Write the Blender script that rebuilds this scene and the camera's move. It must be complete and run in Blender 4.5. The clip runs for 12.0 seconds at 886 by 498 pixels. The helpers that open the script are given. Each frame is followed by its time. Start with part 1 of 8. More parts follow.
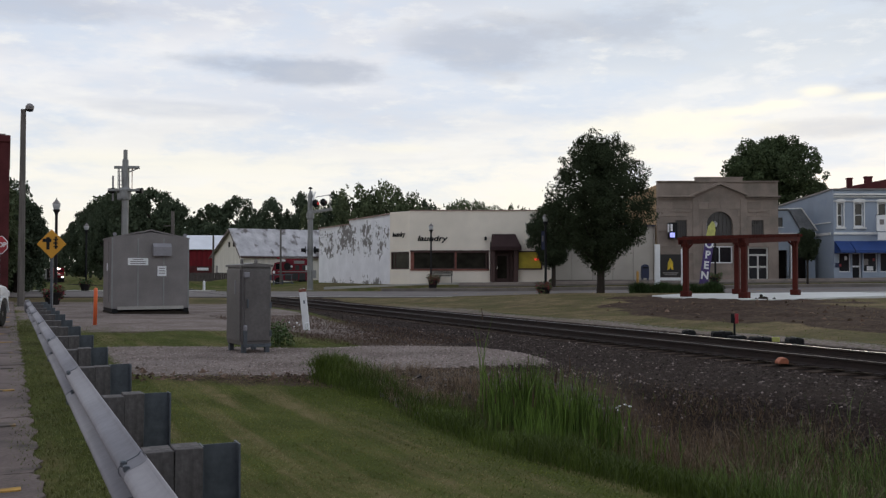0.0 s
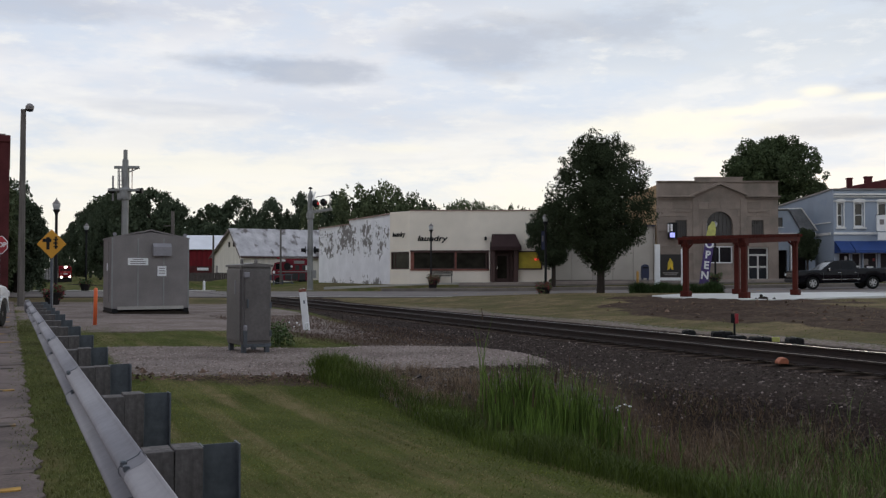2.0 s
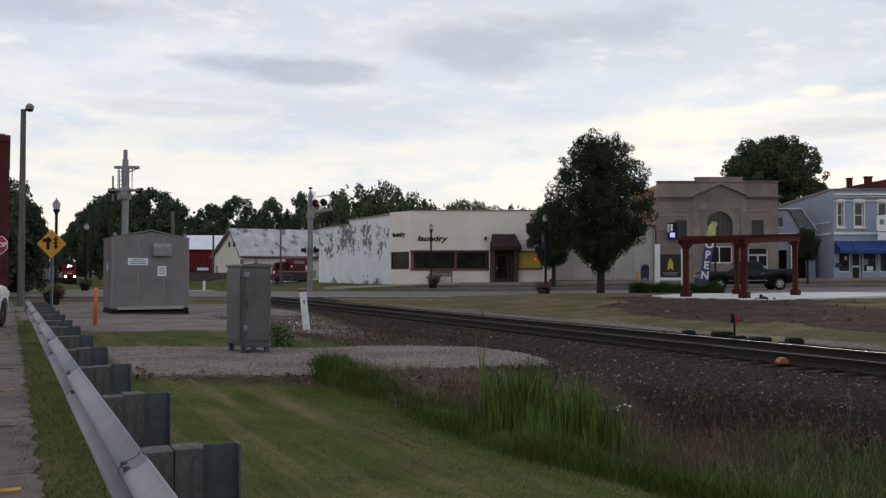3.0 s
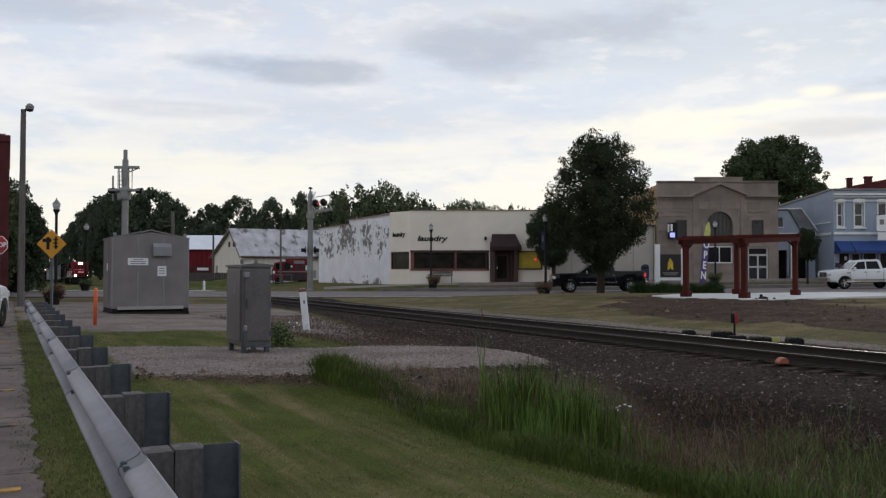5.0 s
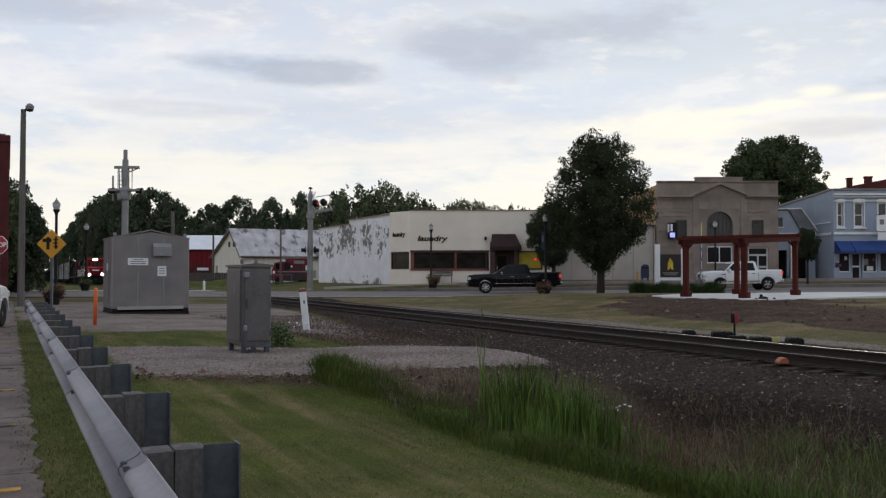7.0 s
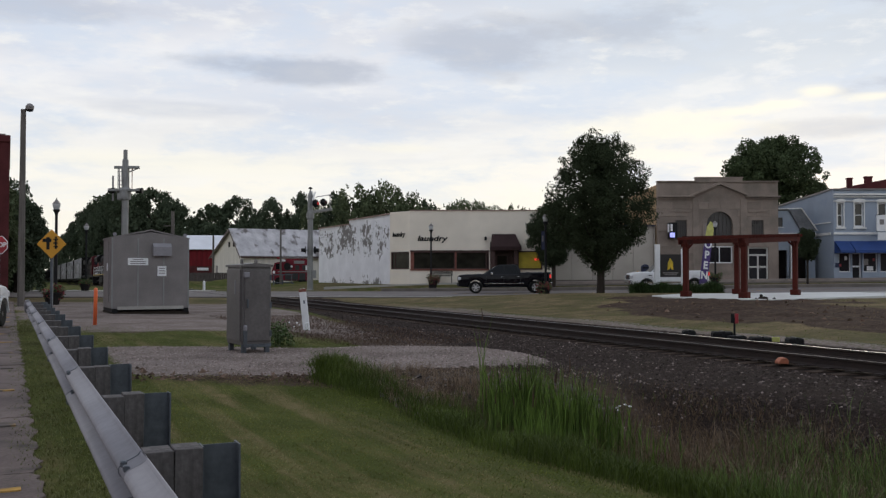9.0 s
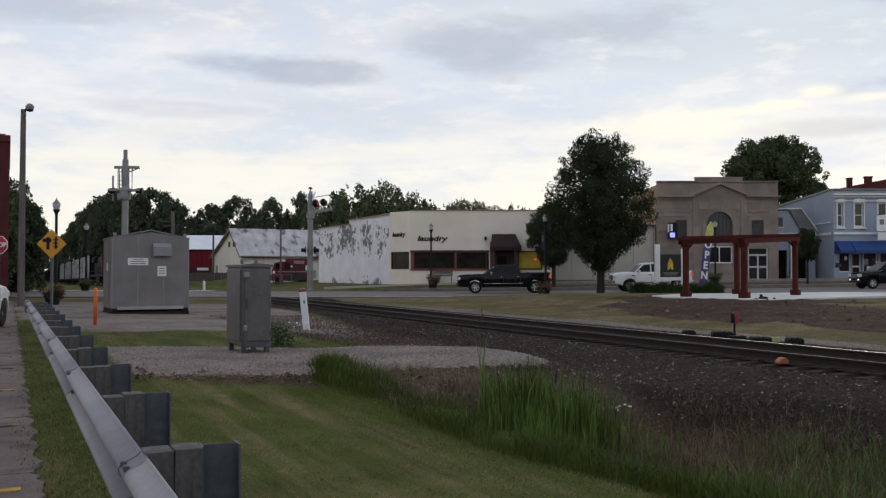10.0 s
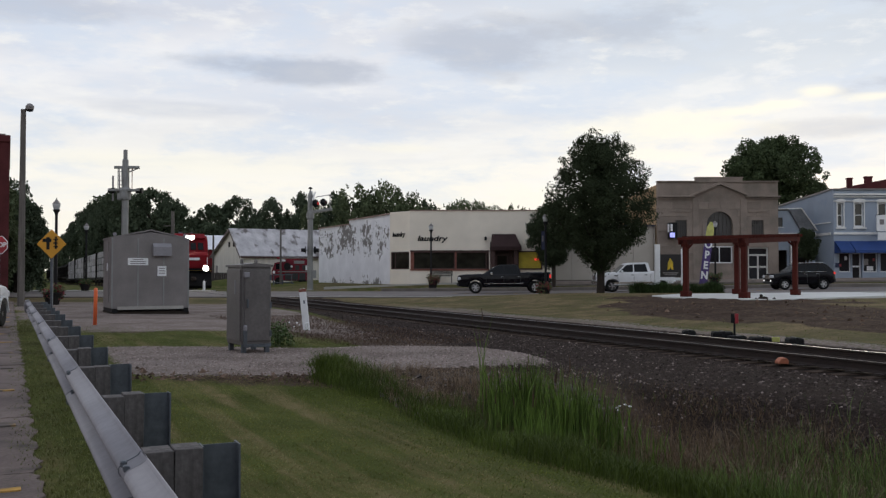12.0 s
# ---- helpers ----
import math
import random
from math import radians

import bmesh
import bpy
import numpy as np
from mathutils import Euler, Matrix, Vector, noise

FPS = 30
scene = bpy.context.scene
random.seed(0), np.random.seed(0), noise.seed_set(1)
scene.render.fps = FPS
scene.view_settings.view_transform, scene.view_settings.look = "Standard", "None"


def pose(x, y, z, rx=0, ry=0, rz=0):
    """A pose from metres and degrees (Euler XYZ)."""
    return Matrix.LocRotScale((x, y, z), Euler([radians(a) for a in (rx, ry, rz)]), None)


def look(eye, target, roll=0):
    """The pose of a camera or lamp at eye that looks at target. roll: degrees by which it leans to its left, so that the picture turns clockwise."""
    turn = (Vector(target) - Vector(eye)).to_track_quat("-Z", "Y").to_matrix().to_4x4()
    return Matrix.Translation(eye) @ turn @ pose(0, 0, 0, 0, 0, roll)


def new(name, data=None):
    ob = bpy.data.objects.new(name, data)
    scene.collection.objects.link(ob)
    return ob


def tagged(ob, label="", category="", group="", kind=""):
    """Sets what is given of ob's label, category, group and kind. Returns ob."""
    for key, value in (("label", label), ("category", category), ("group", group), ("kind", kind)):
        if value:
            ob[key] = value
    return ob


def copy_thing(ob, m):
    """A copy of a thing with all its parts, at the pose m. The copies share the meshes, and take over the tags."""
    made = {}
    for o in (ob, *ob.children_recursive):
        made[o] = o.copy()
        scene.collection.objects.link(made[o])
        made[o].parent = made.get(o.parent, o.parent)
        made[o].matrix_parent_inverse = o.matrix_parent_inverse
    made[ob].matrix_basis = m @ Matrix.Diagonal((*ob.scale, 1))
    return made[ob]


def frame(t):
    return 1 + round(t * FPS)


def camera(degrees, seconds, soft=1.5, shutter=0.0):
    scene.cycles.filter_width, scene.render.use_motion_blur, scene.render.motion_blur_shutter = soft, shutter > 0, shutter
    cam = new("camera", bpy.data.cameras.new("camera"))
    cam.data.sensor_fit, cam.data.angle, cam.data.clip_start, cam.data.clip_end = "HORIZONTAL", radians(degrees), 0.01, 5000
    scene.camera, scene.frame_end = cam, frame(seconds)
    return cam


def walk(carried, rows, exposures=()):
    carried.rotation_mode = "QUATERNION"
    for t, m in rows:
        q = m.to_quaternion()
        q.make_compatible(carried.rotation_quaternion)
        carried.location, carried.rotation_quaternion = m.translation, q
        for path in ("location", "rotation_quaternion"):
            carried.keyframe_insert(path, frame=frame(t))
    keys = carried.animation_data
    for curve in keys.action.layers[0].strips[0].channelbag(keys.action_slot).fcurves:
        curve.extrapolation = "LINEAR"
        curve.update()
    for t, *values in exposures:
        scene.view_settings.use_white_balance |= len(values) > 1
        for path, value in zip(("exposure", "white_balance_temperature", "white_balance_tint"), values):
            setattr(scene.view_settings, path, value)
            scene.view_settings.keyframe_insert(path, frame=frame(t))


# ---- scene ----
cam = camera(51.65, 12.0, soft=1.3)
EYE = pose(0.0, 0.0, 1.5, 91.45, 0, 0)
walk(cam, [(0.0, EYE), (12.0, EYE)], [(0.0, 0.0), (12.0, 0.0)])

# ---------------------------------------------------------------- sky and sun
SUN_AZ, SUN_EL = radians(22.0), radians(12.0)


def make_world():
    w = bpy.data.worlds.new("evening_sky")
    scene.world = w
    w.use_nodes = True
    nt = w.node_tree
    nt.nodes.clear()
    N, L = nt.nodes.new, nt.links.new

    def math_node(op, a, b=None, c=None):
        n = N("ShaderNodeMath")
        n.operation = op
        for i, v in enumerate((a, b, c)):
            if v is None:
                continue
            if isinstance(v, (int, float)):
                n.inputs[i].default_value = v
            else:
                L(v, n.inputs[i])
        return n.outputs[0]

    def mix(fac, a, b, blend="MIX"):
        n = N("ShaderNodeMix")
        n.data_type, n.blend_type = "RGBA", blend
        for s, v in ((n.inputs[0], fac), (n.inputs[6], a), (n.inputs[7], b)):
            if isinstance(v, (int, float)):
                s.default_value = v
            elif isinstance(v, tuple):
                s.default_value = (*v, 1)
            else:
                L(v, s)
        return n.outputs[2]

    def smooth(x, lo, hi):
        n = N("ShaderNodeMapRange")
        n.interpolation_type = "SMOOTHSTEP"
        L(x, n.inputs[0])
        n.inputs[1].default_value, n.inputs[2].default_value = lo, hi
        return n.outputs[0]

    tc = N("ShaderNodeTexCoord")
    sep = N("ShaderNodeSeparateXYZ")
    L(tc.outputs["Generated"], sep.inputs[0])
    x, y, z = sep.outputs
    zz = math_node("MAXIMUM", z, 0.0)
    # a flat cloud deck seen in perspective
    den = math_node("ADD", zz, 0.06)
    u, v = math_node("DIVIDE", x, den), math_node("DIVIDE", y, den)
    comb = N("ShaderNodeCombineXYZ")
    L(u, comb.inputs[0]), L(v, comb.inputs[1])

    def cloud(scale, detail, off, sx=1.0):
        m = N("ShaderNodeMapping")
        L(comb.outputs[0], m.inputs[0])
        m.inputs[1].default_value = off
        m.inputs[3].default_value = (sx, 1, 1)
        n = N("ShaderNodeTexNoise")
        n.inputs["Scale"].default_value, n.inputs["Detail"].default_value = scale, detail
        n.inputs["Roughness"].default_value = 0.55
        L(m.outputs[0], n.inputs["Vector"])
        return n.outputs["Fac"]

    big = cloud(0.42, 5, (3.1, 7.7, 0), 0.75)
    fine = cloud(1.5, 5, (1.3, 2.2, 0), 0.7)
    mid = cloud(0.8, 6, (9.4, 4.2, 0), 0.6)
    az = math_node("ARCTAN2", x, y)
    el = math_node("ARCSINE", z)
    sky = N("ShaderNodeTexSky")
    sky.sky_type, sky.sun_disc = "NISHITA", False
    sky.sun_elevation, sky.sun_rotation = SUN_EL, SUN_AZ
    sky_c = mix(1.0, sky.outputs[0], (0.05, 0.05, 0.05), "MULTIPLY")
    ramp = N("ShaderNodeValToRGB")
    L(el, ramp.inputs[0])
    r = ramp.color_ramp
    r.elements[0].position, r.elements[0].color = 0.0, (1.0, 0.955, 0.835, 1)
    r.elements[1].position, r.elements[1].color = 1.0, (0.58, 0.62, 0.72, 1)
    for p, c in ((0.07, (1.03, 0.99, 0.885)), (0.12, (1.01, 0.985, 0.925)), (0.20, (0.93, 0.93, 0.95)), (0.32, (0.82, 0.84, 0.905))):
        e = r.elements.new(p)
        e.color = (*c, 1)
    deck = ramp.outputs[0]
    grey = mix(0.42, deck, (0.46, 0.52, 0.66))
    aloft = smooth(el, 0.09, 0.19)
    deck = mix(math_node("MULTIPLY", smooth(big, 0.40, 0.60), aloft), deck, grey)
    deck = mix(math_node("MULTIPLY", math_node("MULTIPLY", smooth(mid, 0.48, 0.68), 0.55), smooth(el, 0.05, 0.15)), deck, (0.66, 0.72, 0.84))
    # mottled middle clouds: blue-grey hollows and white heads, greyer to the right
    pan = N("ShaderNodeCombineXYZ")
    L(math_node("MULTIPLY", az, 3.0), pan.inputs[0]), L(math_node("MULTIPLY", el, 9.0), pan.inputs[1])

    def mottle(scale, off, detail=7, rough=0.6):
        m = N("ShaderNodeMapping")
        L(pan.outputs[0], m.inputs[0])
        m.inputs[1].default_value = off
        n = N("ShaderNodeTexNoise")
        n.inputs["Scale"].default_value, n.inputs["Detail"].default_value, n.inputs["Roughness"].default_value = scale, detail, rough
        L(m.outputs[0], n.inputs["Vector"])
        return n.outputs["Fac"]

    m1, m2, m3 = mottle(1.6, (2.0, 5.0, 0)), mottle(3.4, (7.0, 1.0, 0)), mottle(7.0, (3.0, 8.0, 0))
    high = smooth(el, 0.035, 0.13)
    right = math_node("MULTIPLY", smooth(az, -0.15, 0.35), smooth(el, 0.12, 0.22))
    deck = mix(math_node("MULTIPLY", right, 0.58), deck, (0.60, 0.70, 0.80))
    deck = mix(math_node("MULTIPLY", math_node("MULTIPLY", smooth(m1, 0.47, 0.62), high), 0.55), deck, (0.64, 0.742, 0.90))
    deck = mix(math_node("MULTIPLY", math_node("MULTIPLY", smooth(m2, 0.50, 0.66), high), 0.45), deck, (0.68, 0.772, 0.90))
    deck = mix(math_node("MULTIPLY", smooth(m3, 0.54, 0.72), 0.40), deck, (0.99, 0.975, 0.93))
    deck = mix(math_node("MULTIPLY", smooth(m2, 0.48, 0.34), 0.40), deck, (0.98, 0.975, 0.96))

    # separate long dark clouds, low over the town
    def bank(a0, e0, wa, we, depth, lo=0.35):
        wob = math_node("MULTIPLY", math_node("SUBTRACT", m2, 0.5), 2.2)
        da = math_node("DIVIDE", math_node("SUBTRACT", az, a0), wa)
        de = math_node("DIVIDE", math_node("SUBTRACT", el, e0), we)
        d = math_node("SQRT", math_node("ADD", math_node("MULTIPLY", da, da), math_node("MULTIPLY", de, de)))
        d = math_node("ADD", d, wob)
        inv = math_node("SUBTRACT", 1.0, smooth(d, lo, 1.15))
        return math_node("MULTIPLY", inv, depth)

    for a0, e0, wa, we, depth in ((-0.165, 0.216, 0.125, 0.017, 0.62), (0.045, 0.243, 0.10, 0.034, 0.5), (0.21, 0.262, 0.10, 0.024, 0.42),
                                  (-0.44, 0.262, 0.14, 0.02, 0.35), (0.50, 0.185, 0.10, 0.014, 0.6), (0.47, 0.27, 0.07, 0.015, 0.5),
                                  (-0.30, 0.17, 0.10, 0.01, 0.22), (0.40, 0.145, 0.12, 0.012, 0.35)):
        deck = mix(bank(a0, e0, wa, we, depth), deck, (0.40, 0.45, 0.56))
    # thin bright gaps towards the hidden sun
    for a0, e0, wa, we, depth in ((0.24, 0.150, 0.13, 0.020, 0.8), (0.31, 0.166, 0.06, 0.007, 0.8), (0.348, 0.171, 0.035, 0.006, 0.85), (0.392, 0.183, 0.026, 0.007, 0.9), (0.445, 0.173, 0.035, 0.006, 0.8), (0.20, 0.125, 0.10, 0.012, 0.6), (-0.05, 0.135, 0.05, 0.006, 0.5), (-0.30, 0.115, 0.25, 0.014, 0.5)):
        deck = mix(bank(a0, e0, wa, we, depth, 0.1), deck, (1.04, 1.0, 0.86))
    full = mix(0.95, sky_c, deck)
    below = smooth(z, -0.02, 0.0)
    full = mix(below, (0.10, 0.10, 0.09), full)
    bg = N("ShaderNodeBackground")
    L(full, bg.inputs[0])
    bg.inputs[1].default_value = 1.0
    out = N("ShaderNodeOutputWorld")
    L(bg.outputs[0], out.inputs[0])


make_world()
sun_data = bpy.data.lights.new("sun", "SUN")
sun_data.energy, sun_data.angle, sun_data.color = 0.5, radians(14), (1.0, 0.9, 0.76)
sun = new("sun", sun_data)
sun.matrix_world = look((math.sin(SUN_AZ) * 100, math.cos(SUN_AZ) * 100, 100 * math.tan(SUN_EL)), (0, 0, 0))


# ---------------------------------------------------------------- materials
def mat(name, col, rough=0.8, metal=0.0, var=0.25, scale=3.0, fine=40.0, bump=0.15, tint=None, spots=None, emit=None, streak=None, spec=None, each=0.0, island=0.0):
    """A surface with two scales of variation; spots: (colour, lo, hi, scale) patches; streak: stretch of the coarse pattern; each: change from piece to piece."""
    m = bpy.data.materials.new(name)
    m.use_nodes = True
    nt = m.node_tree
    N, L = nt.nodes.new, nt.links.new
    b = nt.nodes["Principled BSDF"]
    b.inputs["Roughness"].default_value, b.inputs["Metallic"].default_value = rough, metal
    b.inputs["Specular IOR Level"].default_value = spec if spec is not None else 0.5 if rough < 0.75 or metal else 0.15
    tc = N("ShaderNodeTexCoord")
    mp = N("ShaderNodeMapping")
    L(tc.outputs["Object"], mp.inputs[0])
    if streak:
        mp.inputs[3].default_value = streak

    def noise_tex(s, det, vec=None):
        n = N("ShaderNodeTexNoise")
        n.inputs["Scale"].default_value, n.inputs["Detail"].default_value = s, det
        L(vec or mp.outputs[0], n.inputs["Vector"])
        return n.outputs["Fac"]

    def mixc(fac, a, c, blend="MIX"):
        n = N("ShaderNodeMix")
        n.data_type, n.blend_type = "RGBA", blend
        for s, v in ((n.inputs[0], fac), (n.inputs[6], a), (n.inputs[7], c)):
            if isinstance(v, (int, float)):
                s.default_value = v
            elif isinstance(v, tuple):
                s.default_value = (*v[:3], 1)
            else:
                L(v, s)
        return n.outputs[2]

    def ramp01(f, lo, hi):
        n = N("ShaderNodeMapRange")
        L(f, n.inputs[0])
        n.inputs[1].default_value, n.inputs[2].default_value = lo, hi
        return n.outputs[0]

    c1 = tuple(min(1, v * (1 - var)) for v in col)
    c2 = tint or tuple(min(1, v * (1 + var)) for v in col)
    a = noise_tex(scale, 5)
    f = noise_tex(fine, 4, tc.outputs["Object"])
    c = mixc(ramp01(a, 0.3, 0.7), c1, c2)
    g = mixc(ramp01(f, 0.25, 0.75), (1 - var * 0.6,) * 3, (1 + var * 0.6,) * 3)
    c = mixc(1.0, c, g, "MULTIPLY")
    if spots:
        sc, lo, hi, ss = spots
        c = mixc(ramp01(noise_tex(ss, 6), lo, hi), c, sc)
    if each or island:
        src = N("ShaderNodeNewGeometry").outputs["Random Per Island"] if island else N("ShaderNodeObjectInfo").outputs["Random"]
        k = island or each
        c = mixc(1.0, c, mixc(src, (1 - k,) * 3, (1 + k,) * 3), "MULTIPLY")
    L(c, b.inputs["Base Color"])
    rr = N("ShaderNodeMapRange")
    L(a, rr.inputs[0])
    rr.inputs[3].default_value, rr.inputs[4].default_value = max(0.02, rough - 0.12), min(1, rough + 0.12)
    L(rr.outputs[0], b.inputs["Roughness"])
    if bump:
        bp = N("ShaderNodeBump")
        bp.inputs["Strength"].default_value, bp.inputs["Distance"].default_value = bump, 0.02
        L(f, bp.inputs["Height"])
        L(bp.outputs[0], b.inputs["Normal"])
    if emit:
        b.inputs["Emission Color"].default_value = (*emit[:3], 1)
        b.inputs["Emission Strength"].default_value = emit[3]
    return m


M = {}
M["asphalt"] = mat("asphalt", (0.175, 0.152, 0.143), 0.9, var=0.18, scale=0.35, fine=30, spots=((0.09, 0.09, 0.09), 0.58, 0.75, 0.8))
M["concrete"] = mat("concrete", (0.275, 0.228, 0.205), 0.9, var=0.15, scale=0.8, fine=25, spots=((0.16, 0.145, 0.13), 0.55, 0.8, 1.5))
M["lot"] = mat("parking_concrete", (0.165, 0.128, 0.117), 0.92, var=0.4, scale=0.9, fine=30, spots=((0.07, 0.06, 0.052), 0.5, 0.72, 1.8))
M["slab"] = mat("new_concrete", (0.58, 0.57, 0.55), 0.85, var=0.08, scale=0.6, fine=30)
M["pale_pavement"] = mat("pale_pavement", (0.36, 0.34, 0.315), 0.9, var=0.15, scale=0.6, fine=20)
M["kerb"] = mat("kerb_concrete", (0.16, 0.14, 0.125), 0.9, var=0.2, scale=1.2, fine=25)
M["white_paint"] = mat("white_paint", (0.72, 0.71, 0.69), 0.6, var=0.08, scale=1.5, fine=25)
M["line_white"] = mat("road_line_white", (0.6, 0.59, 0.57), 0.7, var=0.2, scale=3, fine=25)
M["line_yellow"] = mat("stall_line_yellow", (0.46, 0.27, 0.075), 0.85, var=0.3, scale=4, fine=20, spots=((0.13, 0.11, 0.10), 0.42, 0.56, 5))
M["stucco"] = mat("cream_render", (0.77, 0.695, 0.595), 0.9, var=0.06, scale=0.7, fine=30, bump=0.1)
M["peel"] = mat("peeling_white_paint", (0.74, 0.73, 0.76), 0.85, var=0.08, scale=0.8, fine=20)
M["coping"] = mat("brown_coping", (0.26, 0.17, 0.14), 0.7, scale=2)
M["panel"] = mat("pale_panel", (0.41, 0.375, 0.33), 0.8, var=0.08, scale=0.6, fine=20)
M["brick_red"] = mat("red_brick", (0.085, 0.024, 0.025), 0.9, var=0.3, scale=1, fine=15)
M["wood_red"] = mat("red_brown_timber", (0.074, 0.017, 0.0125), 0.75, var=0.3, scale=2, fine=30, streak=(1, 1, 0.2), spec=0.1)
M["trim_red"] = mat("brick_red_trim", (0.21, 0.085, 0.065), 0.8, scale=3)
# near-black colour stands in for the shade of unlit rooms and openings
M["dark"] = mat("interior_shade", (0.022, 0.019, 0.018), 0.8, var=0.4, scale=1.2)
M["limestone"] = mat("grey_limestone", (0.250, 0.204, 0.174), 0.9, var=0.22, scale=0.7, fine=18, spots=((0.17, 0.148, 0.125), 0.52, 0.75, 0.9))
M["tan_brick"] = mat("tan_brick", (0.38, 0.26, 0.15), 0.9, var=0.25, scale=1.2, fine=10)
M["blue_paint"] = mat("pale_blue_paint", (0.305, 0.350, 0.42), 0.8, var=0.07, scale=0.6, fine=20, spots=((0.24, 0.29, 0.38), 0.58, 0.8, 0.8))
M["blue_awning"] = mat("blue_awning_cloth", (0.013, 0.046, 0.185), 0.7, var=0.12, scale=1.5)
M["brown_awning"] = mat("brown_awning_cloth", (0.045, 0.026, 0.026), 0.8, var=0.2, scale=1.5)
M["brown_frame"] = mat("dark_brown_frame", (0.060, 0.027, 0.023), 0.6)
M["galv"] = mat("galvanised_steel", (0.265, 0.252, 0.27), 0.7, 0.25, var=0.14, scale=1.6, fine=18, bump=0.05)
M["galv_post"] = mat("dull_steel_post", (0.10, 0.11, 0.125), 0.6, 0.5, var=0.3, scale=3, fine=25)
M["block_wood"] = mat("weathered_timber_block", (0.105, 0.094, 0.092), 0.9, var=0.4, scale=4, fine=40, streak=(6, 6, 0.7))
M["house_grey"] = mat("grey_aluminium_case", (0.205, 0.186, 0.182), 0.5, 0.3, var=0.16, scale=1.3, fine=20, bump=0.04)
M["cab_grey"] = mat("grey_steel_cabinet", (0.135, 0.122, 0.119), 0.45, 0.35, var=0.24, scale=1.5, fine=20, bump=0.04)
M["pole_grey"] = mat("grey_mast", (0.25, 0.25, 0.245), 0.6, 0.3, var=0.15, scale=2)
M["pole_wood"] = mat("weathered_pole_timber", (0.13, 0.115, 0.105), 0.9, var=0.3, scale=2, streak=(4, 4, 0.3))
M["black_metal"] = mat("black_metal", (0.012, 0.012, 0.013), 0.65, 0.0, spec=0.2)
M["rust"] = mat("rusty_steel", (0.026, 0.016, 0.013), 0.85, 0.15, var=0.35, scale=4)
M["rail_head"] = mat("worn_rail_head", (0.10, 0.085, 0.082), 0.42, 0.75, var=0.1, scale=3)
# same steel, coloured darker for the near head's weaker sky glint
M["rail_low_glint"] = mat("rail_head_without_glint", (0.034, 0.026, 0.023), 0.7, 0.3, var=0.2, scale=3)
M["tie"] = mat("creosoted_sleeper", (0.058, 0.041, 0.032), 0.9, var=0.5, scale=3, fine=20, spec=0.05)
M["bark"] = mat("bark", (0.038, 0.030, 0.025), 0.95, var=0.3, scale=6, streak=(3, 3, 0.5))
M["leaf"] = mat("dark_leaf", (0.040, 0.052, 0.028), 0.85, var=0.25, scale=0.8, fine=3, bump=0, island=0.25, spec=0.05)
M["leaf_m"] = mat("maple_leaf", (0.066, 0.088, 0.044), 0.85, var=0.3, scale=0.4, fine=3, bump=0, island=0.3, spec=0.05)
M["leaf_c"] = mat("open_crown_leaf", (0.092, 0.112, 0.060), 0.85, var=0.3, scale=0.3, fine=2, bump=0, island=0.3, spec=0.05)
M["leaf_far"] = mat("far_leaf", (0.066, 0.084, 0.053), 0.85, var=0.25, scale=0.25, fine=2, bump=0, island=0.25, spec=0.05)
M["leaf_b"] = mat("mid_leaf", (0.075, 0.108, 0.042), 0.75, var=0.3, scale=0.3, fine=2, bump=0, island=0.35, spec=0.2)
M["tyre"] = mat("tyre_rubber", (0.015, 0.015, 0.015), 0.85)
M["rim"] = mat("alloy_rim", (0.55, 0.55, 0.56), 0.35, 0.9, var=0.1)
M["chrome"] = mat("chrome", (0.65, 0.65, 0.66), 0.18, 1.0, var=0.05)
M["car_black"] = mat("black_car_paint", (0.005, 0.005, 0.007), 0.14, 0.0, var=0.1, bump=0, spec=0.22)
M["car_white"] = mat("white_car_paint", (0.70, 0.70, 0.71), 0.2, 0.0, var=0.04, bump=0)
M["car_glass"] = mat("tinted_car_glass", (0.008, 0.009, 0.011), 0.06, 0.0, var=0.1, bump=0, spec=0.16)
# paler base colour stands for sky reflected in the windscreens
M["screen_glass"] = mat("sky_pale_windscreen", (0.11, 0.115, 0.12), 0.05, 0.0, var=0.1, bump=0, spec=0.6)
M["plastic"] = mat("black_plastic", (0.025, 0.025, 0.026), 0.6)
M["lamp_glow"] = mat("lit_headlamp", (0.9, 0.9, 0.9), 0.3, emit=(1.0, 0.90, 0.74, 60.0), bump=0)
M["headlamp"] = mat("headlamp_lens", (0.38, 0.38, 0.40), 0.15, emit=(0.9, 0.95, 1.0, 0.06), bump=0)
M["drl"] = mat("lit_fog_lamp", (0.9, 0.9, 0.9), 0.2, emit=(1.0, 0.98, 0.95, 1.2), bump=0)
M["tail"] = mat("tail_lamp_red", (0.5, 0.02, 0.02), 0.2, emit=(1.0, 0.08, 0.06, 0.5), bump=0)
M["loco_red"] = mat("locomotive_red", (0.19, 0.006, 0.011), 0.6, var=0.15, scale=0.8, spec=0.12)
M["loco_black"] = mat("locomotive_black", (0.010, 0.009, 0.010), 0.7, var=0.3, scale=1, spec=0.1)
M["loco_stripe"] = mat("yellow_stripe", (0.65, 0.42, 0.05), 0.6)
M["hopper_grey"] = mat("hopper_grey", (0.20, 0.195, 0.21), 0.8, var=0.15, scale=0.5, fine=4, each=0.15)
M["wagon_dark"] = mat("dark_wagon", (0.008, 0.007, 0.007), 0.85, var=0.3, scale=0.6, spec=0.1)
M["sign_yellow"] = mat("sign_yellow", (0.60, 0.27, 0.014), 0.5, var=0.06)
M["sign_red"] = mat("sign_red", (0.34, 0.02, 0.03), 0.5)
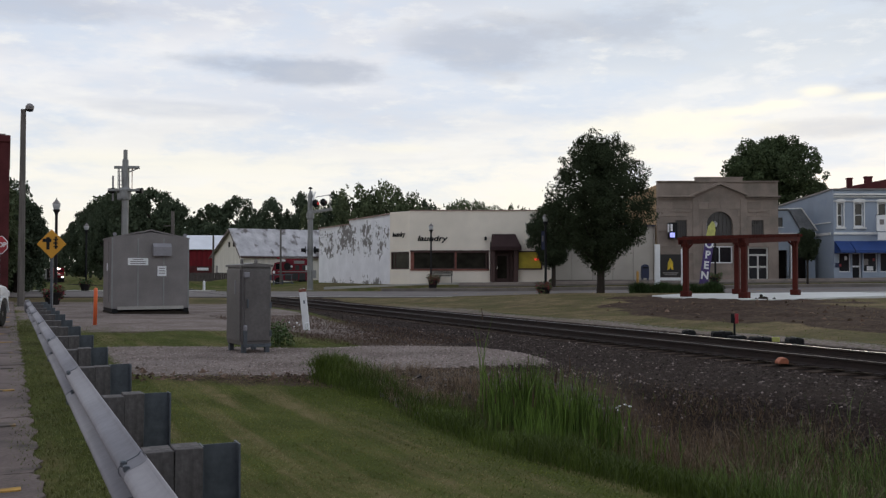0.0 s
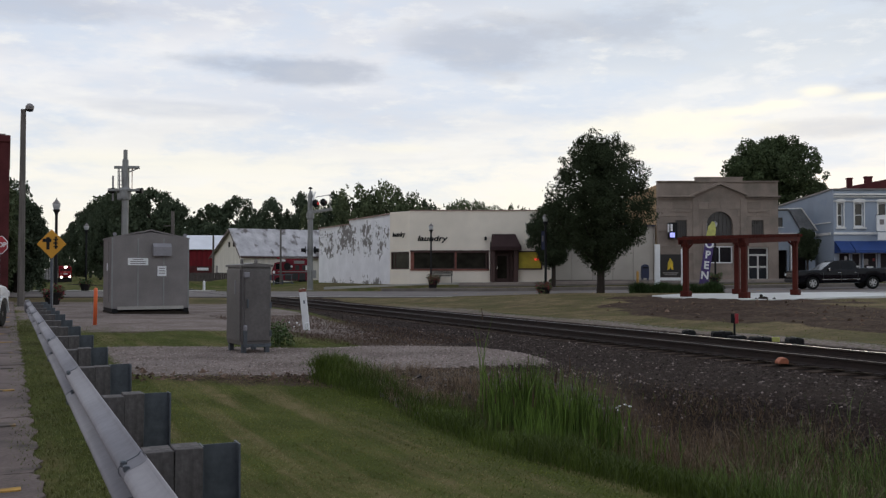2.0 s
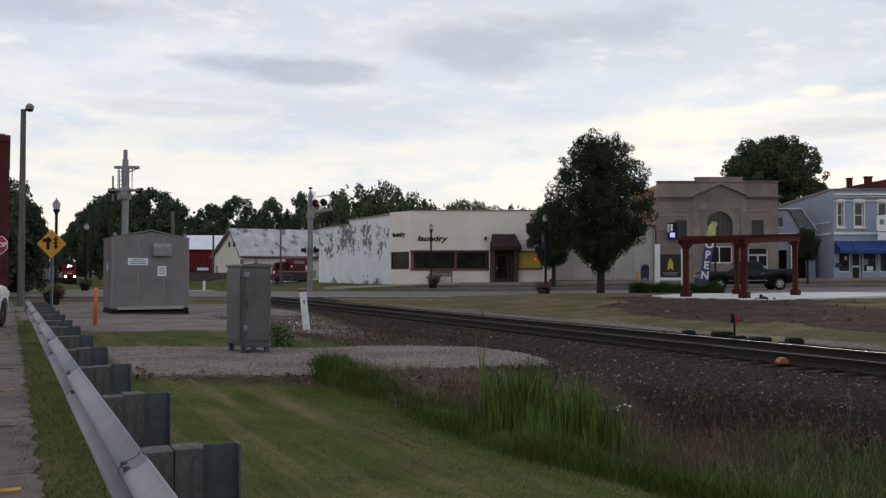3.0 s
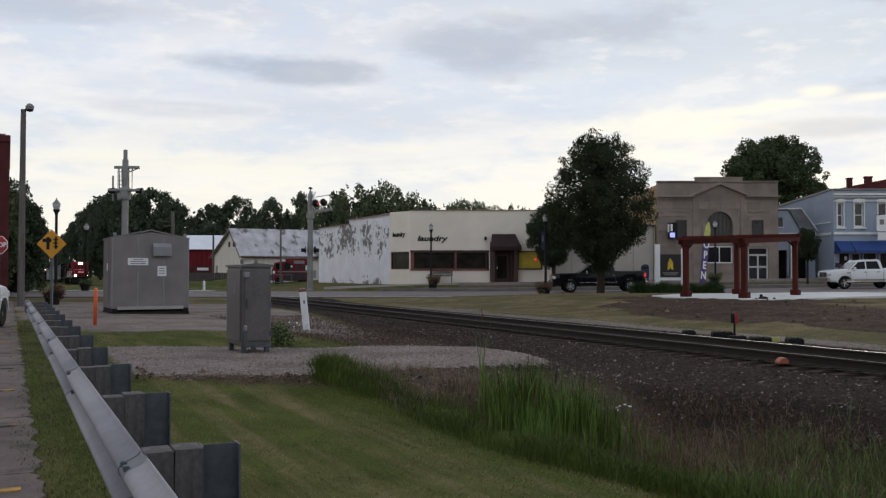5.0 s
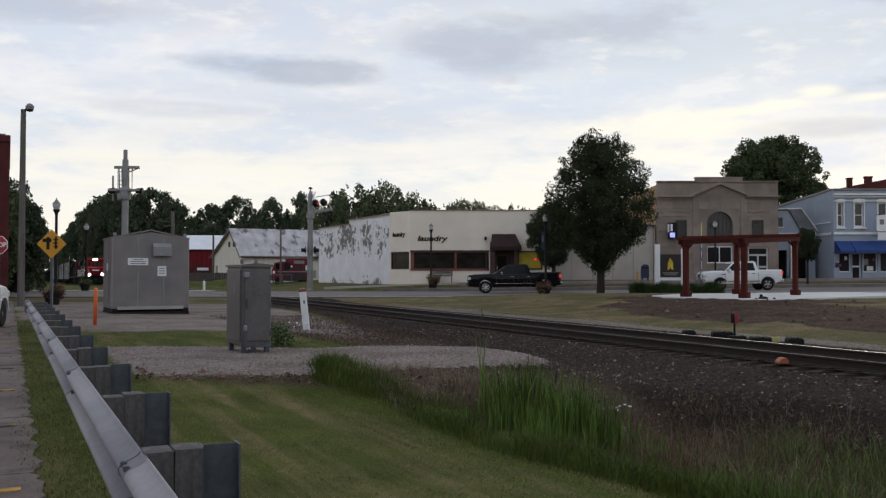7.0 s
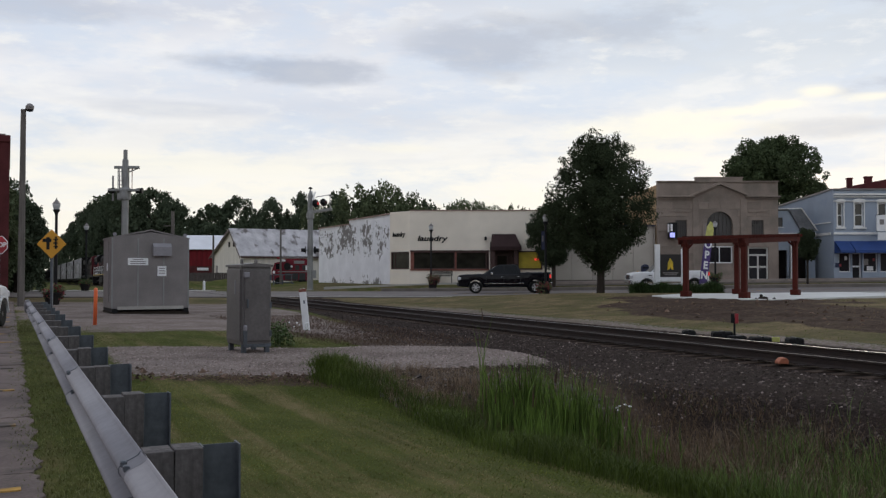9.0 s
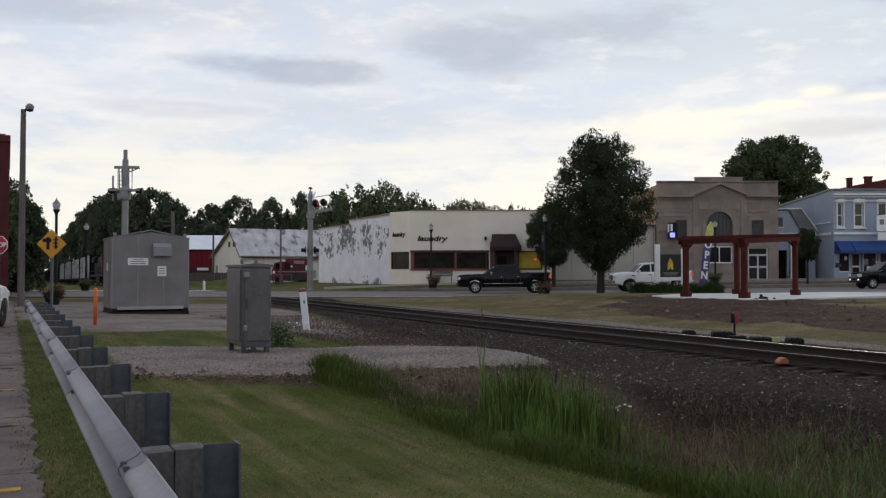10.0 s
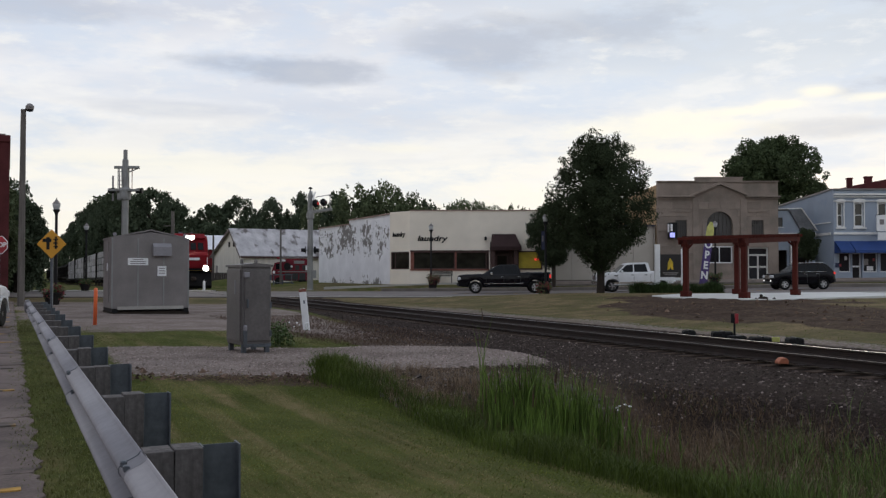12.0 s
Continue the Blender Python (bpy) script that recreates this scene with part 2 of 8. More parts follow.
M["sign_white"] = mat("sign_white", (0.75, 0.75, 0.76), 0.5, var=0.05)
M["orange"] = mat("orange_plastic", (0.85, 0.16, 0.05), 0.5, var=0.1)
M["barn_roof"] = mat("white_tin_roof", (0.68, 0.68, 0.72), 0.5, 0.1, var=0.08, scale=0.6)
M["barn_roof_b"] = mat("worn_tin_roof", (0.42, 0.40, 0.41), 0.8, 0.0, var=0.22, scale=1.0, fine=7, spots=((0.13, 0.115, 0.11), 0.54, 0.66, 0.75), streak=(1.3, 0.6, 0.6))
M["barn_red"] = mat("barn_red_boards", (0.14, 0.015, 0.019), 0.85, var=0.25, scale=0.8, streak=(4, 4, 0.3))
M["barn_cream"] = mat("barn_cream_boards", (0.60, 0.56, 0.50), 0.85, var=0.12, scale=0.8, streak=(4, 4, 0.3))
M["pot"] = mat("dark_pot", (0.018, 0.016, 0.016), 0.8)
M["flower_red"] = mat("red_flowers", (0.20, 0.02, 0.03), 0.7, bump=0, island=0.5)
M["sign_glow"] = mat("lit_board", (0.5, 0.5, 0.7), 0.4, emit=(0.34, 0.36, 1.0, 0.95), bump=0)
M["lens_dark"] = mat("unlit_signal_lens", (0.05, 0.006, 0.008), 0.3, bump=0)
M["lens_red"] = mat("red_signal_lens", (0.35, 0.01, 0.015), 0.2, emit=(1.0, 0.05, 0.05, 0.22), bump=0)
M["lamp_white"] = mat("frosted_lamp_globe", (0.48, 0.48, 0.49), 0.3, var=0.05, bump=0)
M["navy"] = mat("navy_blue", (0.013, 0.019, 0.055), 0.6)
M["purple"] = mat("purple_banner", (0.07, 0.04, 0.16), 0.7)
M["lime"] = mat("yellow_green_banner", (0.48, 0.47, 0.14), 0.7)
M["gold"] = mat("gold_yellow", (0.62, 0.42, 0.03), 0.6)
M["soil"] = mat("dark_soil", (0.035, 0.028, 0.022), 0.95)


def glass(name, col=(0.02, 0.022, 0.025), rough=0.05):
    return mat(name, col, rough, 0.0, var=0.3, scale=0.6, fine=2, bump=0)


M["window"] = glass("window_pane")
M["shop_glass"] = mat("shop_window_glass", (0.022, 0.021, 0.016), 0.08, var=0.5, scale=0.9, fine=2, bump=0, spec=0.13)
M["window_b"] = mat("dusty_window_pane", (0.045, 0.042, 0.042), 0.3, var=0.3, scale=0.8, bump=0)


# ---------------------------------------------------------------- mesh helpers
def rot_box(bm, c, s, rz=0.0, bevel=0.0, rx=0.0, ry=0.0):
    m = Matrix.Translation(c) @ Euler((radians(rx), radians(ry), radians(rz))).to_matrix().to_4x4() @ Matrix.Diagonal((*s, 1))
    g = bmesh.ops.create_cube(bm, size=1, matrix=m)["verts"]
    if bevel:
        e = list({e for v in g for e in v.link_edges})
        bmesh.ops.bevel(bm, geom=e, offset=bevel, segments=1, affect="EDGES", profile=0.5)
    return bm


def box(c, s, rz=0.0, bevel=0.0, rx=0.0, ry=0.0):
    return rot_box(bmesh.new(), c, s, rz, bevel, rx, ry)


def add_rod(bm, a, b, r0, r1=None, seg=10):
    a, b = Vector(a), Vector(b)
    r1 = r0 if r1 is None else r1
    d = b - a
    m = Matrix.Translation((a + b) / 2) @ d.to_track_quat("Z", "Y").to_matrix().to_4x4()
    bmesh.ops.create_cone(bm, cap_ends=True, segments=seg, radius1=r0, radius2=max(r1, 1e-4), depth=d.length, matrix=m)
    return bm


def rod(a, b, r0, r1=None, seg=10):
    return add_rod(bmesh.new(), a, b, r0, r1, seg)


def prism(pts, axis, lo, hi, bevel=0.0):
    """A closed outline pushed from lo to hi along an axis; lo and hi may be functions of the point."""
    bm = bmesh.new()

    def put(p, t):
        t = t(p) if callable(t) else t
        return (t, p[0], p[1]) if axis == "x" else (p[0], t, p[1]) if axis == "y" else (p[0], p[1], t)

    a = [bm.verts.new(put(p, lo)) for p in pts]
    b = [bm.verts.new(put(p, hi)) for p in pts]
    bm.faces.new(a), bm.faces.new(list(reversed(b)))
    n = len(pts)
    for i in range(n):
        bm.faces.new((a[i], b[i], b[(i + 1) % n], a[(i + 1) % n]))
    bmesh.ops.recalc_face_normals(bm, faces=bm.faces)
    if bevel:
        bmesh.ops.bevel(bm, geom=list(bm.edges), offset=bevel, segments=1, affect="EDGES")
    return bm


def lathe(profile, seg=16):
    bm = bmesh.new()
    rings = []
    for r, z in profile:
        rings.append([bm.verts.new((max(r, 1e-3) * math.cos(k * math.tau / seg), max(r, 1e-3) * math.sin(k * math.tau / seg), z)) for k in range(seg)])
    for A, B in zip(rings, rings[1:]):
        for k in range(seg):
            bm.faces.new((A[k], A[(k + 1) % seg], B[(k + 1) % seg], B[k]))
    bm.faces.new(rings[0]), bm.faces.new(rings[-1])
    bmesh.ops.recalc_face_normals(bm, faces=bm.faces)
    return bm


def moved(bm, m):
    bm.transform(m)
    return bm


def mesh_of(name, bm, material, smooth=False):
    me = bpy.data.meshes.new(name)
    bm.to_mesh(me)
    bm.free()
    me.materials.append(M[material])
    if smooth:
        for p in me.polygons:
            p.use_smooth = True
    return me


def part(name, bm, material, parent, label="", smooth=False):
    ob = new(name, mesh_of(name, bm, material, smooth))
    ob.parent = parent
    return tagged(ob, label)


def piece(name, me, parent, m):
    ob = new(name, me)
    ob.parent = parent
    ob.matrix_local = m
    return ob


def thing(name, m, label, category, group="", kind=""):
    ob = new(name)
    ob.empty_display_size = 0.2
    ob.matrix_world = m
    return tagged(ob, label, category, group, kind)


def solid(name, bm, material, label, category="", kind="", m=None, smooth=False, group=""):
    ob = new(name, mesh_of(name, bm, material, smooth))
    if m is not None:
        ob.matrix_world = m
    return tagged(ob, label, category, group, kind)


def lettering(text, size, depth, shear=0.0, bold=0.0):
    cu = bpy.data.curves.new("letters", "FONT")
    cu.body, cu.size, cu.extrude, cu.shear, cu.offset = text, size, depth, shear, bold
    cu.align_x, cu.align_y = "CENTER", "CENTER"
    ob = new("letters", cu)
    bpy.context.view_layer.update()
    me = bpy.data.meshes.new_from_object(ob.evaluated_get(bpy.context.evaluated_depsgraph_get()))
    bpy.data.objects.remove(ob)
    bm = bmesh.new()
    bm.from_mesh(me)
    return bm


def smoothstep(a, b, x):
    t = np.clip((np.asarray(x, float) - a) / (b - a), 0, 1)
    return t * t * (3 - 2 * t)


# ---------------------------------------------------------------- the lie of the land
T0, TS, TC = 14.475, 0.475, 0.9033      # the track: x = T0 - TS * y
TRACK_DIR = Vector((-0.4291, 0.9033, 0))
TRACK_RZ = math.degrees(math.atan2(TRACK_DIR.y, TRACK_DIR.x))
RAIL_Z = 0.09


def side(X, Y):
    """Metres from the middle of the track, towards the car park."""
    return (T0 - TS * np.asarray(Y, float) - np.asarray(X, float)) * TC


S_TAB = [-900, -30, -14, -9, -5.0, -3.4, -2.5, -1.9, 1.9, 2.6, 3.4, 4.8, 6.2, 8.2, 9.6, 11.6, 900]
Z_TAB = [0.25, 0.25, 0.36, 0.22, -0.05, -0.12, -0.13, -0.13, -0.13, -0.14, -0.20, -0.62, -0.62, -0.40, -0.16, 0.0, 0.0]
ROAD_Z = 0.08


def wob(X, Y, f, seed=0.0):
    """A cheap smooth waviness between -1 and 1."""
    X, Y = np.asarray(X, float), np.asarray(Y, float)
    return (np.sin(X * f + 1.3 * np.sin(Y * f * 0.7 + seed) + seed) + np.sin(Y * f * 1.1 + 1.7 * np.sin(X * f * 0.6 + seed * 2)) +
            np.sin((X + Y) * f * 1.9 + seed * 3) * 0.6) / 2.6


def rise(X):
    """The street climbs gently past the laundry."""
    return 0.0125 * np.clip(np.asarray(X, float) - 4.0, 0, 60)


def pad_weight(X, Y):
    """The gravel pad under the small cabinet."""
    s = side(X, Y)
    e = wob(X, Y, 1.3) * 0.35
    lo = 13.5 + 0.52 * np.clip(np.asarray(X) + 2.8, 0, 6) + e
    return smoothstep(lo - 0.3, lo + 0.3, Y) * (1 - smoothstep(18.4, 19.2, Y + e)) * smoothstep(4.0, 4.8, s + e) * (1 - smoothstep(11.0, 11.8, s))


def left_edge(Y):
    """How far the ballast reaches on the car park's side: it narrows towards the crossing."""
    return np.interp(Y, [24, 38], [3.4, 1.5])


def bare_soil(X, Y):
    """The bare soil before the terrace."""
    X, Y = np.asarray(X, float), np.asarray(Y, float)
    e = wob(X, Y, 0.8, 2.0) + 0.5 * wob(X, Y, 2.1, 4.0)
    x = X - 0.22 * (Y - 34)
    return smoothstep(4.8, 8.5, x + e * 1.5) * (1 - smoothstep(13.5, 17.5, x + e * 1.6)) * smoothstep(5.4, 7.2, -side(X, Y) + e * 0.7) * (1 - smoothstep(40, 51, Y))


def ground_z(X, Y):
    X, Y = np.asarray(X, float), np.asarray(Y, float)
    s = side(X, Y)
    z = np.interp(s, S_TAB, Z_TAB)
    # the ditch fades out behind the pad
    flat = np.interp(s, [-900, 1.9, 2.6, 3.4, 5, 9, 900], [0, -0.13, -0.14, -0.17, -0.16, -0.06, 0.0])
    k = smoothstep(11.2, 13.6, Y) * smoothstep(2.4, 3.0, s)
    z = z * (1 - k) + flat * k
    k = pad_weight(X, Y)
    z = z * (1 - k) + (0.0 + 0.0 * X) * k
    z = z + wob(X, Y, 0.9, 1.0) * 0.025 * smoothstep(3.5, 4.5, np.abs(s)) * (1 - smoothstep(40, 50, Y)) * (1 - smoothstep(11.5, 12.5, s))
    b = bare_soil(X, Y)
    z = z + b * (0.05 * wob(X, Y, 2.7, 3.0) + 0.035 * wob(X, Y, 5.3, 8.0)) * smoothstep(6.5, 8.0, -s)
    k = smoothstep(49, 52.5, Y)
    z = z * (1 - k) + (ROAD_Z - 0.06) * k
    # the far side climbs to the shops
    up = smoothstep(68.4, 71.0, Y) * smoothstep(-15, 1.0, X + 0.475 * (Y - 71.5)) * 0.60
    z = z + up
    z = np.where(s > 12.4, np.where(Y < 40, -0.02, z), z)
    z = z + smoothstep(44, 53, Y) * rise(X)
    z = z - 0.0098 * np.clip(Y - 74, 0, 400) * smoothstep(-17, -9, s)
    # a grassy bank before the red barn
    z = z + 0.75 * smoothstep(84, 100, Y) * (1 - smoothstep(150, 200, Y)) * smoothstep(3.5, 7.5, -s) * smoothstep(18.5, 22.0, -X)
    return z


# ---------------------------------------------------------------- ground
def ground_material():
    m = bpy.data.materials.new("ground_cover")
    m.use_nodes = True
    nt = m.node_tree
    N, L = nt.nodes.new, nt.links.new
    b = nt.nodes["Principled BSDF"]
    b.inputs["Roughness"].default_value = 0.95
    b.inputs["Specular IOR Level"].default_value = 0.03
    tc = N("ShaderNodeTexCoord")

    def tex(s, det=5, stretch=None, turn=0.0):
        n = N("ShaderNodeTexNoise")
        n.inputs["Scale"].default_value, n.inputs["Detail"].default_value = s, det
        n.inputs["Roughness"].default_value = 0.6
        tn, mp = N("ShaderNodeMapping"), N("ShaderNodeMapping")
        tn.inputs[2].default_value = (0, 0, turn)
        mp.inputs[3].default_value = stretch or (1, 1, 1)
        L(tc.outputs["Object"], tn.inputs[0])
        L(tn.outputs[0], mp.inputs[0])
        L(mp.outputs[0], n.inputs["Vector"])
        return n.outputs["Fac"]

    def rng(f, lo, hi, a=0.0, c=1.0):
        n = N("ShaderNodeMapRange")
        L(f, n.inputs[0])
        for i, v in enumerate((lo, hi, a, c)):
            n.inputs[1 + i].default_value = v
        return n.outputs[0]

    def mixc(fac, a, c, blend="MIX"):
        n = N("ShaderNodeMix")
        n.data_type, n.blend_type = "RGBA", blend
        for s, v in ((n.inputs[0], fac), (n.inputs[6], a), (n.inputs[7], c)):
            if isinstance(v, (int, float)):
                s.default_value = v
            elif isinstance(v, tuple):
                s.default_value = (*v, 1)
            else:
                L(v, s)
        return n.outputs[2]

    def weight(name, grain):
        at = N("ShaderNodeAttribute")
        at.attribute_name = name
        n = N("ShaderNodeMath")
        n.operation = "ADD"
        L(at.outputs["Fac"], n.inputs[0])
        L(rng(grain, 0, 1, -0.55, 0.55), n.inputs[1])
        return rng(n.outputs[0], 0.42, 0.58)

    mid, fine, tiny = tex(1.1), tex(9, 4), tex(45, 3)
    broad = tex(0.16)
    mow = tex(1.0, 4, (1.7, 0.14, 1), radians(-25.4))
    grass = mixc(rng(mid, 0.3, 0.7), (0.044, 0.052, 0.012), (0.100, 0.107, 0.029))
    grass = mixc(rng(mow, 0.48, 0.66, 0, 0.85), grass, (0.215, 0.160, 0.085))
    grass = mixc(rng(fine, 0.4, 0.8, 0, 0.6), grass, (0.046, 0.064, 0.015))
    grass = mixc(rng(tex(3.3, 5), 0.45, 0.65, 0, 0.55), grass, (0.066, 0.081, 0.018))
    lush = N("ShaderNodeAttribute")
    lush.attribute_name = "lush"
    grass = mixc(lush.outputs["Fac"], grass, mixc(rng(fine, 0.3, 0.7), (0.029, 0.040, 0.008), (0.064, 0.078, 0.016)))
    dry = mixc(rng(mid, 0.35, 0.65), (0.230, 0.165, 0.095), (0.125, 0.100, 0.052))
    dry = mixc(rng(tex(0.35, 5), 0.46, 0.62, 0, 0.8), dry, (0.085, 0.082, 0.036))
    dry = mixc(rng(tex(0.8, 5), 0.56, 0.70, 0, 0.75), dry, (0.105, 0.075, 0.052))
    dry = mixc(rng(fine, 0.4, 0.7, 0, 0.6), dry, (0.060, 0.062, 0.025))
    gravel = mixc(rng(tex(22, 4), 0.35, 0.65), (0.125, 0.096, 0.084), (0.335, 0.278, 0.256))
    gravel = mixc(rng(mid, 0.4, 0.7, 0, 0.55), gravel, (0.17, 0.135, 0.118))
    gravel = mixc(rng(tex(0.55, 5), 0.46, 0.66, 0, 0.65), gravel, (0.115, 0.088, 0.076))
    # dark flecks put the shaded gaps between stones into the colour
    ballast = mixc(rng(tex(26, 4), 0.35, 0.65), (0.0085, 0.0060, 0.0050), (0.044, 0.0315, 0.027))
    ballast = mixc(rng(mid, 0.45, 0.75, 0, 0.5), ballast, (0.04, 0.027, 0.022))
    dirt = mixc(rng(fine, 0.3, 0.7), (0.036, 0.024, 0.019), (0.098, 0.065, 0.049))
    dirt = mixc(rng(mid, 0.50, 0.70, 0, 0.40), dirt, (0.125, 0.090, 0.056))
    dirt = mixc(rng(tex(3.2, 6), 0.5, 0.72, 0, 0.7), dirt, (0.022, 0.015, 0.011))
    weeds = mixc(rng(fine, 0.3, 0.7), (0.038, 0.027, 0.020), (0.105, 0.073, 0.056))
    weeds = mixc(rng(mid, 0.5, 0.7, 0, 0.6), weeds, (0.035, 0.05, 0.015))
    c = mixc(weight("dry", mid), grass, dry)
    c = mixc(weight("weeds", mid), c, weeds)
    brown = mixc(rng(fine, 0.3, 0.7), (0.046, 0.033, 0.027), (0.130, 0.094, 0.077))
    brown = mixc(rng(mid, 0.5, 0.7, 0, 0.6), brown, (0.10, 0.095, 0.05))
    c = mixc(weight("brown", mid), c, brown)
    c = mixc(weight("dirt", mid), c, dirt)
    oil = N("ShaderNodeAttribute")
    oil.attribute_name = "oil"
    ballast = mixc(oil.outputs["Fac"], ballast, mixc(rng(fine, 0.3, 0.7), (0.006, 0.0045, 0.004), (0.022, 0.016, 0.0135)))
    c = mixc(weight("ballast", fine), c, ballast)
    c = mixc(weight("gravel", fine), c, gravel)
    c = mixc(rng(broad, 0.3, 0.7, 0, 0.35), c, mixc(1.0, c, (0.6, 0.62, 0.6), "MULTIPLY"))
    L(c, b.inputs["Base Color"])
    bp = N("ShaderNodeBump")
    bp.inputs["Strength"].default_value, bp.inputs["Distance"].default_value = 0.3, 0.03
    L(tiny, bp.inputs["Height"])
    L(bp.outputs[0], b.inputs["Normal"])
    M["ground"] = m


def steps(*legs):
    """Axis values: legs of (from, to, step)."""
    out = []
    for a, b, d in legs:
        n = max(1, round((b - a) / d))
        out += [a + (b - a) * i / n for i in range(n)]
    return np.array(out + [legs[-1][1]])


def make_ground():
    ground_material()
    xs = steps((-3000, -300, 450), (-300, -80, 20), (-80, -25, 3), (-25, -12, 0.5), (-12, 14, 0.2), (14, 30, 0.5), (30, 80, 3), (80, 300, 20), (300, 3000, 450))
    ys = steps((-300, -30, 45), (-30, 2, 2), (2, 24, 0.2), (24, 54, 0.4), (54, 100, 1.5), (100, 300, 12), (300, 4500, 300))
    X, Y = np.meshgrid(xs, ys)
    Z = ground_z(X, Y)
    nx, ny = len(xs), len(ys)
    me = bpy.data.meshes.new("ground")
    idx = np.arange(nx * ny).reshape(ny, nx)
    quads = np.stack([idx[:-1, :-1], idx[:-1, 1:], idx[1:, 1:], idx[1:, :-1]], -1).reshape(-1, 4)
    me.from_pydata(np.stack([X, Y, Z], -1).reshape(-1, 3).tolist(), [], quads.tolist())
    s = side(X, Y)
    e = wob(X, Y, 0.8, 2.0)
    W = {}
    near = 1 - smoothstep(40, 51, Y)
    W["ballast"] = (1 - smoothstep(4.6 + e * 0.5, 6.4 + e * 0.5, s)) * smoothstep(-3.9, -3.0, s) * (1 - smoothstep(51, 53, Y)) * np.where(Y > 18.5, 1 - smoothstep(left_edge(Y), left_edge(Y) + 0.8, s), 1)
    house = smoothstep(22.5, 25.0, Y + e + 0.12 * X) * (1 - smoothstep(46, 49, Y)) * smoothstep(left_edge(Y) + 0.3, left_edge(Y) + 1.2, s) * (1 - smoothstep(12.0, 13.5, s + e * 0.6))
    far_strip = smoothstep(-5.0, -4.0, s + e * 0.3) * (1 - smoothstep(-3.4, -2.9, s)) * near * 0.58
    W["gravel"] = np.maximum.reduce([pad_weight(X, Y), house, far_strip])
    W["weeds"] = np.maximum(smoothstep(3.6, 4.6, s) * (1 - smoothstep(7.1, 8.1, s + e * 0.4)) * (1 - smoothstep(16, 17.5, Y)),
                            0.0)
    W["brown"] = smoothstep(2.6, 3.3, s) * (1 - smoothstep(5.6, 6.8, s + e)) * smoothstep(18.4, 19.4, Y) * (1 - smoothstep(27, 36, Y))
    W["dry"] = np.maximum(np.maximum(smoothstep(4.0, 4.6, -s), smoothstep(42, 46, Y)) * (1 - smoothstep(53, 55, Y)) * 0.8, 0.18 * smoothstep(12.2, 12.8, s)) + 0.12 + 0.42 * smoothstep(66, 69, Y) * (1 - smoothstep(84, 92, Y)) * smoothstep(-26, -14, X)
    W["dry"] = W["dry"] * (1 - 0.2 * smoothstep(2.5, 6.0, X + e) * (1 - smoothstep(6.0, 8.0, -s + e * 0.5)) * smoothstep(3.6, 4.4, -s) * near)
    W["dirt"] = np.maximum(bare_soil(X, Y), 0.7 * np.exp(-((X + 8.2) / 1.5) ** 2 - ((Y - 24.3) / 1.0) ** 2))
    soil = smoothstep(12.2, 13.0, Y + e * 0.4) * (1 - smoothstep(14.4, 15.6, Y + e * 0.4)) * smoothstep(4.5, 5.5, s) * (1 - smoothstep(10.6, 11.8, s)) * (0.35 + 0.5 * (0.5 + 0.5 * wob(X, Y, 2.3, 5)))
    W["dirt"] = np.maximum(W["dirt"], soil)
    W["lush"] = 0.5 * (1 - smoothstep(8.9, 10.6, s + 0.5 * e)) * smoothstep(6, 8, s) * (1 - smoothstep(14, 16, Y))
    W["oil"] = (1 - smoothstep(0.75, 1.25, np.abs(s))) * (1 - smoothstep(51, 53, Y))
    for k, w in W.items():
        at = me.attributes.new(k, "FLOAT", "POINT")
        at.data.foreach_set("value", w.astype(np.float32).ravel())
    me.materials.append(M["ground"])
    for p in me.polygons:
        p.use_smooth = True
    tagged(new("ground", me), "mown lawn, weedy ditch, gravel and bare soil ground", "ground", kind="structure")


make_ground()


def strip(name, x0, x1, y0, y1, z0, z1, material, label, kind="structure", category="", top=None):
    """A slab that follows the street's gentle climb."""
    xs = [x0] + [x for x in (4.0, 64.0) if x0 < x < x1 and y0 > 50] + [x1]
    up = (lambda x: float(rise(x))) if y0 > 50 else (lambda x: 0.0)
    pts = [(x0, z0), (x1, z0)] + [(x, z1 + up(x)) for x in reversed(xs)]
    return solid(name, prism(pts, "y", y0, y1), material, label, category, kind)


# the street, its edge line, kerb and raised pavement
strip("road", -260, 260, 53, 68, -0.25, ROAD_Z, "asphalt", "worn grey asphalt street across the tracks", category="road")
strip("edge_line_near", -9, 9.5, 53.35, 53.5, ROAD_Z - 0.3, ROAD_Z + 0.004, "line_white", "faded white edge line on the street", category="road line")
strip("centre_line", 0.5, 120, 60.4, 60.52, ROAD_Z - 0.01, ROAD_Z + 0.004, "line_yellow", "faded yellow centre line on the street", category="road line")
strip("kerb_far", -4.6, 130, 68, 68.3, -0.2, 0.30, "kerb", "weathered concrete kerb of the street", category="kerb")
strip("pavement_lower", -1.7, 130, 68.3, 69.9, -0.2, 0.31, "concrete", "grey concrete pavement before the shops", category="pavement")
strip("pavement_step", 1.2, 130, 69.9, 70.2, -0.2, 0.52, "kerb", "worn concrete step between the two pavements", category="step")
strip("pavement_upper", 1.2, 130, 70.2, 72.4, -0.2, 0.70, "concrete", "raised concrete pavement along the shop fronts", category="pavement")
solid("walkway", prism([(-9.2, -0.2), (1.2, -0.2), (1.2, 0.70), (-9.2, 0.34)], "y", 70.7, 71.95), "pale_pavement", "narrow pale concrete walkway beside the laundry", "walkway", "structure")
strip("pavement_left", -90, -17.5, 68.15, 70.6, -0.3, 0.12, "pale_pavement", "pale concrete pavement beside the street", category="pavement")

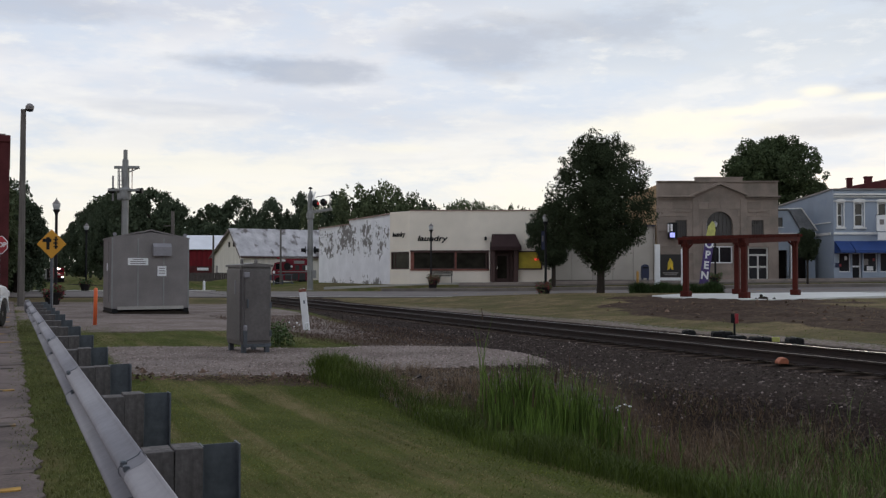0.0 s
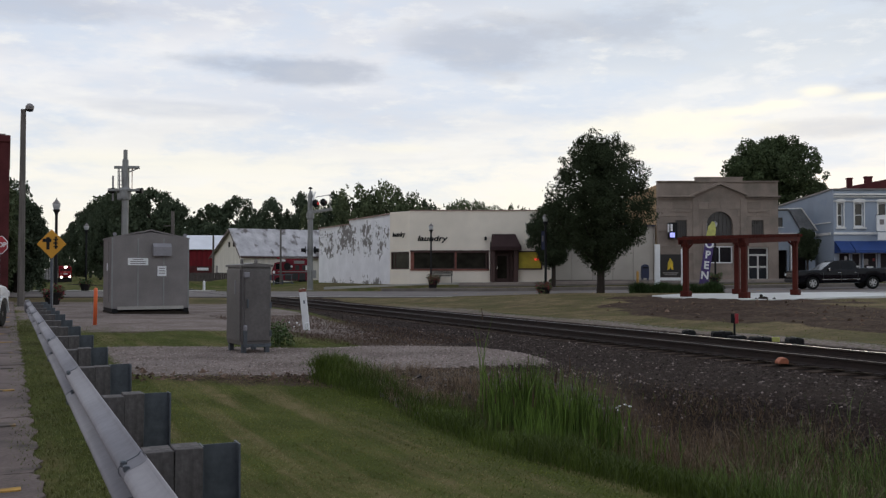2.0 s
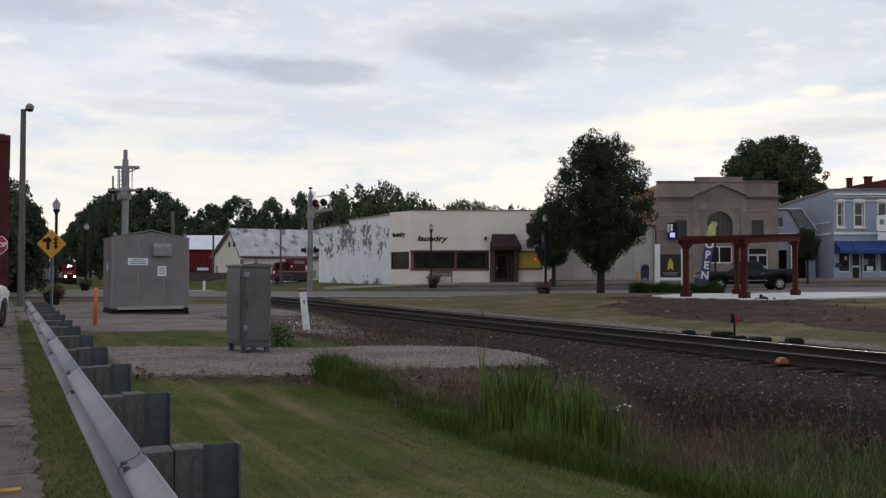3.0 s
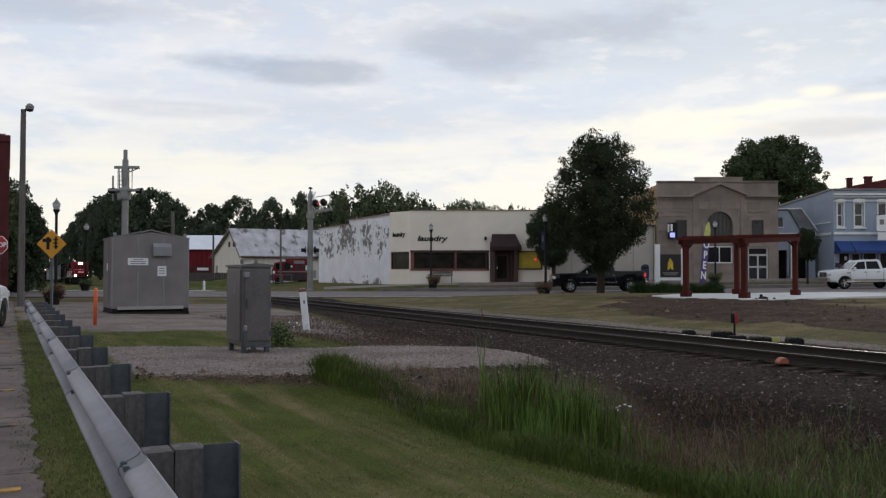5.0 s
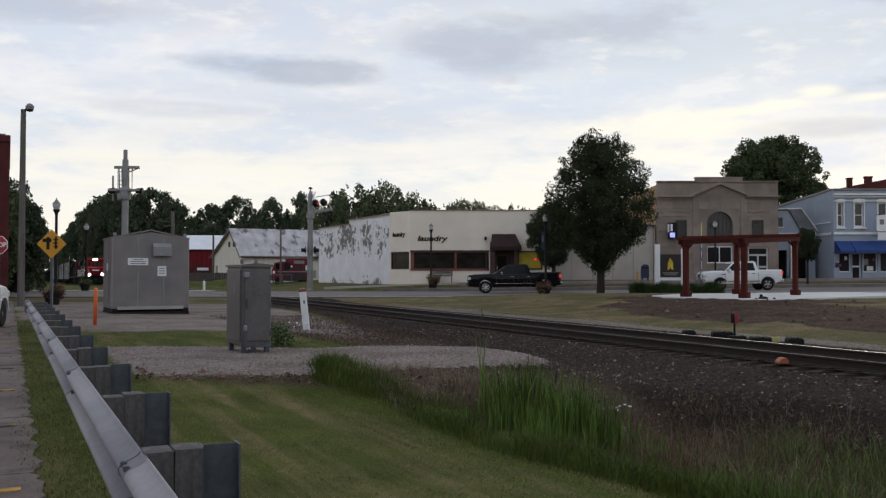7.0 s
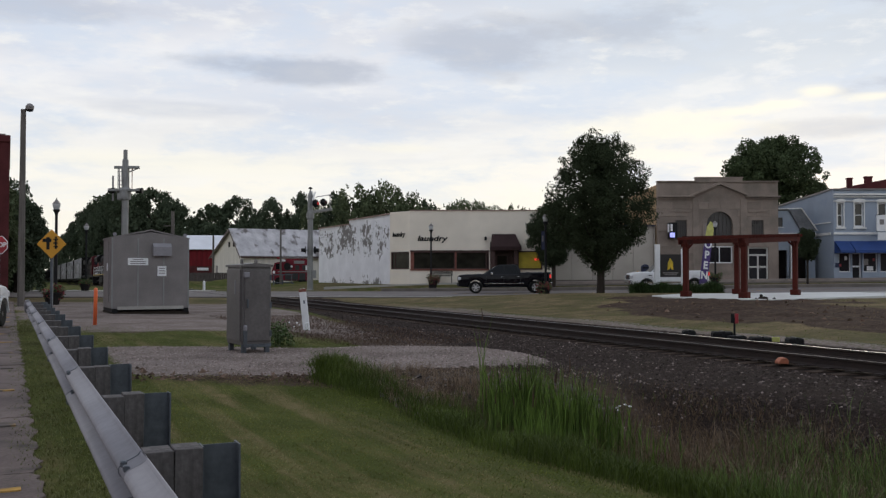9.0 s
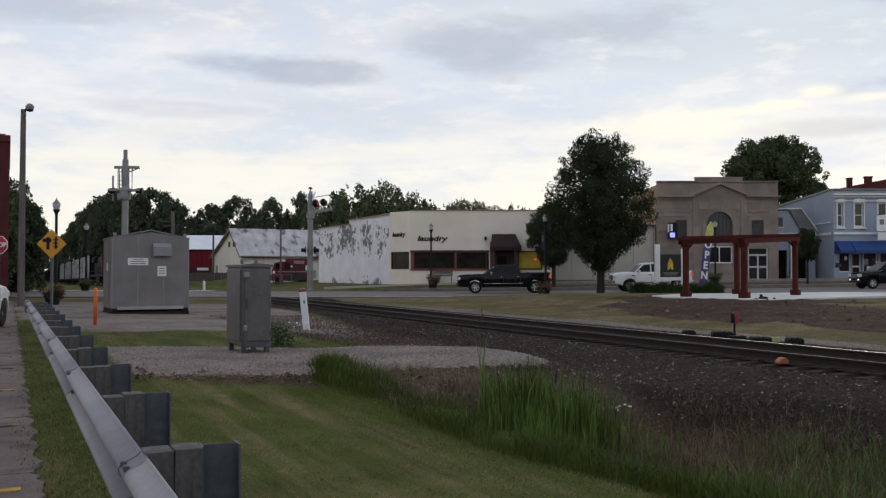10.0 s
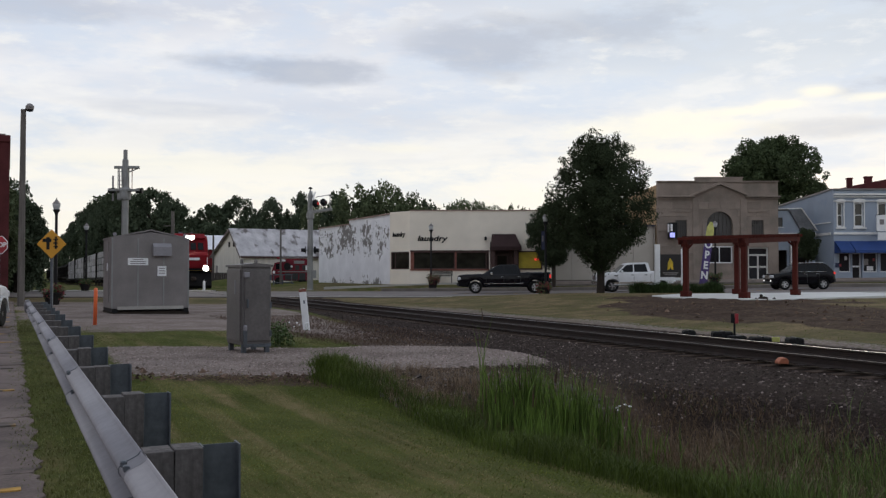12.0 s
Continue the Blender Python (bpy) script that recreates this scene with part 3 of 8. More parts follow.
# car park: broken concrete with a ragged edge, stall lines
lot = thing("car_park", pose(0, 0, 0), "worn concrete car park with faded yellow stall lines", "car park", kind="structure")
LOT_S = 12.84
G = Vector((0.9033, 0.4291, 0))         # across the track, away from the car park


def across(s, a, z=0.0):
    """The place s metres from the track on the car park's side and a metres along it."""
    return Vector((T0 * TC * TC, T0 * TC * 0.4291, z)) - G * s + TRACK_DIR * a


def quad_slab(s0, s1, a0, a1, z0, z1, bevel=0.0):
    pts = [across(s0, a0), across(s1, a0), across(s1, a1), across(s0, a1)]
    return prism([(p.x, p.y) for p in pts], "z", z0, z1, bevel)


rng = random.Random(4)
JOINT = 9.885 + 0.6


def ragged_slab(s0, s1, a0, a1, z1):
    """A slab whose edge towards the grass is broken and uneven."""
    n = 26
    edge = [(s0 + 0.02 * math.sin(i * 0.9 + a0) + rng.uniform(-0.022, 0.022) + (0.05 if i in (0, n) else 0), a0 + (a1 - a0) * i / n) for i in range(n + 1)]
    pts = [across(s, v) for s, v in edge] + [across(s1, a1), across(s1, a0)]
    return prism([(q.x, q.y) for q in pts], "z", -0.2, z1, 0.004)


for n in range(-6, 14):
    a = JOINT + 2.95 * n
    for k in range(4):
        gap = 0.02 + rng.random() * 0.03
        z = rng.uniform(-0.008, 0.008)
        if k == 0:
            bm = ragged_slab(LOT_S, LOT_S + 4.5, a + gap, a + 2.95, z)
        else:
            bm = quad_slab(LOT_S + k * 4.5 + gap, LOT_S + (k + 1) * 4.5, a + gap, a + 2.95, -0.2, z, 0.008)
        part("concrete_panel", bm, "lot", lot)
for n in range(-5, 13):
    a = 9.885 + 2.95 * n
    part("stall_line", quad_slab(LOT_S + 0.10 + rng.uniform(0, 0.08), LOT_S + 4.6, a, a + 0.10, -0.01, 0.012), "line_yellow", lot, "faded yellow stall line")


# added unseen wall: closes the place behind the camera and darkens window reflections
strip("wall_behind", -110, 130, -31, -30, -0.3, 9.5, "brick_red", "added unseen dark wall that darkens the window reflections")


# ---------------------------------------------------------------- track
def make_track():
    track = thing("railway_track", pose(0, 0, 0), "single railway track with rusty rails on dark sleepers", "railway track", kind="structure")
    prof = [(-0.07, -0.17), (0.07, -0.17), (0.07, -0.155), (0.012, -0.13), (0.010, -0.045), (0.036, -0.035), (0.036, -0.004), (-0.036, -0.004), (-0.036, -0.035), (-0.010, -0.045), (-0.012, -0.13), (-0.07, -0.155)]
    m = Matrix.Translation(across(0, 0, RAIL_Z)) @ Matrix.Rotation(radians(TRACK_RZ), 4, "Z")
    for off in (0.7525, -0.7525):
        r = part("rail", moved(prism([(p[0] + off, p[1]) for p in prof], "x", -30, 80.8), m), "rust", track, "rust-brown steel rail with a polished head")
        part("rail_head", moved(prism([(off - 0.034, -0.006), (off + 0.034, -0.006), (off + 0.028, 0.0), (off - 0.028, 0.0)], "x", -30, 80.8), m), "rail_head" if off < 0 else "rail_low_glint", r, "polished running surface" if off < 0 else "running surface coloured darker for its weaker sky glint")
    # past the street the line falls away
    fall = m @ Matrix.Translation((80.8, 0, 0)) @ Matrix.Rotation(math.atan(0.0098 * TC), 4, "Y")
    for off in (0.7525, -0.7525):
        part("rail", moved(prism([(p[0] + off, p[1]) for p in prof], "x", 0, 420), fall), "rust", track)
    me = mesh_of("sleeper", box((0, 0, -0.09), (0.23, 2.6, 0.18), bevel=0.006), "tie")
    pl = mesh_of("tie_plate", box((0, 0, 0.008), (0.19, 0.36, 0.02)), "rust")
    a = -14.0
    n = 0
    while n < 150:
        j = Matrix.Rotation(radians(rng.uniform(-1.2, 1.2)), 4, "Z")
        piece("sleeper", me, track, m @ Matrix.Translation((a, rng.uniform(-0.03, 0.03), -0.205)) @ j)
        for off in (0.7525, -0.7525):
            piece("tie_plate", pl, track, m @ Matrix.Translation((a, off, -0.178)))
        a += 0.52
        n += 1
    return track


make_track()


# ---------------------------------------------------------------- walls with openings
def wall_cells(x0, x1, z0, z1, holes):
    """Rectangles of a wall round its rectangular openings (x0, x1, z0, z1)."""
    xs = sorted({x0, x1, *[h[0] for h in holes], *[h[1] for h in holes]})
    zs = sorted({z0, z1, *[h[2] for h in holes], *[h[3] for h in holes]})
    for i in range(len(xs) - 1):
        run = None
        for j in range(len(zs) - 1):
            cx, cz = (xs[i] + xs[i + 1]) / 2, (zs[j] + zs[j + 1]) / 2
            if any(h[0] < cx < h[1] and h[2] < cz < h[3] for h in holes):
                if run:
                    yield run
                run = None
            else:
                run = (xs[i], xs[i + 1], run[2] if run else zs[j], zs[j + 1])
        if run:
            yield run


def wall_bm(x0, x1, z0, z1, holes=(), thick=0.3, y=0.0):
    """A wall whose outer face lies at y, running back by its thickness."""
    bm = bmesh.new()
    for a, b, c, d in wall_cells(x0, x1, z0, z1, holes):
        rot_box(bm, ((a + b) / 2, y + thick / 2, (c + d) / 2), (b - a, thick, d - c))
    bmesh.ops.remove_doubles(bm, verts=bm.verts, dist=1e-4)
    return bm


def window_unit(parent, x0, x1, z0, z1, y, frame_mat, pane_mat="window", fw=0.07, bars_x=(), bars_z=(), depth=0.12, name="window", sill=None):
    """A framed window set back from y; pane, frame and sill are its pieces."""
    bm = bmesh.new()
    yc = y + depth
    for c, s in ((((x0 + x1) / 2, yc, z0 + fw / 2), (x1 - x0, 0.09, fw)), (((x0 + x1) / 2, yc, z1 - fw / 2), (x1 - x0, 0.09, fw)),
                 ((x0 + fw / 2, yc, (z0 + z1) / 2), (fw, 0.09, z1 - z0 - 2 * fw)), ((x1 - fw / 2, yc, (z0 + z1) / 2), (fw, 0.09, z1 - z0 - 2 * fw))):
        rot_box(bm, c, s)
    for bx in bars_x:
        rot_box(bm, (bx, yc, (z0 + z1) / 2), (fw * 0.8, 0.07, z1 - z0 - 2 * fw))
    for bz in bars_z:
        rot_box(bm, ((x0 + x1) / 2, yc, bz), (x1 - x0 - 2 * fw, 0.065, fw * 0.8))
    w = part(name, bm, frame_mat, parent)
    part("pane", box(((x0 + x1) / 2, yc + 0.02, (z0 + z1) / 2), (x1 - x0 - 2 * fw, 0.012, z1 - z0 - 2 * fw)), pane_mat, w, "dark window pane")
    if sill:
        part("sill", box(((x0 + x1) / 2, y - 0.03, z0 - 0.06), (x1 - x0 + 0.16, 0.2, 0.12)), sill, w)
    return w


# ---------------------------------------------------------------- laundry
def make_laundry():
    b = thing("laundry_building", pose(0, 0, 0), "single-storey cream laundry with peeling white side wall", "shop building")
    zb, zt = 0.3, 6.34
    y = 72.0
    # street front
    holes = [(-2.56, 3.62, 1.72, 3.12), (3.70, 5.84, 0.70, 3.9), (5.92, 7.75, 1.76, 3.12)]
    part("front_wall", wall_bm(-2.62, 8.6, zb, zt, holes, y=y), "stucco", b, "smooth cream rendered front wall")
    # chamfered corner and side wall along the tracks
    c0, c1 = Vector((-2.62, 72.0, 0)), Vector((-4.28, 73.75, 0))
    L = (c1 - c0).length
    m = Matrix.Translation(c1) @ Matrix.Rotation(math.atan2((c0 - c1).y, (c0 - c1).x), 4, "Z")
    part("corner_wall", moved(wall_bm(0, L, zb, zt - 0.02, [(0.10, L - 0.02, 1.72, 3.12)]), m), "stucco", b, "cream rendered corner wall")
    w = window_unit(b, 0.10, L - 0.02, 1.72, 3.12, 0, "brown_frame", "shop_glass", 0.09, bars_x=(0.55,))
    w.matrix_local = m
    part("corner_post", moved(box((L - 0.0, 0.05, 2.42), (0.08, 0.14, 1.4)), m), "stucco", b)
    part("corner_lettering", moved(lettering("laundry", 0.50, 0.012, 0.22, 0.014), m @ pose(L * 0.45, -0.03, 4.50, 90, 0, 0)), "black_metal", b, "black slanting letters reading laundry")
    part("lettering", moved(lettering("laundry", 0.58, 0.012, 0.22, 0.015), pose(-0.88, y - 0.04, 4.14, 90, 0, 0) @ Matrix.Diagonal((1.32, 1, 1, 1))), "black_metal", b, "black slanting letters reading laundry")
    part("window_head", box((0.53, y - 0.02, 3.16), (6.22, 0.06, 0.12)), "brown_frame", b)
    win = window_unit(b, -2.56, 3.62, 1.72, 3.12, y, "brown_frame", "shop_glass", 0.1, bars_x=(0.9, 1.05, 3.4))
    part("brick_pier", box((-2.42, y + 0.06, 2.42), (0.26, 0.1, 1.36)), "trim_red", b, "red brick pier beside the window")
    part("brick_pier", box((1.0, y + 0.05, 2.42), (0.12, 0.1, 1.36)), "trim_red", b, "red brick pier beside the window")
    part("window_ledge", box((0.52, y - 0.02, 1.68), (6.24, 0.1, 0.1)), "trim_red", b)
    # doorway with brown hooded awning
    part("door_recess", box((4.67, y + 0.7, 2.35), (2.1, 0.08, 3.3)), "brown_frame", b)
    d = part("door", wall_bm(4.15, 5.2, 0.72, 2.95, [(4.3, 5.05, 1.0, 2.8)], 0.06, y + 0.45), "brown_frame", b, "brown glazed shop door")
    part("pane", box((4.675, y + 0.48, 1.9), (0.75, 0.012, 1.8)), "shop_glass", d)
    part("door_handle", box((4.28, y + 0.42, 1.85), (0.03, 0.05, 0.3)), "chrome", d)
    for x in (3.9, 5.7):
        part("door_cheek", box((x, y - 0.28, 2.0), (0.34, 0.56, 2.6)), "brown_frame", b)
    inset = lambda q: max(0.0, q[1] - 3.5) * 0.26
    aw = prism([(y + 0.0, 4.5), (y - 0.05, 4.5), (y - 0.95, 3.5), (y - 0.95, 3.22), (y, 3.22)], "x", lambda q: 3.74 + inset(q) * 0.4, lambda q: 6.1 - inset(q) * 1.6)
    part("awning", aw, "brown_awning", b, "dark brown hooded awning over the door")
    part("wall_lamp", box((3.35, y - 0.12, 3.85 + 0.3), (0.18, 0.22, 0.3), bevel=0.03), "black_metal", b)
    # yellow board
    part("yellow_board", box((6.83, y - 0.03, 2.44), (1.8, 0.06, 1.3), bevel=0.01), "board_yellow", b, "yellow notice board in a brown frame")
    for c, s in (((6.83, y - 0.05, 3.13), (1.95, 0.1, 0.1)), ((6.83, y - 0.05, 1.75), (1.95, 0.1, 0.1)), ((5.9, y - 0.05, 2.44), (0.1, 0.1, 1.28)), ((7.76, y - 0.05, 2.44), (0.1, 0.1, 1.28))):
        part("board_frame", box(c, s), "brown_frame", b)
    part("red_light", box((7.4, y - 0.09, 2.5), (0.4, 0.05, 0.12)), "neon_red", b, "small lit red window sign")
    # side wall along the tracks in two heights
    d0, d1, d2 = c1, Vector((-8.46, 82.6, 0)), Vector((-12.3, 90.7, 0))
    for p, q, top in ((d0, d1, 6.16), (d1, d2, 5.78)):
        L = (p - q).length
        m = Matrix.Translation(q) @ Matrix.Rotation(math.atan2((p - q).y, (p - q).x), 4, "Z")
        part("side_wall", moved(wall_bm(0, L, -0.3, top), m), "peel", b, "white painted block wall, paint peeling off")
        part("coping", moved(box((L / 2, 0.12, top + 0.04), (L, 0.46, 0.09)), m), "coping", b)
    part("coping", box((2.9, y + 0.14, zt + 0.03), (11.1, 0.42, 0.07)), "coping", b, "thin red-brown coping strip")
    part("roof", prism([(-2.4, 72.3), (8.5, 72.3), (8.5, 92), (-12.0, 92), (-12, 90.7), (-8.2, 82.6), (-4.1, 73.9)], "z", 5.3, 5.42), "asphalt", b)
    part("rear_wall", box((-1.8, 92, 2.6), (20.6, 0.3, 5.4)), "peel", b)
    part("interior_floor", box((2.8, 74.2, 0.66), (10.6, 3.6, 0.06)), "concrete", b)
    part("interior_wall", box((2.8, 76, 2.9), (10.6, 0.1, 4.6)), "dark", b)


M["board_yellow"] = mat("yellow_board", (0.42, 0.33, 0.03), 0.6, var=0.2, scale=1.2, spots=((0.2, 0.14, 0.02), 0.6, 0.7, 3))
M["neon_red"] = mat("red_neon", (0.5, 0.02, 0.02), 0.4, emit=(1.0, 0.06, 0.05, 1.1), bump=0)


def peel_material():
    """White paint over grey block: flakes gone in a band below the coping and along the foot."""
    m = M["peel"]
    nt = m.node_tree
    N, L = nt.nodes.new, nt.links.new
    b = nt.nodes["Principled BSDF"]
    base = b.inputs["Base Color"].links[0].from_socket
    tc = N("ShaderNodeTexCoord")
    mp = N("ShaderNodeMapping")
    mp.inputs[3].default_value = (0.62, 0.62, 0.72)
    L(tc.outputs["Object"], mp.inputs[0])
    n1, n2 = N("ShaderNodeTexNoise"), N("ShaderNodeTexNoise")
    n1.inputs["Scale"].default_value, n1.inputs["Detail"].default_value, n1.inputs["Roughness"].default_value = 2.6, 8, 0.74
    n2.inputs["Scale"].default_value, n2.inputs["Detail"].default_value = 0.4, 3
    L(mp.outputs[0], n1.inputs["Vector"]), L(tc.outputs["Object"], n2.inputs["Vector"])
    sep = N("ShaderNodeSeparateXYZ")
    L(tc.outputs["Object"], sep.inputs[0])
    ramp = N("ShaderNodeValToRGB")
    mr = N("ShaderNodeMapRange")
    mr.inputs[1].default_value, mr.inputs[2].default_value = 0.0, 6.2
    L(sep.outputs[2], mr.inputs[0])
    L(mr.outputs[0], ramp.inputs[0])
    e = ramp.color_ramp.elements
    e[0].position, e[0].color = 0.0, (0.95,) * 3 + (1,)
    e[1].position, e[1].color = 1.0, (0.6,) * 3 + (1,)
    for p, v in ((0.12, 0.90), (0.26, 0.76), (0.42, 0.74), (0.56, 0.90), (0.82, 0.98), (0.92, 0.82)):
        x = e.new(p)
        x.color = (v, v, v, 1)
    a = N("ShaderNodeMath")
    a.operation = "MULTIPLY"
    L(n1.outputs["Fac"], a.inputs[0]), L(ramp.outputs[0], a.inputs[1])
    a2 = N("ShaderNodeMath")
    a2.operation = "MULTIPLY_ADD"
    L(n2.outputs["Fac"], a2.inputs[0])
    a2.inputs[1].default_value = 0.70
    L(a.outputs[0], a2.inputs[2])
    th = N("ShaderNodeMapRange")
    th.inputs[1].default_value, th.inputs[2].default_value = 0.855, 0.875
    L(a2.outputs[0], th.inputs[0])
    mx = N("ShaderNodeMix")
    mx.data_type = "RGBA"
    L(th.outputs[0], mx.inputs[0])
    L(base, mx.inputs[6])
    mx.inputs[7].default_value = (0.20, 0.185, 0.18, 1)
    L(mx.outputs[2], b.inputs["Base Color"])


peel_material()
make_laundry()


# ---------------------------------------------------------------- low wall between laundry and bank
def make_annex():
    b = thing("panelled_annex", pose(0, 0, 0), "low pale panelled building between laundry and bank", "building")
    y = 72.6
    x = 8.6
    while x < 16.8:
        w = min(1.62, 16.85 - x)
        part("wall_panel", box((x + w / 2, y + 0.1, 2.85), (w - 0.035, 0.2, 4.5), bevel=0.01), "panel", b)
        x += 1.62
    part("backing_wall", box((12.7, y + 0.28, 2.8), (8.3, 0.14, 4.7)), "brown_frame", b)
    part("base_course", box((12.7, y - 0.02, 0.72), (8.3, 0.3, 0.35)), "kerb", b)
    part("roof", box((12.7, y + 6, 5.12), (8.3, 12.2, 0.1)), "asphalt", b)
    part("coping", box((12.7, y + 0.12, 5.2), (8.3, 0.4, 0.1)), "navy", b)


make_annex()


# ---------------------------------------------------------------- bank
def arch_pts(cx, w, z0, zs, n=14):
    r = w / 2
    return [(cx - r, z0), (cx + r, z0)] + [(cx + r * math.cos(math.pi * k / n), zs + r * math.sin(math.pi * k / n)) for k in range(n + 1)]


def make_bank():
    b = thing("bank_building", pose(0, 0, 0), "grey limestone bank with pediment and tall arched window", "bank building")
    y, x0, x1 = 72.0, 16.9, 26.4
    cx, aw, zs = 21.78, 2.05, 5.25
    zb = 0.3
    holes = [(18.3, 19.2, 4.05, 5.6), (24.3, 25.25, 4.05, 5.6), (24.0, 25.62, 0.72, 3.45), (cx - aw / 2, cx + aw / 2, 1.9, zs + aw / 2)]
    # the wall about the arch: a plain wall with a square hole, closed again by two spandrels
    part("front_wall", wall_bm(x0, x1, zb, 8.62, holes, 0.4, y), "limestone", b, "grey limestone front wall")
    r = aw / 2
    for sgn in (-1, 1):
        pts = [(cx + sgn * r, zs + r), (cx, zs + r)] + [(cx + sgn * r * math.sin(math.pi / 2 * k / 10), zs + r * math.cos(math.pi / 2 * k / 10)) for k in range(11)][1:]
        part("spandrel", prism(pts, "y", y + 0.003, y + 0.4), "limestone", b)
    # arch ring
    for k in range(13):
        a0, a1 = math.pi * k / 13 + 0.004, math.pi * (k + 1) / 13 - 0.004
        q = [(cx + rr * math.cos(t), zs + rr * math.sin(t)) for rr, t in ((r, a0), (r + 0.33, a0), (r + 0.33, a1), (r, a1))]
        part("arch_stone", prism(q, "y", y - 0.05, y + 0.1), "limestone", b)
    for sgn in (-1, 1):
        part("arch_jamb", box((cx + sgn * (r + 0.165), y - 0.02, 3.6), (0.33, 0.12, 3.3)), "limestone", b)
    w = part("arched_window", prism(arch_pts(cx, aw, 3.95, zs), "y", y + 0.25, y + 0.3), "window_b", b, "dark leaded arched window")
    for dx in (-0.62, -0.31, 0, 0.31, 0.62):
        part("glazing_bar", box((cx + dx, y + 0.23, 4.8), (0.035, 0.05, 1.7 + (r * r - dx * dx) ** 0.5 * 0.8)), "lattice", w)
    part("spandrel_panel", box((cx, y + 0.2, 3.75), (aw, 0.2, 0.42)), "limestone", b)
    window_unit(b, cx - aw / 2, cx + aw / 2, 2.2, 3.55, y + 0.05, "sign_white", "window", 0.09, bars_x=(cx,))
    part("wall_base", box((cx, y + 0.2, 2.05), (aw, 0.3, 0.3)), "limestone", b)
    for a0, a1 in ((18.3, 19.2), (24.3, 25.25)):
        window_unit(b, a0, a1, 4.05, 5.6, y + 0.08, "lattice", "window_b", 0.05, bars_x=[a0 + (a1 - a0) * q / 5 for q in (1, 2, 3, 4)], bars_z=(4.45, 4.85, 5.25), sill="limestone")
        part("window_hood", box(((a0 + a1) / 2, y - 0.06, 6.3), (1.5, 0.12, 0.10)), "limestone", b)
    # entrance
    d = part("entrance_door", wall_bm(24.0, 25.62, 0.72, 3.45, [(24.12, 24.76, 0.98, 1.85), (24.12, 24.76, 1.98, 2.78), (24.88, 25.5, 0.98, 1.85), (24.88, 25.5, 1.98, 2.78), (24.12, 25.5, 2.92, 3.36)], 0.08, y + 0.15), "door_white", b, "white double entrance door with glazed panels")
    for hx0, hx1, hz0, hz1 in ((24.12, 24.76, 0.98, 1.85), (24.12, 24.76, 1.98, 2.78), (24.88, 25.5, 0.98, 1.85), (24.88, 25.5, 1.98, 2.78), (24.12, 25.5, 2.92, 3.36)):
        part("pane", box(((hx0 + hx1) / 2, y + 0.2, (hz0 + hz1) / 2), (hx1 - hx0, 0.012, hz1 - hz0)), "window", d)
    part("door_handle", box((24.95, y + 0.12, 1.9), (0.04, 0.06, 0.4)), "chrome", d)
    # courses of large blocks, a little proud
    rg = random.Random(8)
    meshes = [mesh_of("stone_block", box((0, 0, 0), (w_, 0.05, 0.56), bevel=0.012), "limestone_b") for w_ in (0.9, 1.15, 1.4)]
    z = 1.0
    while z < 6.9:
        x = x0 + 0.02
        while x < x1 - 0.5:
            k = rg.randrange(3)
            w_ = (0.9, 1.15, 1.4)[k]
            if x + w_ > x1:
                break
            q = (x, x + w_, z - 0.28, z + 0.28)
            if not any(q[0] < h[1] + 0.38 and q[1] > h[0] - 0.38 and q[2] < h[3] + 0.1 and q[3] > h[2] - 0.1 for h in holes):
                piece("stone_block", meshes[k], b, pose(x + w_ / 2, y - 0.008, z))
            x += w_ + 0.012
        z += 0.575
    # cornice, parapet and pediment
    for a0, a1 in ((x0 - 0.1, cx - 2.0), (cx + 2.0, x1 + 0.1)):
        part("cornice", box(((a0 + a1) / 2, y - 0.17, 7.44), (a1 - a0, 0.42, 0.12), bevel=0.03), "limestone", b)
        part("cornice", box(((a0 + a1) / 2, y - 0.07, 7.31), (a1 - a0 - 0.1, 0.2, 0.12), bevel=0.02), "limestone", b)
    part("parapet_centre", box((21.75, y + 0.15, 8.76), (3.65, 0.5, 0.34)), "limestone", b)
    part("parapet_cap", box((21.75, y + 0.15, 8.96), (3.75, 0.6, 0.07)), "limestone", b)
    for a0, a1 in ((x0, 19.9), (23.6, x1)):
        part("parapet_cap", box(((a0 + a1) / 2, y + 0.15, 8.655), (a1 - a0 + 0.06, 0.6, 0.07)), "limestone", b)
    for sgn in (-1, 1):
        pts = [(cx, 8.60), (cx + sgn * 2.45, 7.54), (cx + sgn * 2.45, 7.38), (cx, 8.40)]
        part("pediment_rake", prism(pts, "y", y - 0.36, y + 0.05), "limestone", b)
    part("pediment_field", prism([(cx - 2.2, 7.40), (cx + 2.2, 7.40), (cx, 8.36)], "y", y - 0.03, y + 0.05), "limestone", b)
    for x in (19.9, 23.65):
        part("pilaster", box((x, y - 0.035, 4.1), (0.5, 0.10, 6.5), bevel=0.02), "limestone", b)
    part("side_wall", box((x0 + 0.2, y + 8, 4.3), (0.4, 15.2, 8.2)), "tan_brick", b, "tan brick side wall")
    part("side_wall", box((x1 - 0.2, y + 8, 4.3), (0.4, 15.2, 8.2)), "tan_brick", b, "tan brick side wall")
    part("rear_wall", box(((x0 + x1) / 2, y + 15.6, 4.3), (x1 - x0, 0.4, 8.2)), "tan_brick", b)
    part("roof", box(((x0 + x1) / 2, y + 8, 8.0), (x1 - x0 - 0.8, 15, 0.12)), "asphalt", b)
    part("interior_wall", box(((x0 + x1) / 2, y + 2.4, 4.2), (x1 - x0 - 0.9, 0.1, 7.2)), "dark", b)
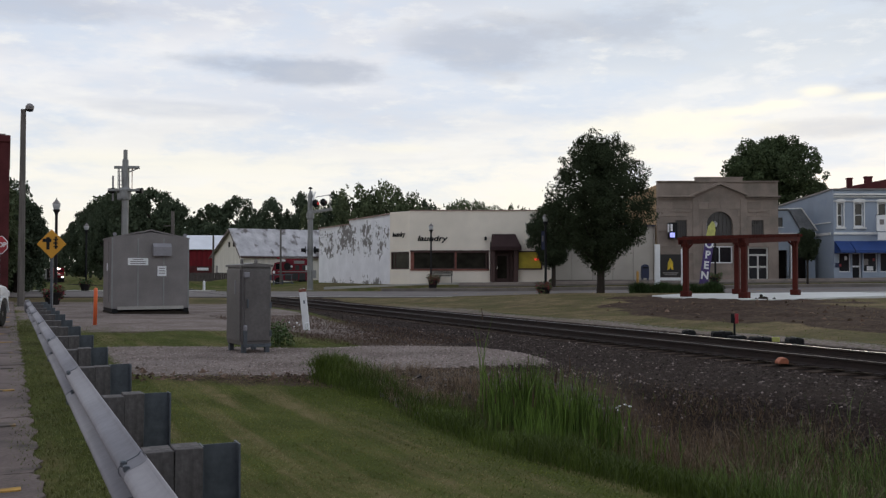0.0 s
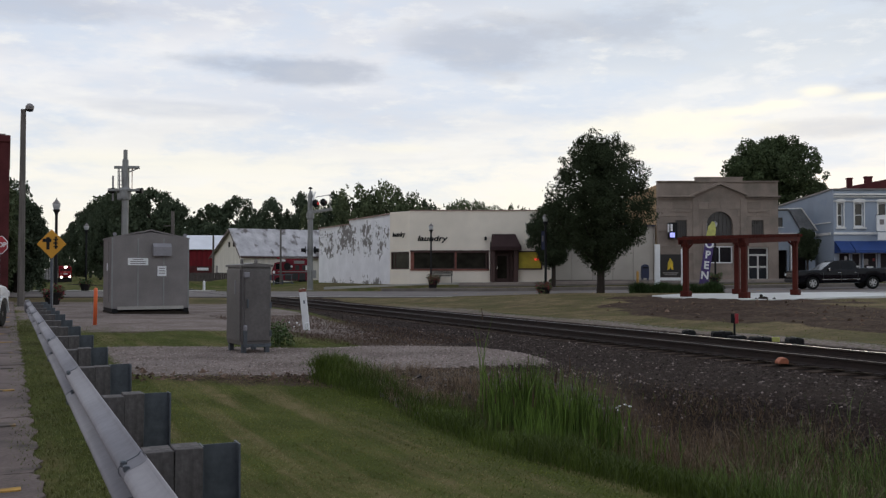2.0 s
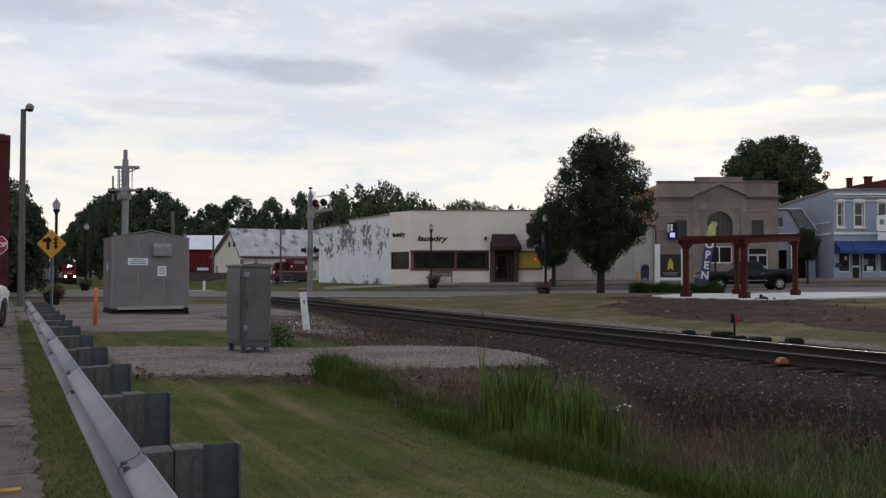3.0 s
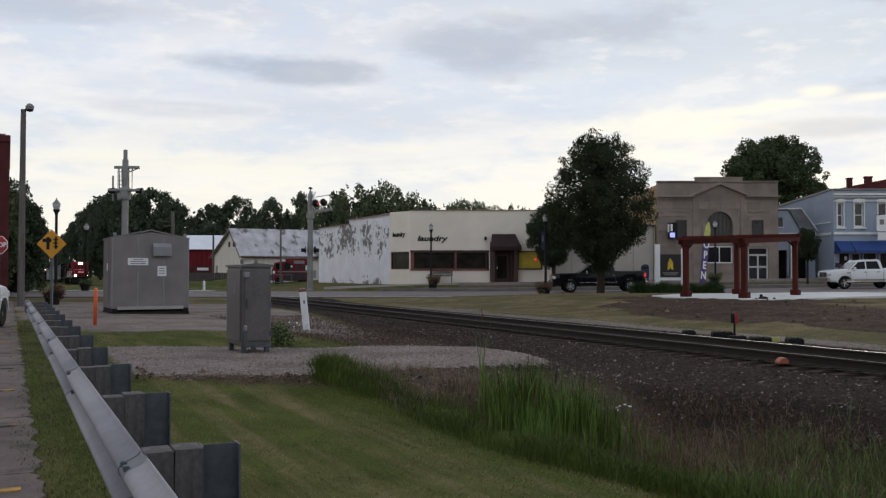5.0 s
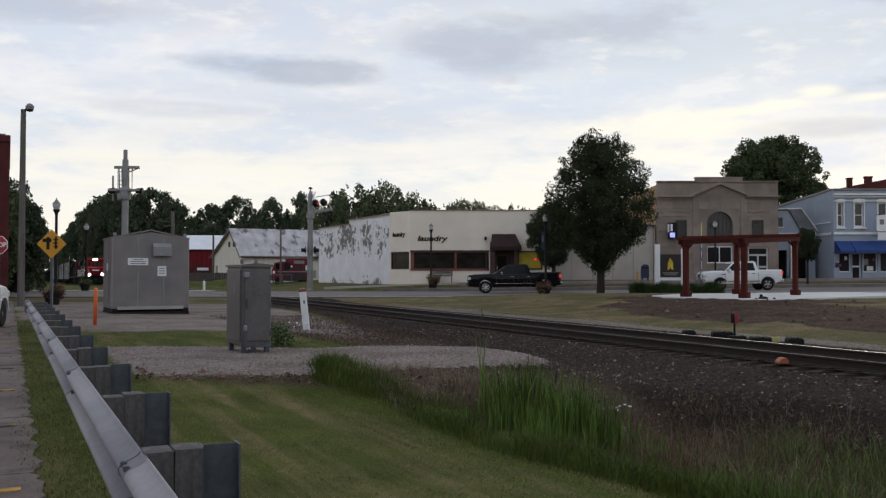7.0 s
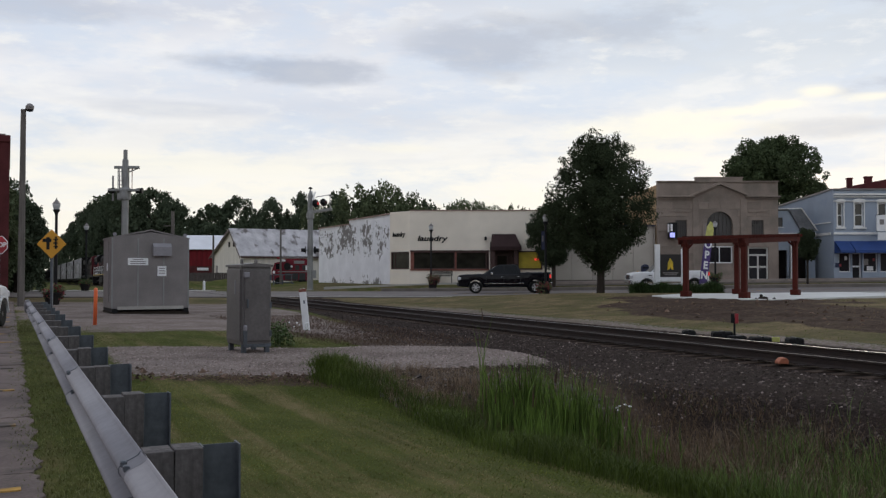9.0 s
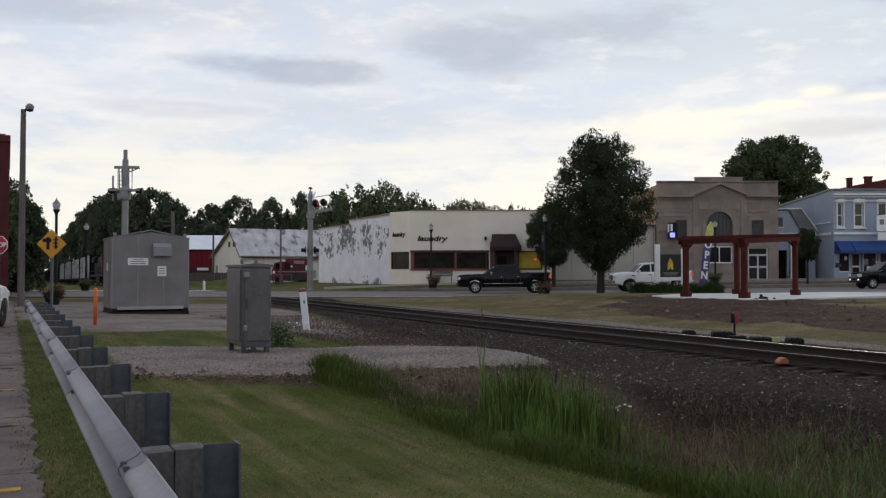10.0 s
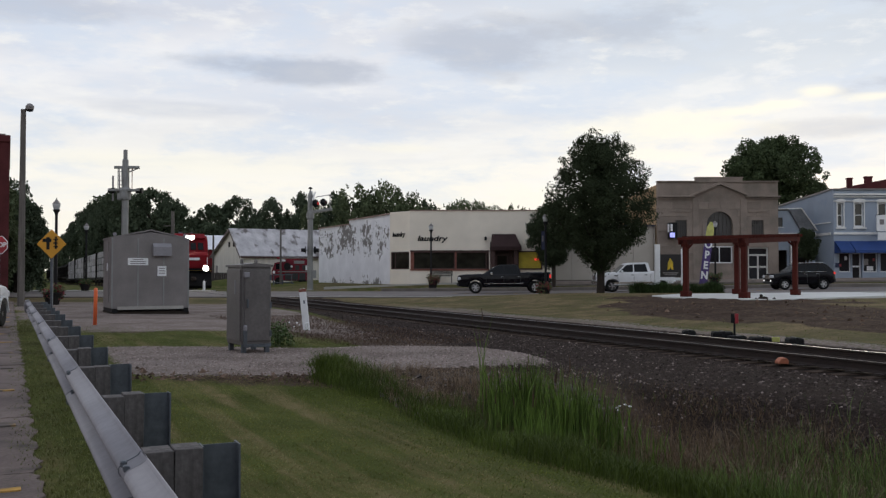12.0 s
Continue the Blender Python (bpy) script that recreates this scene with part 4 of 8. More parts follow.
    part("entrance_step", box((24.8, y - 0.3, 0.74), (2.4, 0.7, 0.12)), "concrete", b)
    # lit clock-and-message box on the corner
    part("message_box", box((17.98, y - 0.35, 4.75), (0.62, 0.7, 1.25), bevel=0.02), "black_metal", b)
    part("message_face", box((17.66, y - 0.38, 4.95), (0.03, 0.5, 0.62)), "sign_white", b)
    part("message_front", box((17.82, y - 0.71, 4.98), (0.16, 0.03, 0.55)), "sign_white", b)
    part("lit_display", box((17.88, y - 0.71, 4.40), (0.38, 0.04, 0.36)), "sign_glow", b, "small lit electronic display")


M["lattice"] = mat("dull_bronze_lattice", (0.085, 0.075, 0.07), 0.7, var=0.2)
M["door_white"] = mat("white_door_paint", (0.55, 0.54, 0.51), 0.6, var=0.08)
M["limestone_b"] = mat("limestone_block", (0.252, 0.205, 0.174), 0.9, var=0.24, scale=0.8, fine=18, each=0.10, spots=((0.17, 0.148, 0.125), 0.52, 0.75, 0.9))
make_bank()


# ---------------------------------------------------------------- pale blue shop
def make_blue():
    b = thing("blue_shop", pose(0, 0, 0), "two-storey pale blue shop with white window trim", "shop building")
    y, x0, x1 = 72.0, 30.75, 46.0
    wins = [(31.08, 31.52), (32.42, 33.12), (34.28, 35.0), (36.2, 36.92), (38.1, 38.82), (40.0, 40.72)]
    holes = [(a, c, 5.1, 6.95) for a, c in wins] + [(31.15, 32.08, 1.5, 3.05), (32.2, 32.98, 0.72, 3.05), (33.08, 34.2, 1.5, 3.05), (34.4, 37.4, 1.5, 3.05), (37.8, 45.0, 1.5, 3.05)]
    part("front_wall", wall_bm(x0, x1, 0.3, 8.0, holes, 0.35, y), "blue_paint", b, "pale blue painted front wall")
    for a, c in wins:
        w = window_unit(b, a, c, 5.1, 6.95, y + 0.06, "sign_white", "window", 0.08, bars_z=(6.0,))
        part("window_surround", wall_bm(a - 0.09, c + 0.09, 5.0, 7.05, [(a, c, 5.1, 6.95)], 0.07, y - 0.05), "white_paint", w)
        part("window_hood", prism([(a - 0.16, 7.03), (c + 0.16, 7.03), (c + 0.17, 7.14), (c - 0.02, 7.24), ((a + c) / 2, 7.29), (a + 0.02, 7.24), (a - 0.17, 7.14)], "y", y - 0.14, y + 0.02), "white_paint", w, "white curved window hood")
        part("sill", box(((a + c) / 2, y - 0.08, 4.96), (c - a + 0.3, 0.2, 0.10)), "white_paint", w)
    part("string_course", box(((x0 + x1) / 2, y - 0.06, 4.55), (x1 - x0, 0.16, 0.17)), "white_paint", b)
    part("string_course", box(((x0 + x1) / 2, y - 0.05, 7.1), (x1 - x0, 0.1, 0.07)), "white_paint", b)
    part("cornice", box(((x0 + x1) / 2, y - 0.12, 7.62), (x1 - x0, 0.28, 0.14)), "white_paint", b)
    part("cornice", box(((x0 + x1) / 2, y - 0.08, 7.42), (x1 - x0, 0.2, 0.06)), "white_paint", b)
    part("parapet_cap", box(((x0 + x1) / 2, y + 0.1, 8.03), (x1 - x0, 0.6, 0.1)), "house_grey", b)
    # side wall seen down the gap, its roof line falling away
    part("side_wall", prism([(72.35, 0.3), (88, 0.3), (88, 7.3), (72.35, 8.0)], "x", x0, x0 + 0.35), "blue_paint", b, "pale blue side wall")
    part("side_coping", prism([(72.35, 8.0), (88, 7.3), (88, 7.42), (72.35, 8.12)], "x", x0 - 0.1, x0 + 0.4), "house_grey", b)
    part("side_band", box((x0 - 0.03, 78, 4.55), (0.08, 11, 0.2)), "white_paint", b)
    part("side_band", box((x0 - 0.03, 78, 5.45), (0.06, 11, 0.08)), "white_paint", b)
    part("rear_wall", box(((x0 + x1) / 2, 88.2, 3.8), (x1 - x0, 0.35, 7)), "blue_paint", b)
    part("roof", box(((x0 + x1) / 2, 80.2, 7.1), (x1 - x0 - 0.7, 15.6, 0.1)), "asphalt", b)
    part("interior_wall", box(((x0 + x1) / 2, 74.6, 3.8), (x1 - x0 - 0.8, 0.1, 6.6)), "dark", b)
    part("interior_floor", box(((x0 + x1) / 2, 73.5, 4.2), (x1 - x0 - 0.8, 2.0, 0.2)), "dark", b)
    # shop windows and door
    for a, c in ((31.15, 32.08), (33.08, 34.2), (34.4, 37.4), (37.8, 45.0)):
        window_unit(b, a, c, 1.5, 3.05, y + 0.05, "sign_white", "window", 0.07, name="shop_window")
    d = part("shop_door", wall_bm(32.2, 32.98, 0.72, 3.05, [(32.3, 32.88, 1.0, 1.9), (32.3, 32.88, 2.02, 2.95)], 0.06, y + 0.3), "sign_white", b, "white-framed glass shop door")
    part("pane", box((32.59, y + 0.34, 1.95), (0.58, 0.012, 1.95)), "window", d)
    part("door_notice", box((32.59, y + 0.285, 1.95), (0.45, 0.02, 0.14)), "sign_white", d)
    # flat patches added on the opaque panes stand for the displayed goods
    for x, z, w_, h_, mt in ((31.32, 2.05, 0.16, 0.2, "sign_red"), (31.75, 2.6, 0.2, 0.3, "sign_white"), (33.35, 2.3, 0.34, 0.5, "house_grey"), (33.65, 1.8, 0.5, 0.34, "sign_white"), (33.95, 2.5, 0.16, 0.2, "sign_red"), (35.3, 2.2, 0.4, 0.5, "sign_white")):
        part("window_poster", box((x, y + 0.155, z), (w_, 0.012, h_)), mt, b, "small flat patch standing for goods in the shop window")
    # blue awnings: five-sided hood pieces
    for a, c in ((30.8, 31.95), (31.98, 45.6)):
        part("awning", prism([(y, 3.95), (y - 1.1, 3.2), (y - 1.1, 3.0), (y - 1.04, 2.98), (y - 1.04, 3.15), (y, 3.85)], "x", a, c), "blue_awning", b, "bright blue cloth awning")
        for e in (a, c - 0.03):
            part("awning_end", prism([(y, 3.95), (y - 1.1, 3.2), (y - 1.1, 3.0), (y, 2.98)], "x", e, e + 0.03), "blue_awning", b)
    part("wall_box", box((30.98, y - 0.08, 2.05), (0.26, 0.16, 0.34)), "navy", b)
    part("hanging_sign", box((34.1, y - 0.9, 5.3), (0.8, 0.1, 1.25), bevel=0.02), "sign_white", b, "white hanging sign with a dark emblem")
    part("sign_emblem", box((34.1, y - 0.96, 5.4), (0.34, 0.02, 0.4)), "house_grey", b)
    part("hanging_sign", box((34.1, y - 0.9, 4.3), (0.62, 0.1, 0.6), bevel=0.02), "sign_white", b)
    part("sign_arm", box((34.1, y - 0.45, 5.98), (0.06, 0.95, 0.06)), "black_metal", b)
    # brick chimneys and red gable of the house behind
    h = thing("brick_house", pose(0, 0, 0), "red brick house top with two chimneys behind the shops", "house")
    part("gable", prism([(40.9, 0), (60, 0), (60, 12.2), (50, 11.9), (41.0, 10.15)], "y", 92, 104), "brick_red", h)
    for x, z in ((41.15, 10.85), (43.05, 11.0)):
        part("chimney", box((x, 92.5, z - 1.2), (0.42 if x < 42 else 0.62, 0.5, 2.5)), "brick_red", h)
        part("chimney_cap", box((x, 92.5, z + 0.12), (0.52 if x < 42 else 0.74, 0.6, 0.14)), "brick_red", h)


make_blue()


def make_lean_to():
    b = thing("grey_lean_to", pose(0, 0, 0), "low grey slant-roofed addition between bank and blue shop", "building")
    part("front_wall", wall_bm(26.75, 30.3, 0.3, 4.0, [(27.0, 28.0, 0.7, 3.3), (28.5, 29.6, 0.7, 3.3)], 0.25, 74.5), "blue_paint", b)
    part("side_wall", box((26.83, 79.25, 3.4), (0.25, 9.5, 6.2)), "house_grey", b)
    part("upper_wall", wall_bm(26.96, 28.16, 4.0, 6.5, [(27.3, 27.68, 5.2, 5.95)], 0.25, 74.5), "blue_paint", b)
    part("upper_wall", prism([(28.16, 4.0), (30.3, 4.0), (30.3, 4.95), (29.05, 4.99), (28.16, 6.5)], "y", 74.5, 74.75), "blue_paint", b)
    w = part("window", box((27.49, 74.6, 5.575), (0.38, 0.04, 0.75)), "window_b", b, "small dark window")
    part("sill", box((27.49, 74.48, 5.16), (0.46, 0.12, 0.06)), "white_paint", w)
    part("roof", prism([(28.16, 6.55), (29.14, 6.64), (30.4, 4.86), (29.05, 4.96)], "y", 74.30, 84), "slate", b, "steep grey shingled roof")
    part("roof", box((27.45, 79.2, 6.58), (1.5, 9.5, 0.1)), "slate", b)
    part("ridge_trim", box((28.05, 74.28, 6.66), (2.2, 0.1, 0.07), ry=-2), "white_paint", b)
    part("verge_trim", moved(box((0, 0, 0), (2.2, 0.1, 0.06)), pose(29.79, 74.26, 5.76, 0, 54.7, 0)), "white_paint", b)
    part("eaves_trim", box((28.6, 74.4, 4.62), (3.4, 0.14, 0.14)), "white_paint", b)
    # dark sheet in place of the shade behind the open doorways
    part("interior_wall", box((28.5, 75.6, 2.5), (3.4, 0.08, 4)), "dark", b)
    part("post", box((28.28, 74.3, 2.4), (0.16, 0.16, 3.4)), "sign_white", b)


M["slate"] = mat("grey_shingle", (0.16, 0.165, 0.175), 0.85, var=0.25, scale=1, fine=8)
make_lean_to()


# ---------------------------------------------------------------- guard rail by the car park
def along(a, s, z=0.0):
    return Matrix.Translation(across(s, a, z)) @ Matrix.Rotation(radians(TRACK_RZ), 4, "Z")


def make_guard_rail():
    g = thing("guard_rail", pose(0, 0, 0), "galvanised W-beam guard rail on steel posts with timber blocks", "guard rail")
    S_BACK, ZT = 12.565, 0.755
    # in the frame of along(): x follows the rail, +y points to the car park
    hump = [(0.0, 0.0), (0.006, -0.012), (0.020, -0.022), (0.050, -0.036), (0.068, -0.044), (0.080, -0.054), (0.086, -0.067), (0.086, -0.081), (0.079, -0.094), (0.066, -0.103), (0.024, -0.124), (0.010, -0.134), (0.004, -0.145)]
    line = hump + [(0.002, -0.155)] + [(d, -0.31 - z) for d, z in reversed(hump)]
    outline = line + [(d - 0.006, z) for d, z in reversed(line)]
    splice = mesh_of("splice_bolt", box((0, 0, 0), (0.035, 0.025, 0.026), bevel=0.005), "galv_post")
    first = 4.0 - 4 * 1.905
    start = first - 0.16
    k = 0
    a = start - 3.81
    while a < 25.5:
        b = min(a + 3.81, 26.3)
        lift = 0.003 * (k % 2)
        bm = prism([(d + lift, z) for d, z in outline], "x", 0, b - a + 0.16)
        p = part("rail_beam", moved(bm, along(a, S_BACK, ZT)), "galv", g, "", smooth=True)
        for bx in (0.03, 0.13):
            for z in (-0.04, -0.115, -0.195, -0.27):
                piece("splice_bolt", splice, p, along(a, S_BACK, ZT) @ pose(bx, 0.075 if z in (-0.04, -0.27) else 0.045, z))
        lap = bmesh.new()
        for (d0, z0), (d1, z1) in zip(line, line[1:]):
            rot_box(lap, (0.163, (d0 + d1) / 2 + 0.002, (z0 + z1) / 2), (0.006, 0.008, math.hypot(d1 - d0, z1 - z0) + 0.003), rx=-math.degrees(math.atan2(d1 - d0, z1 - z0)) + 180)
        part("splice_edge", moved(lap, along(a, S_BACK, ZT)), "galv_post", p)
        a += 3.81
        k += 1
    block = mesh_of("timber_block", box((0, 0, 0), (0.15, 0.116, 0.36), bevel=0.003), "block_wood")
    bm = bmesh.new()
    for y in (-0.246, -0.400):
        rot_box(bm, (0, y, 0.17), (0.10, 0.008, 1.16))
    rot_box(bm, (0, -0.323, 0.17), (0.007, 0.146, 1.16))
    steel = mesh_of("steel_post", bm, "galv_post")
    bolt = mesh_of("post_bolt", box((0, 0.008, 0.6), (0.03, 0.02, 0.03), bevel=0.006), "galv_post")
    rg = random.Random(3)
    for k in range(16):
        m = along(first + 1.905 * k, S_BACK) @ pose(0, 0, rg.uniform(-0.012, 0.012), rg.uniform(-0.8, 0.8), rg.uniform(-1, 1), rg.uniform(-2, 2))
        for y in (-0.064, -0.182):
            piece("timber_block", block, g, m @ pose(rg.uniform(-0.006, 0.006), y, 0.572 + rg.uniform(-0.012, 0.006), rg.uniform(-1, 1)))
        piece("steel_post", steel, g, m)
        piece("post_bolt", bolt, g, m)
    # flared end piece
    bm = prism([(0.0, 0.02), (0.10, 0.0), (0.12, -0.16), (0.10, -0.31), (0.0, -0.33), (-0.02, -0.16)], "x", 0, 0.35)
    part("end_shoe", moved(bm, along(26.3, S_BACK, ZT)), "galv", g)


make_guard_rail()


# ---------------------------------------------------------------- signal house and cabinet
def make_signal_house():
    h = thing("signal_house", pose(-12.38, 34.2, 0, 0, 0, 27.2), "large grey aluminium railway signal house with white labels", "signal house")
    w, l, z0, ze, zr = 2.84, 2.4, 0.13, 2.80, 3.08
    part("body", prism([(0, z0), (w, z0), (w, ze), (w / 2, zr - 0.05), (0, ze)], "y", 0, l, 0.012), "house_grey", h)
    for sgn in (0, 1):
        x0, x1 = (-0.03, w / 2) if not sgn else (w / 2, w + 0.03)
        zs = (ze - 0.03, zr) if not sgn else (zr, ze - 0.03)
        part("roof_panel", prism([(x0, zs[0]), (x1, zs[1]), (x1, zs[1] + 0.05), (x0, zs[0] + 0.05)], "y", -0.012, l + 0.05), "house_grey", h)
    for x in (0.02, w / 3, 2 * w / 3, w - 0.02):
        part("seam", box((x, -0.008, (z0 + ze) / 2), (0.05, 0.02, ze - z0 - 0.02)), "pole_grey", h)
    part("base_skid", box((w / 2, -0.04, z0 + 0.02), (w - 0.42, 0.09, 0.12)), "pale_pavement", h, "pale aluminium sill")
    for x in (0.12, w - 0.12):
        part("skid_runner", box((x, l / 2, 0.05), (0.2, l + 0.1, 0.16), bevel=0.01), "black_metal", h)
        part("lifting_eye", moved(rod((0, -0.02, 0), (0, 0.02, 0), 0.07, seg=10), pose(x, 0.15, ze + 0.13)), "galv", h)
    part("vent_hood", prism([(0, 2.12), (-0.2, 2.12), (-0.2, 2.46), (-0.04, 2.60), (0, 2.60)], "x", 1.48, 2.16), "galv", h, "pale sheet-metal vent hood")
    bd = part("notice_board", box((0.945, -0.018, 1.90), (0.74, 0.02, 0.27)), "sign_white", h, "white notice with unreadable dark lines")
    for k in range(3):
        part("text_bar", box((0.945, -0.031, 1.975 - 0.075 * k), (0.56 - 0.12 * (k == 0) * 1.5, 0.006, 0.03)), "house_grey", bd)
    bd = part("notice_board", box((1.824, -0.018, 1.54), (0.33, 0.02, 0.38)), "sign_white", h, "white notice with unreadable dark lines")
    for k in range(3):
        part("text_bar", box((1.824, -0.031, 1.64 - 0.09 * k), (0.22, 0.006, 0.03)), "house_grey", bd)
    part("side_door", box((-0.012, l / 2, 1.5), (0.03, 0.95, 2.35), bevel=0.008), "house_grey", h)
    part("door_handle", box((-0.045, l / 2 - 0.35, 1.7), (0.05, 0.05, 0.28)), "sign_white", h)
    part("foundation", box((w / 2, l / 2, -0.08), (w + 0.02, l + 0.02, 0.18)), "soil", h)


make_signal_house()


def make_cabinet():
    c = thing("signal_cabinet", pose(-3.73, 17.0, 0, 0, 0, 32), "tall grey-brown steel railway signal cabinet on short legs", "cabinet")
    w, l = 0.57, 0.82
    part("body", box((w / 2, l / 2, 0.87), (w, l, 1.46), bevel=0.012), "cab_grey", c)
    part("top", prism([(-0.03, 1.60), (w + 0.03, 1.60), (w + 0.03, 1.64), (w / 2, 1.67), (-0.03, 1.64)], "y", -0.03, l + 0.03), "cab_grey", c)
    d = part("door", box((w / 2 + 0.01, -0.012, 0.88), (w - 0.07, 0.03, 1.34), bevel=0.008), "cab_grey", c)
    part("door_handle", box((0.1, -0.04, 0.92), (0.03, 0.05, 0.16), bevel=0.008), "galv_post", d)
    d = part("side_door", box((-0.012, l / 2, 0.88), (0.03, l - 0.08, 1.34), bevel=0.008), "cab_grey", c)
    part("vent", box((-0.032, l * 0.35, 1.22), (0.012, 0.05, 0.26)), "galv", d)
    for k, z in enumerate((0.35, 0.88, 1.4)):
        part("hinge", box((w - 0.02, -0.03, z), (0.035, 0.03, 0.11)), "galv_post", c)
    for x in (0.06, w - 0.06):
        for y in (0.06, l - 0.06):
            part("leg", box((x, y, 0.07), (0.08, 0.08, 0.16)), "galv_post", c)
    part("skirt", box((w / 2, 0.0, 0.13), (w, 0.04, 0.06)), "galv_post", c)
    part("sensor", box((0.07, -0.05, 1.45), (0.10, 0.07, 0.10), bevel=0.01), "galv", c)
    part("conduit_bracket", box((0.05, -0.05, 0.27), (0.06, 0.05, 0.3)), "galv_post", c)
    part("lock", moved(lathe([(0.0, 0), (0.035, 0.0), (0.04, 0.06), (0.02, 0.1), (0.0, 0.1)], 8), pose(0.05, -0.05, 0.42)), "galv", c)
    for x in (0.14, 0.42):
        part("lifting_eye", moved(rod((-0.015, 0, 0), (0.015, 0, 0), 0.05, seg=10), pose(x, l / 2, 1.70)), "cab_grey", c)


make_cabinet()


def make_marker():
    m = thing("marker_post", pose(-3.86, 26.0, -0.2, 0, -6.5, -12), "leaning white marker post with a rust-red band", "marker post")
    part("post", box((0, 0, 0.62), (0.20, 0.035, 1.24), bevel=0.006), "sign_white", m)
    part("band", box((0, 0, 1.19), (0.206, 0.041, 0.09)), "trim_red", m, "rust-red band")
    part("label_bar", box((0.02, -0.021, 0.86), (0.035, 0.006, 0.10)), "navy", m)
    o = thing("orange_marker", pose(-10.25, 27.0, -0.06), "bright orange plastic marker post in the gravel", "marker post")
    part("post", moved(lathe([(0.055, 0), (0.055, 1.0), (0.05, 1.08), (0.02, 1.1)], 12), pose(0, 0, 0, 0, 1)), "orange", o, smooth=True)


make_marker()


# ---------------------------------------------------------------- crossing masts
def flasher(parent, x, y, z, lit, yaw=0.0):
    """A round black backing with a hooded lens, turned by yaw."""
    m = pose(x, y, z, 0, 0, yaw)
    b = part("flasher_disc", moved(rod((0, 0.0, 0), (0, 0.03, 0), 0.30, seg=18), m), "black_metal", parent, "round black light backing")
    part("hood", moved(rod((0, 0, 0), (0, -0.3, 0), 0.15, 0.14, seg=14), m), "black_metal", b)
    part("lens", moved(rod((0, -0.305, 0), (0, -0.315, 0), 0.12, seg=14), m), "lens_red" if lit else "lens_dark", b, "lit red lens" if lit else "dark red lens")


def make_masts():
    m = thing("crossing_mast", pose(-16.0, 46.0, 0, 0, 0, 109), "grey steel level crossing mast with platform and signal arms", "crossing mast")
    part("tube", lathe([(0.165, 0), (0.165, 5.4), (0.15, 5.4), (0.15, 7.15), (0.10, 7.2), (0.10, 7.66), (0.02, 7.68)], 16), "pole_grey", m, smooth=False)
    part("base_flange", lathe([(0.36, 0), (0.36, 0.06), (0.22, 0.08)], 12), "pole_grey", m)
    part("collar", lathe([(0.26, 5.15), (0.28, 5.25), (0.28, 5.65), (0.24, 5.75)], 16), "pole_grey", m)
    for y in (-0.16, 0.16):
        part("arm_rail", box((2.3, y, 5.62), (4.8, 0.1, 0.12)), "pole_grey", m)
        part("arm_brace", rod((0, y, 6.7), (3.8, y, 5.7), 0.035), "pole_grey", m)
    part("walkway", box((2.4, 0, 5.68), (4.4, 0.6, 0.04)), "pole_grey", m)
    for k in range(5):
        part("handrail_post", rod((0.4 + k * 0.95, 0.3, 5.68), (0.4 + k * 0.95, 0.3, 6.75), 0.022), "galv", m)
    part("handrail", rod((0.2, 0.3, 6.75), (4.4, 0.3, 6.75), 0.022), "galv", m)
    q = Matrix.Rotation(radians(-109), 4, "Z")
    part("cross_arm", moved(box((0.08, 0, 6.78), (1.25, 0.16, 0.13), bevel=0.01), q), "pole_grey", m)
    part("cross_brace", moved(rod((0.62, 0, 6.72), (0.2, 0, 6.55), 0.03), q), "pole_grey", m)
    part("platform", moved(box((0, 0, 5.62), (1.55, 0.5, 0.1), bevel=0.01), q), "pole_grey", m)
    for x in (-0.68, 0.72):
        part("light_hood", moved(rod((x - 0.16, 0, 5.60), (x + 0.16, 0, 5.60), 0.12, 0.15, 12), q), "black_metal", m)
    part("side_pole", moved(rod((-0.62, 0, 5.1), (-0.62, 0, 6.35), 0.045), q), "galv", m)
    for k in range(4):
        part("ladder_rung", moved(box((-0.25, 0, 5.9 + k * 0.22), (0.24, 0.03, 0.03)), q), "galv", m)
    part("ladder_rail", moved(rod((-0.37, 0, 5.4), (-0.37, 0, 6.75), 0.02), q), "galv", m)
    part("ladder_rail", moved(rod((0.34, 0, 5.6), (0.34, 0, 6.75), 0.02), q), "trim_red", m)
    part("junction_box", moved(box((-0.25, -0.05, 5.3), (0.2, 0.3, 0.34), bevel=0.02), q), "pole_grey", m)

    m = thing("crossing_signal", pose(-10.3, 71.0, 0.05), "grey level crossing signal mast with hooded red flashers", "crossing signal")
    part("tube", lathe([(0.23, 0), (0.23, 4.0), (0.21, 4.0), (0.21, 7.4), (0.05, 7.85), (0.02, 8.0)], 16), "pole_grey", m)
    part("base_flange", lathe([(0.42, 0), (0.42, 0.07), (0.26, 0.1)], 12), "pole_grey", m)
    part("collar", lathe([(0.28, 5.6), (0.3, 5.65), (0.3, 6.05), (0.26, 6.1)], 14), "pole_grey", m)
    part("arm_bracket", box((0.75, -0.1, 6.2), (1.9, 0.35, 0.22), bevel=0.02, ry=-9), "pole_grey", m)
    part("crossbuck", moved(box((0, -0.25, 7.35), (0.9, 0.03, 0.16), ry=50), pose(0, 0, 0, 0, 0, 74)), "sign_white", m, "white crossbuck board")
    part("crossbuck", moved(box((0, -0.29, 7.35), (0.9, 0.03, 0.16), ry=-50), pose(0, 0, 0, 0, 0, 74)), "sign_white", m, "white crossbuck board")
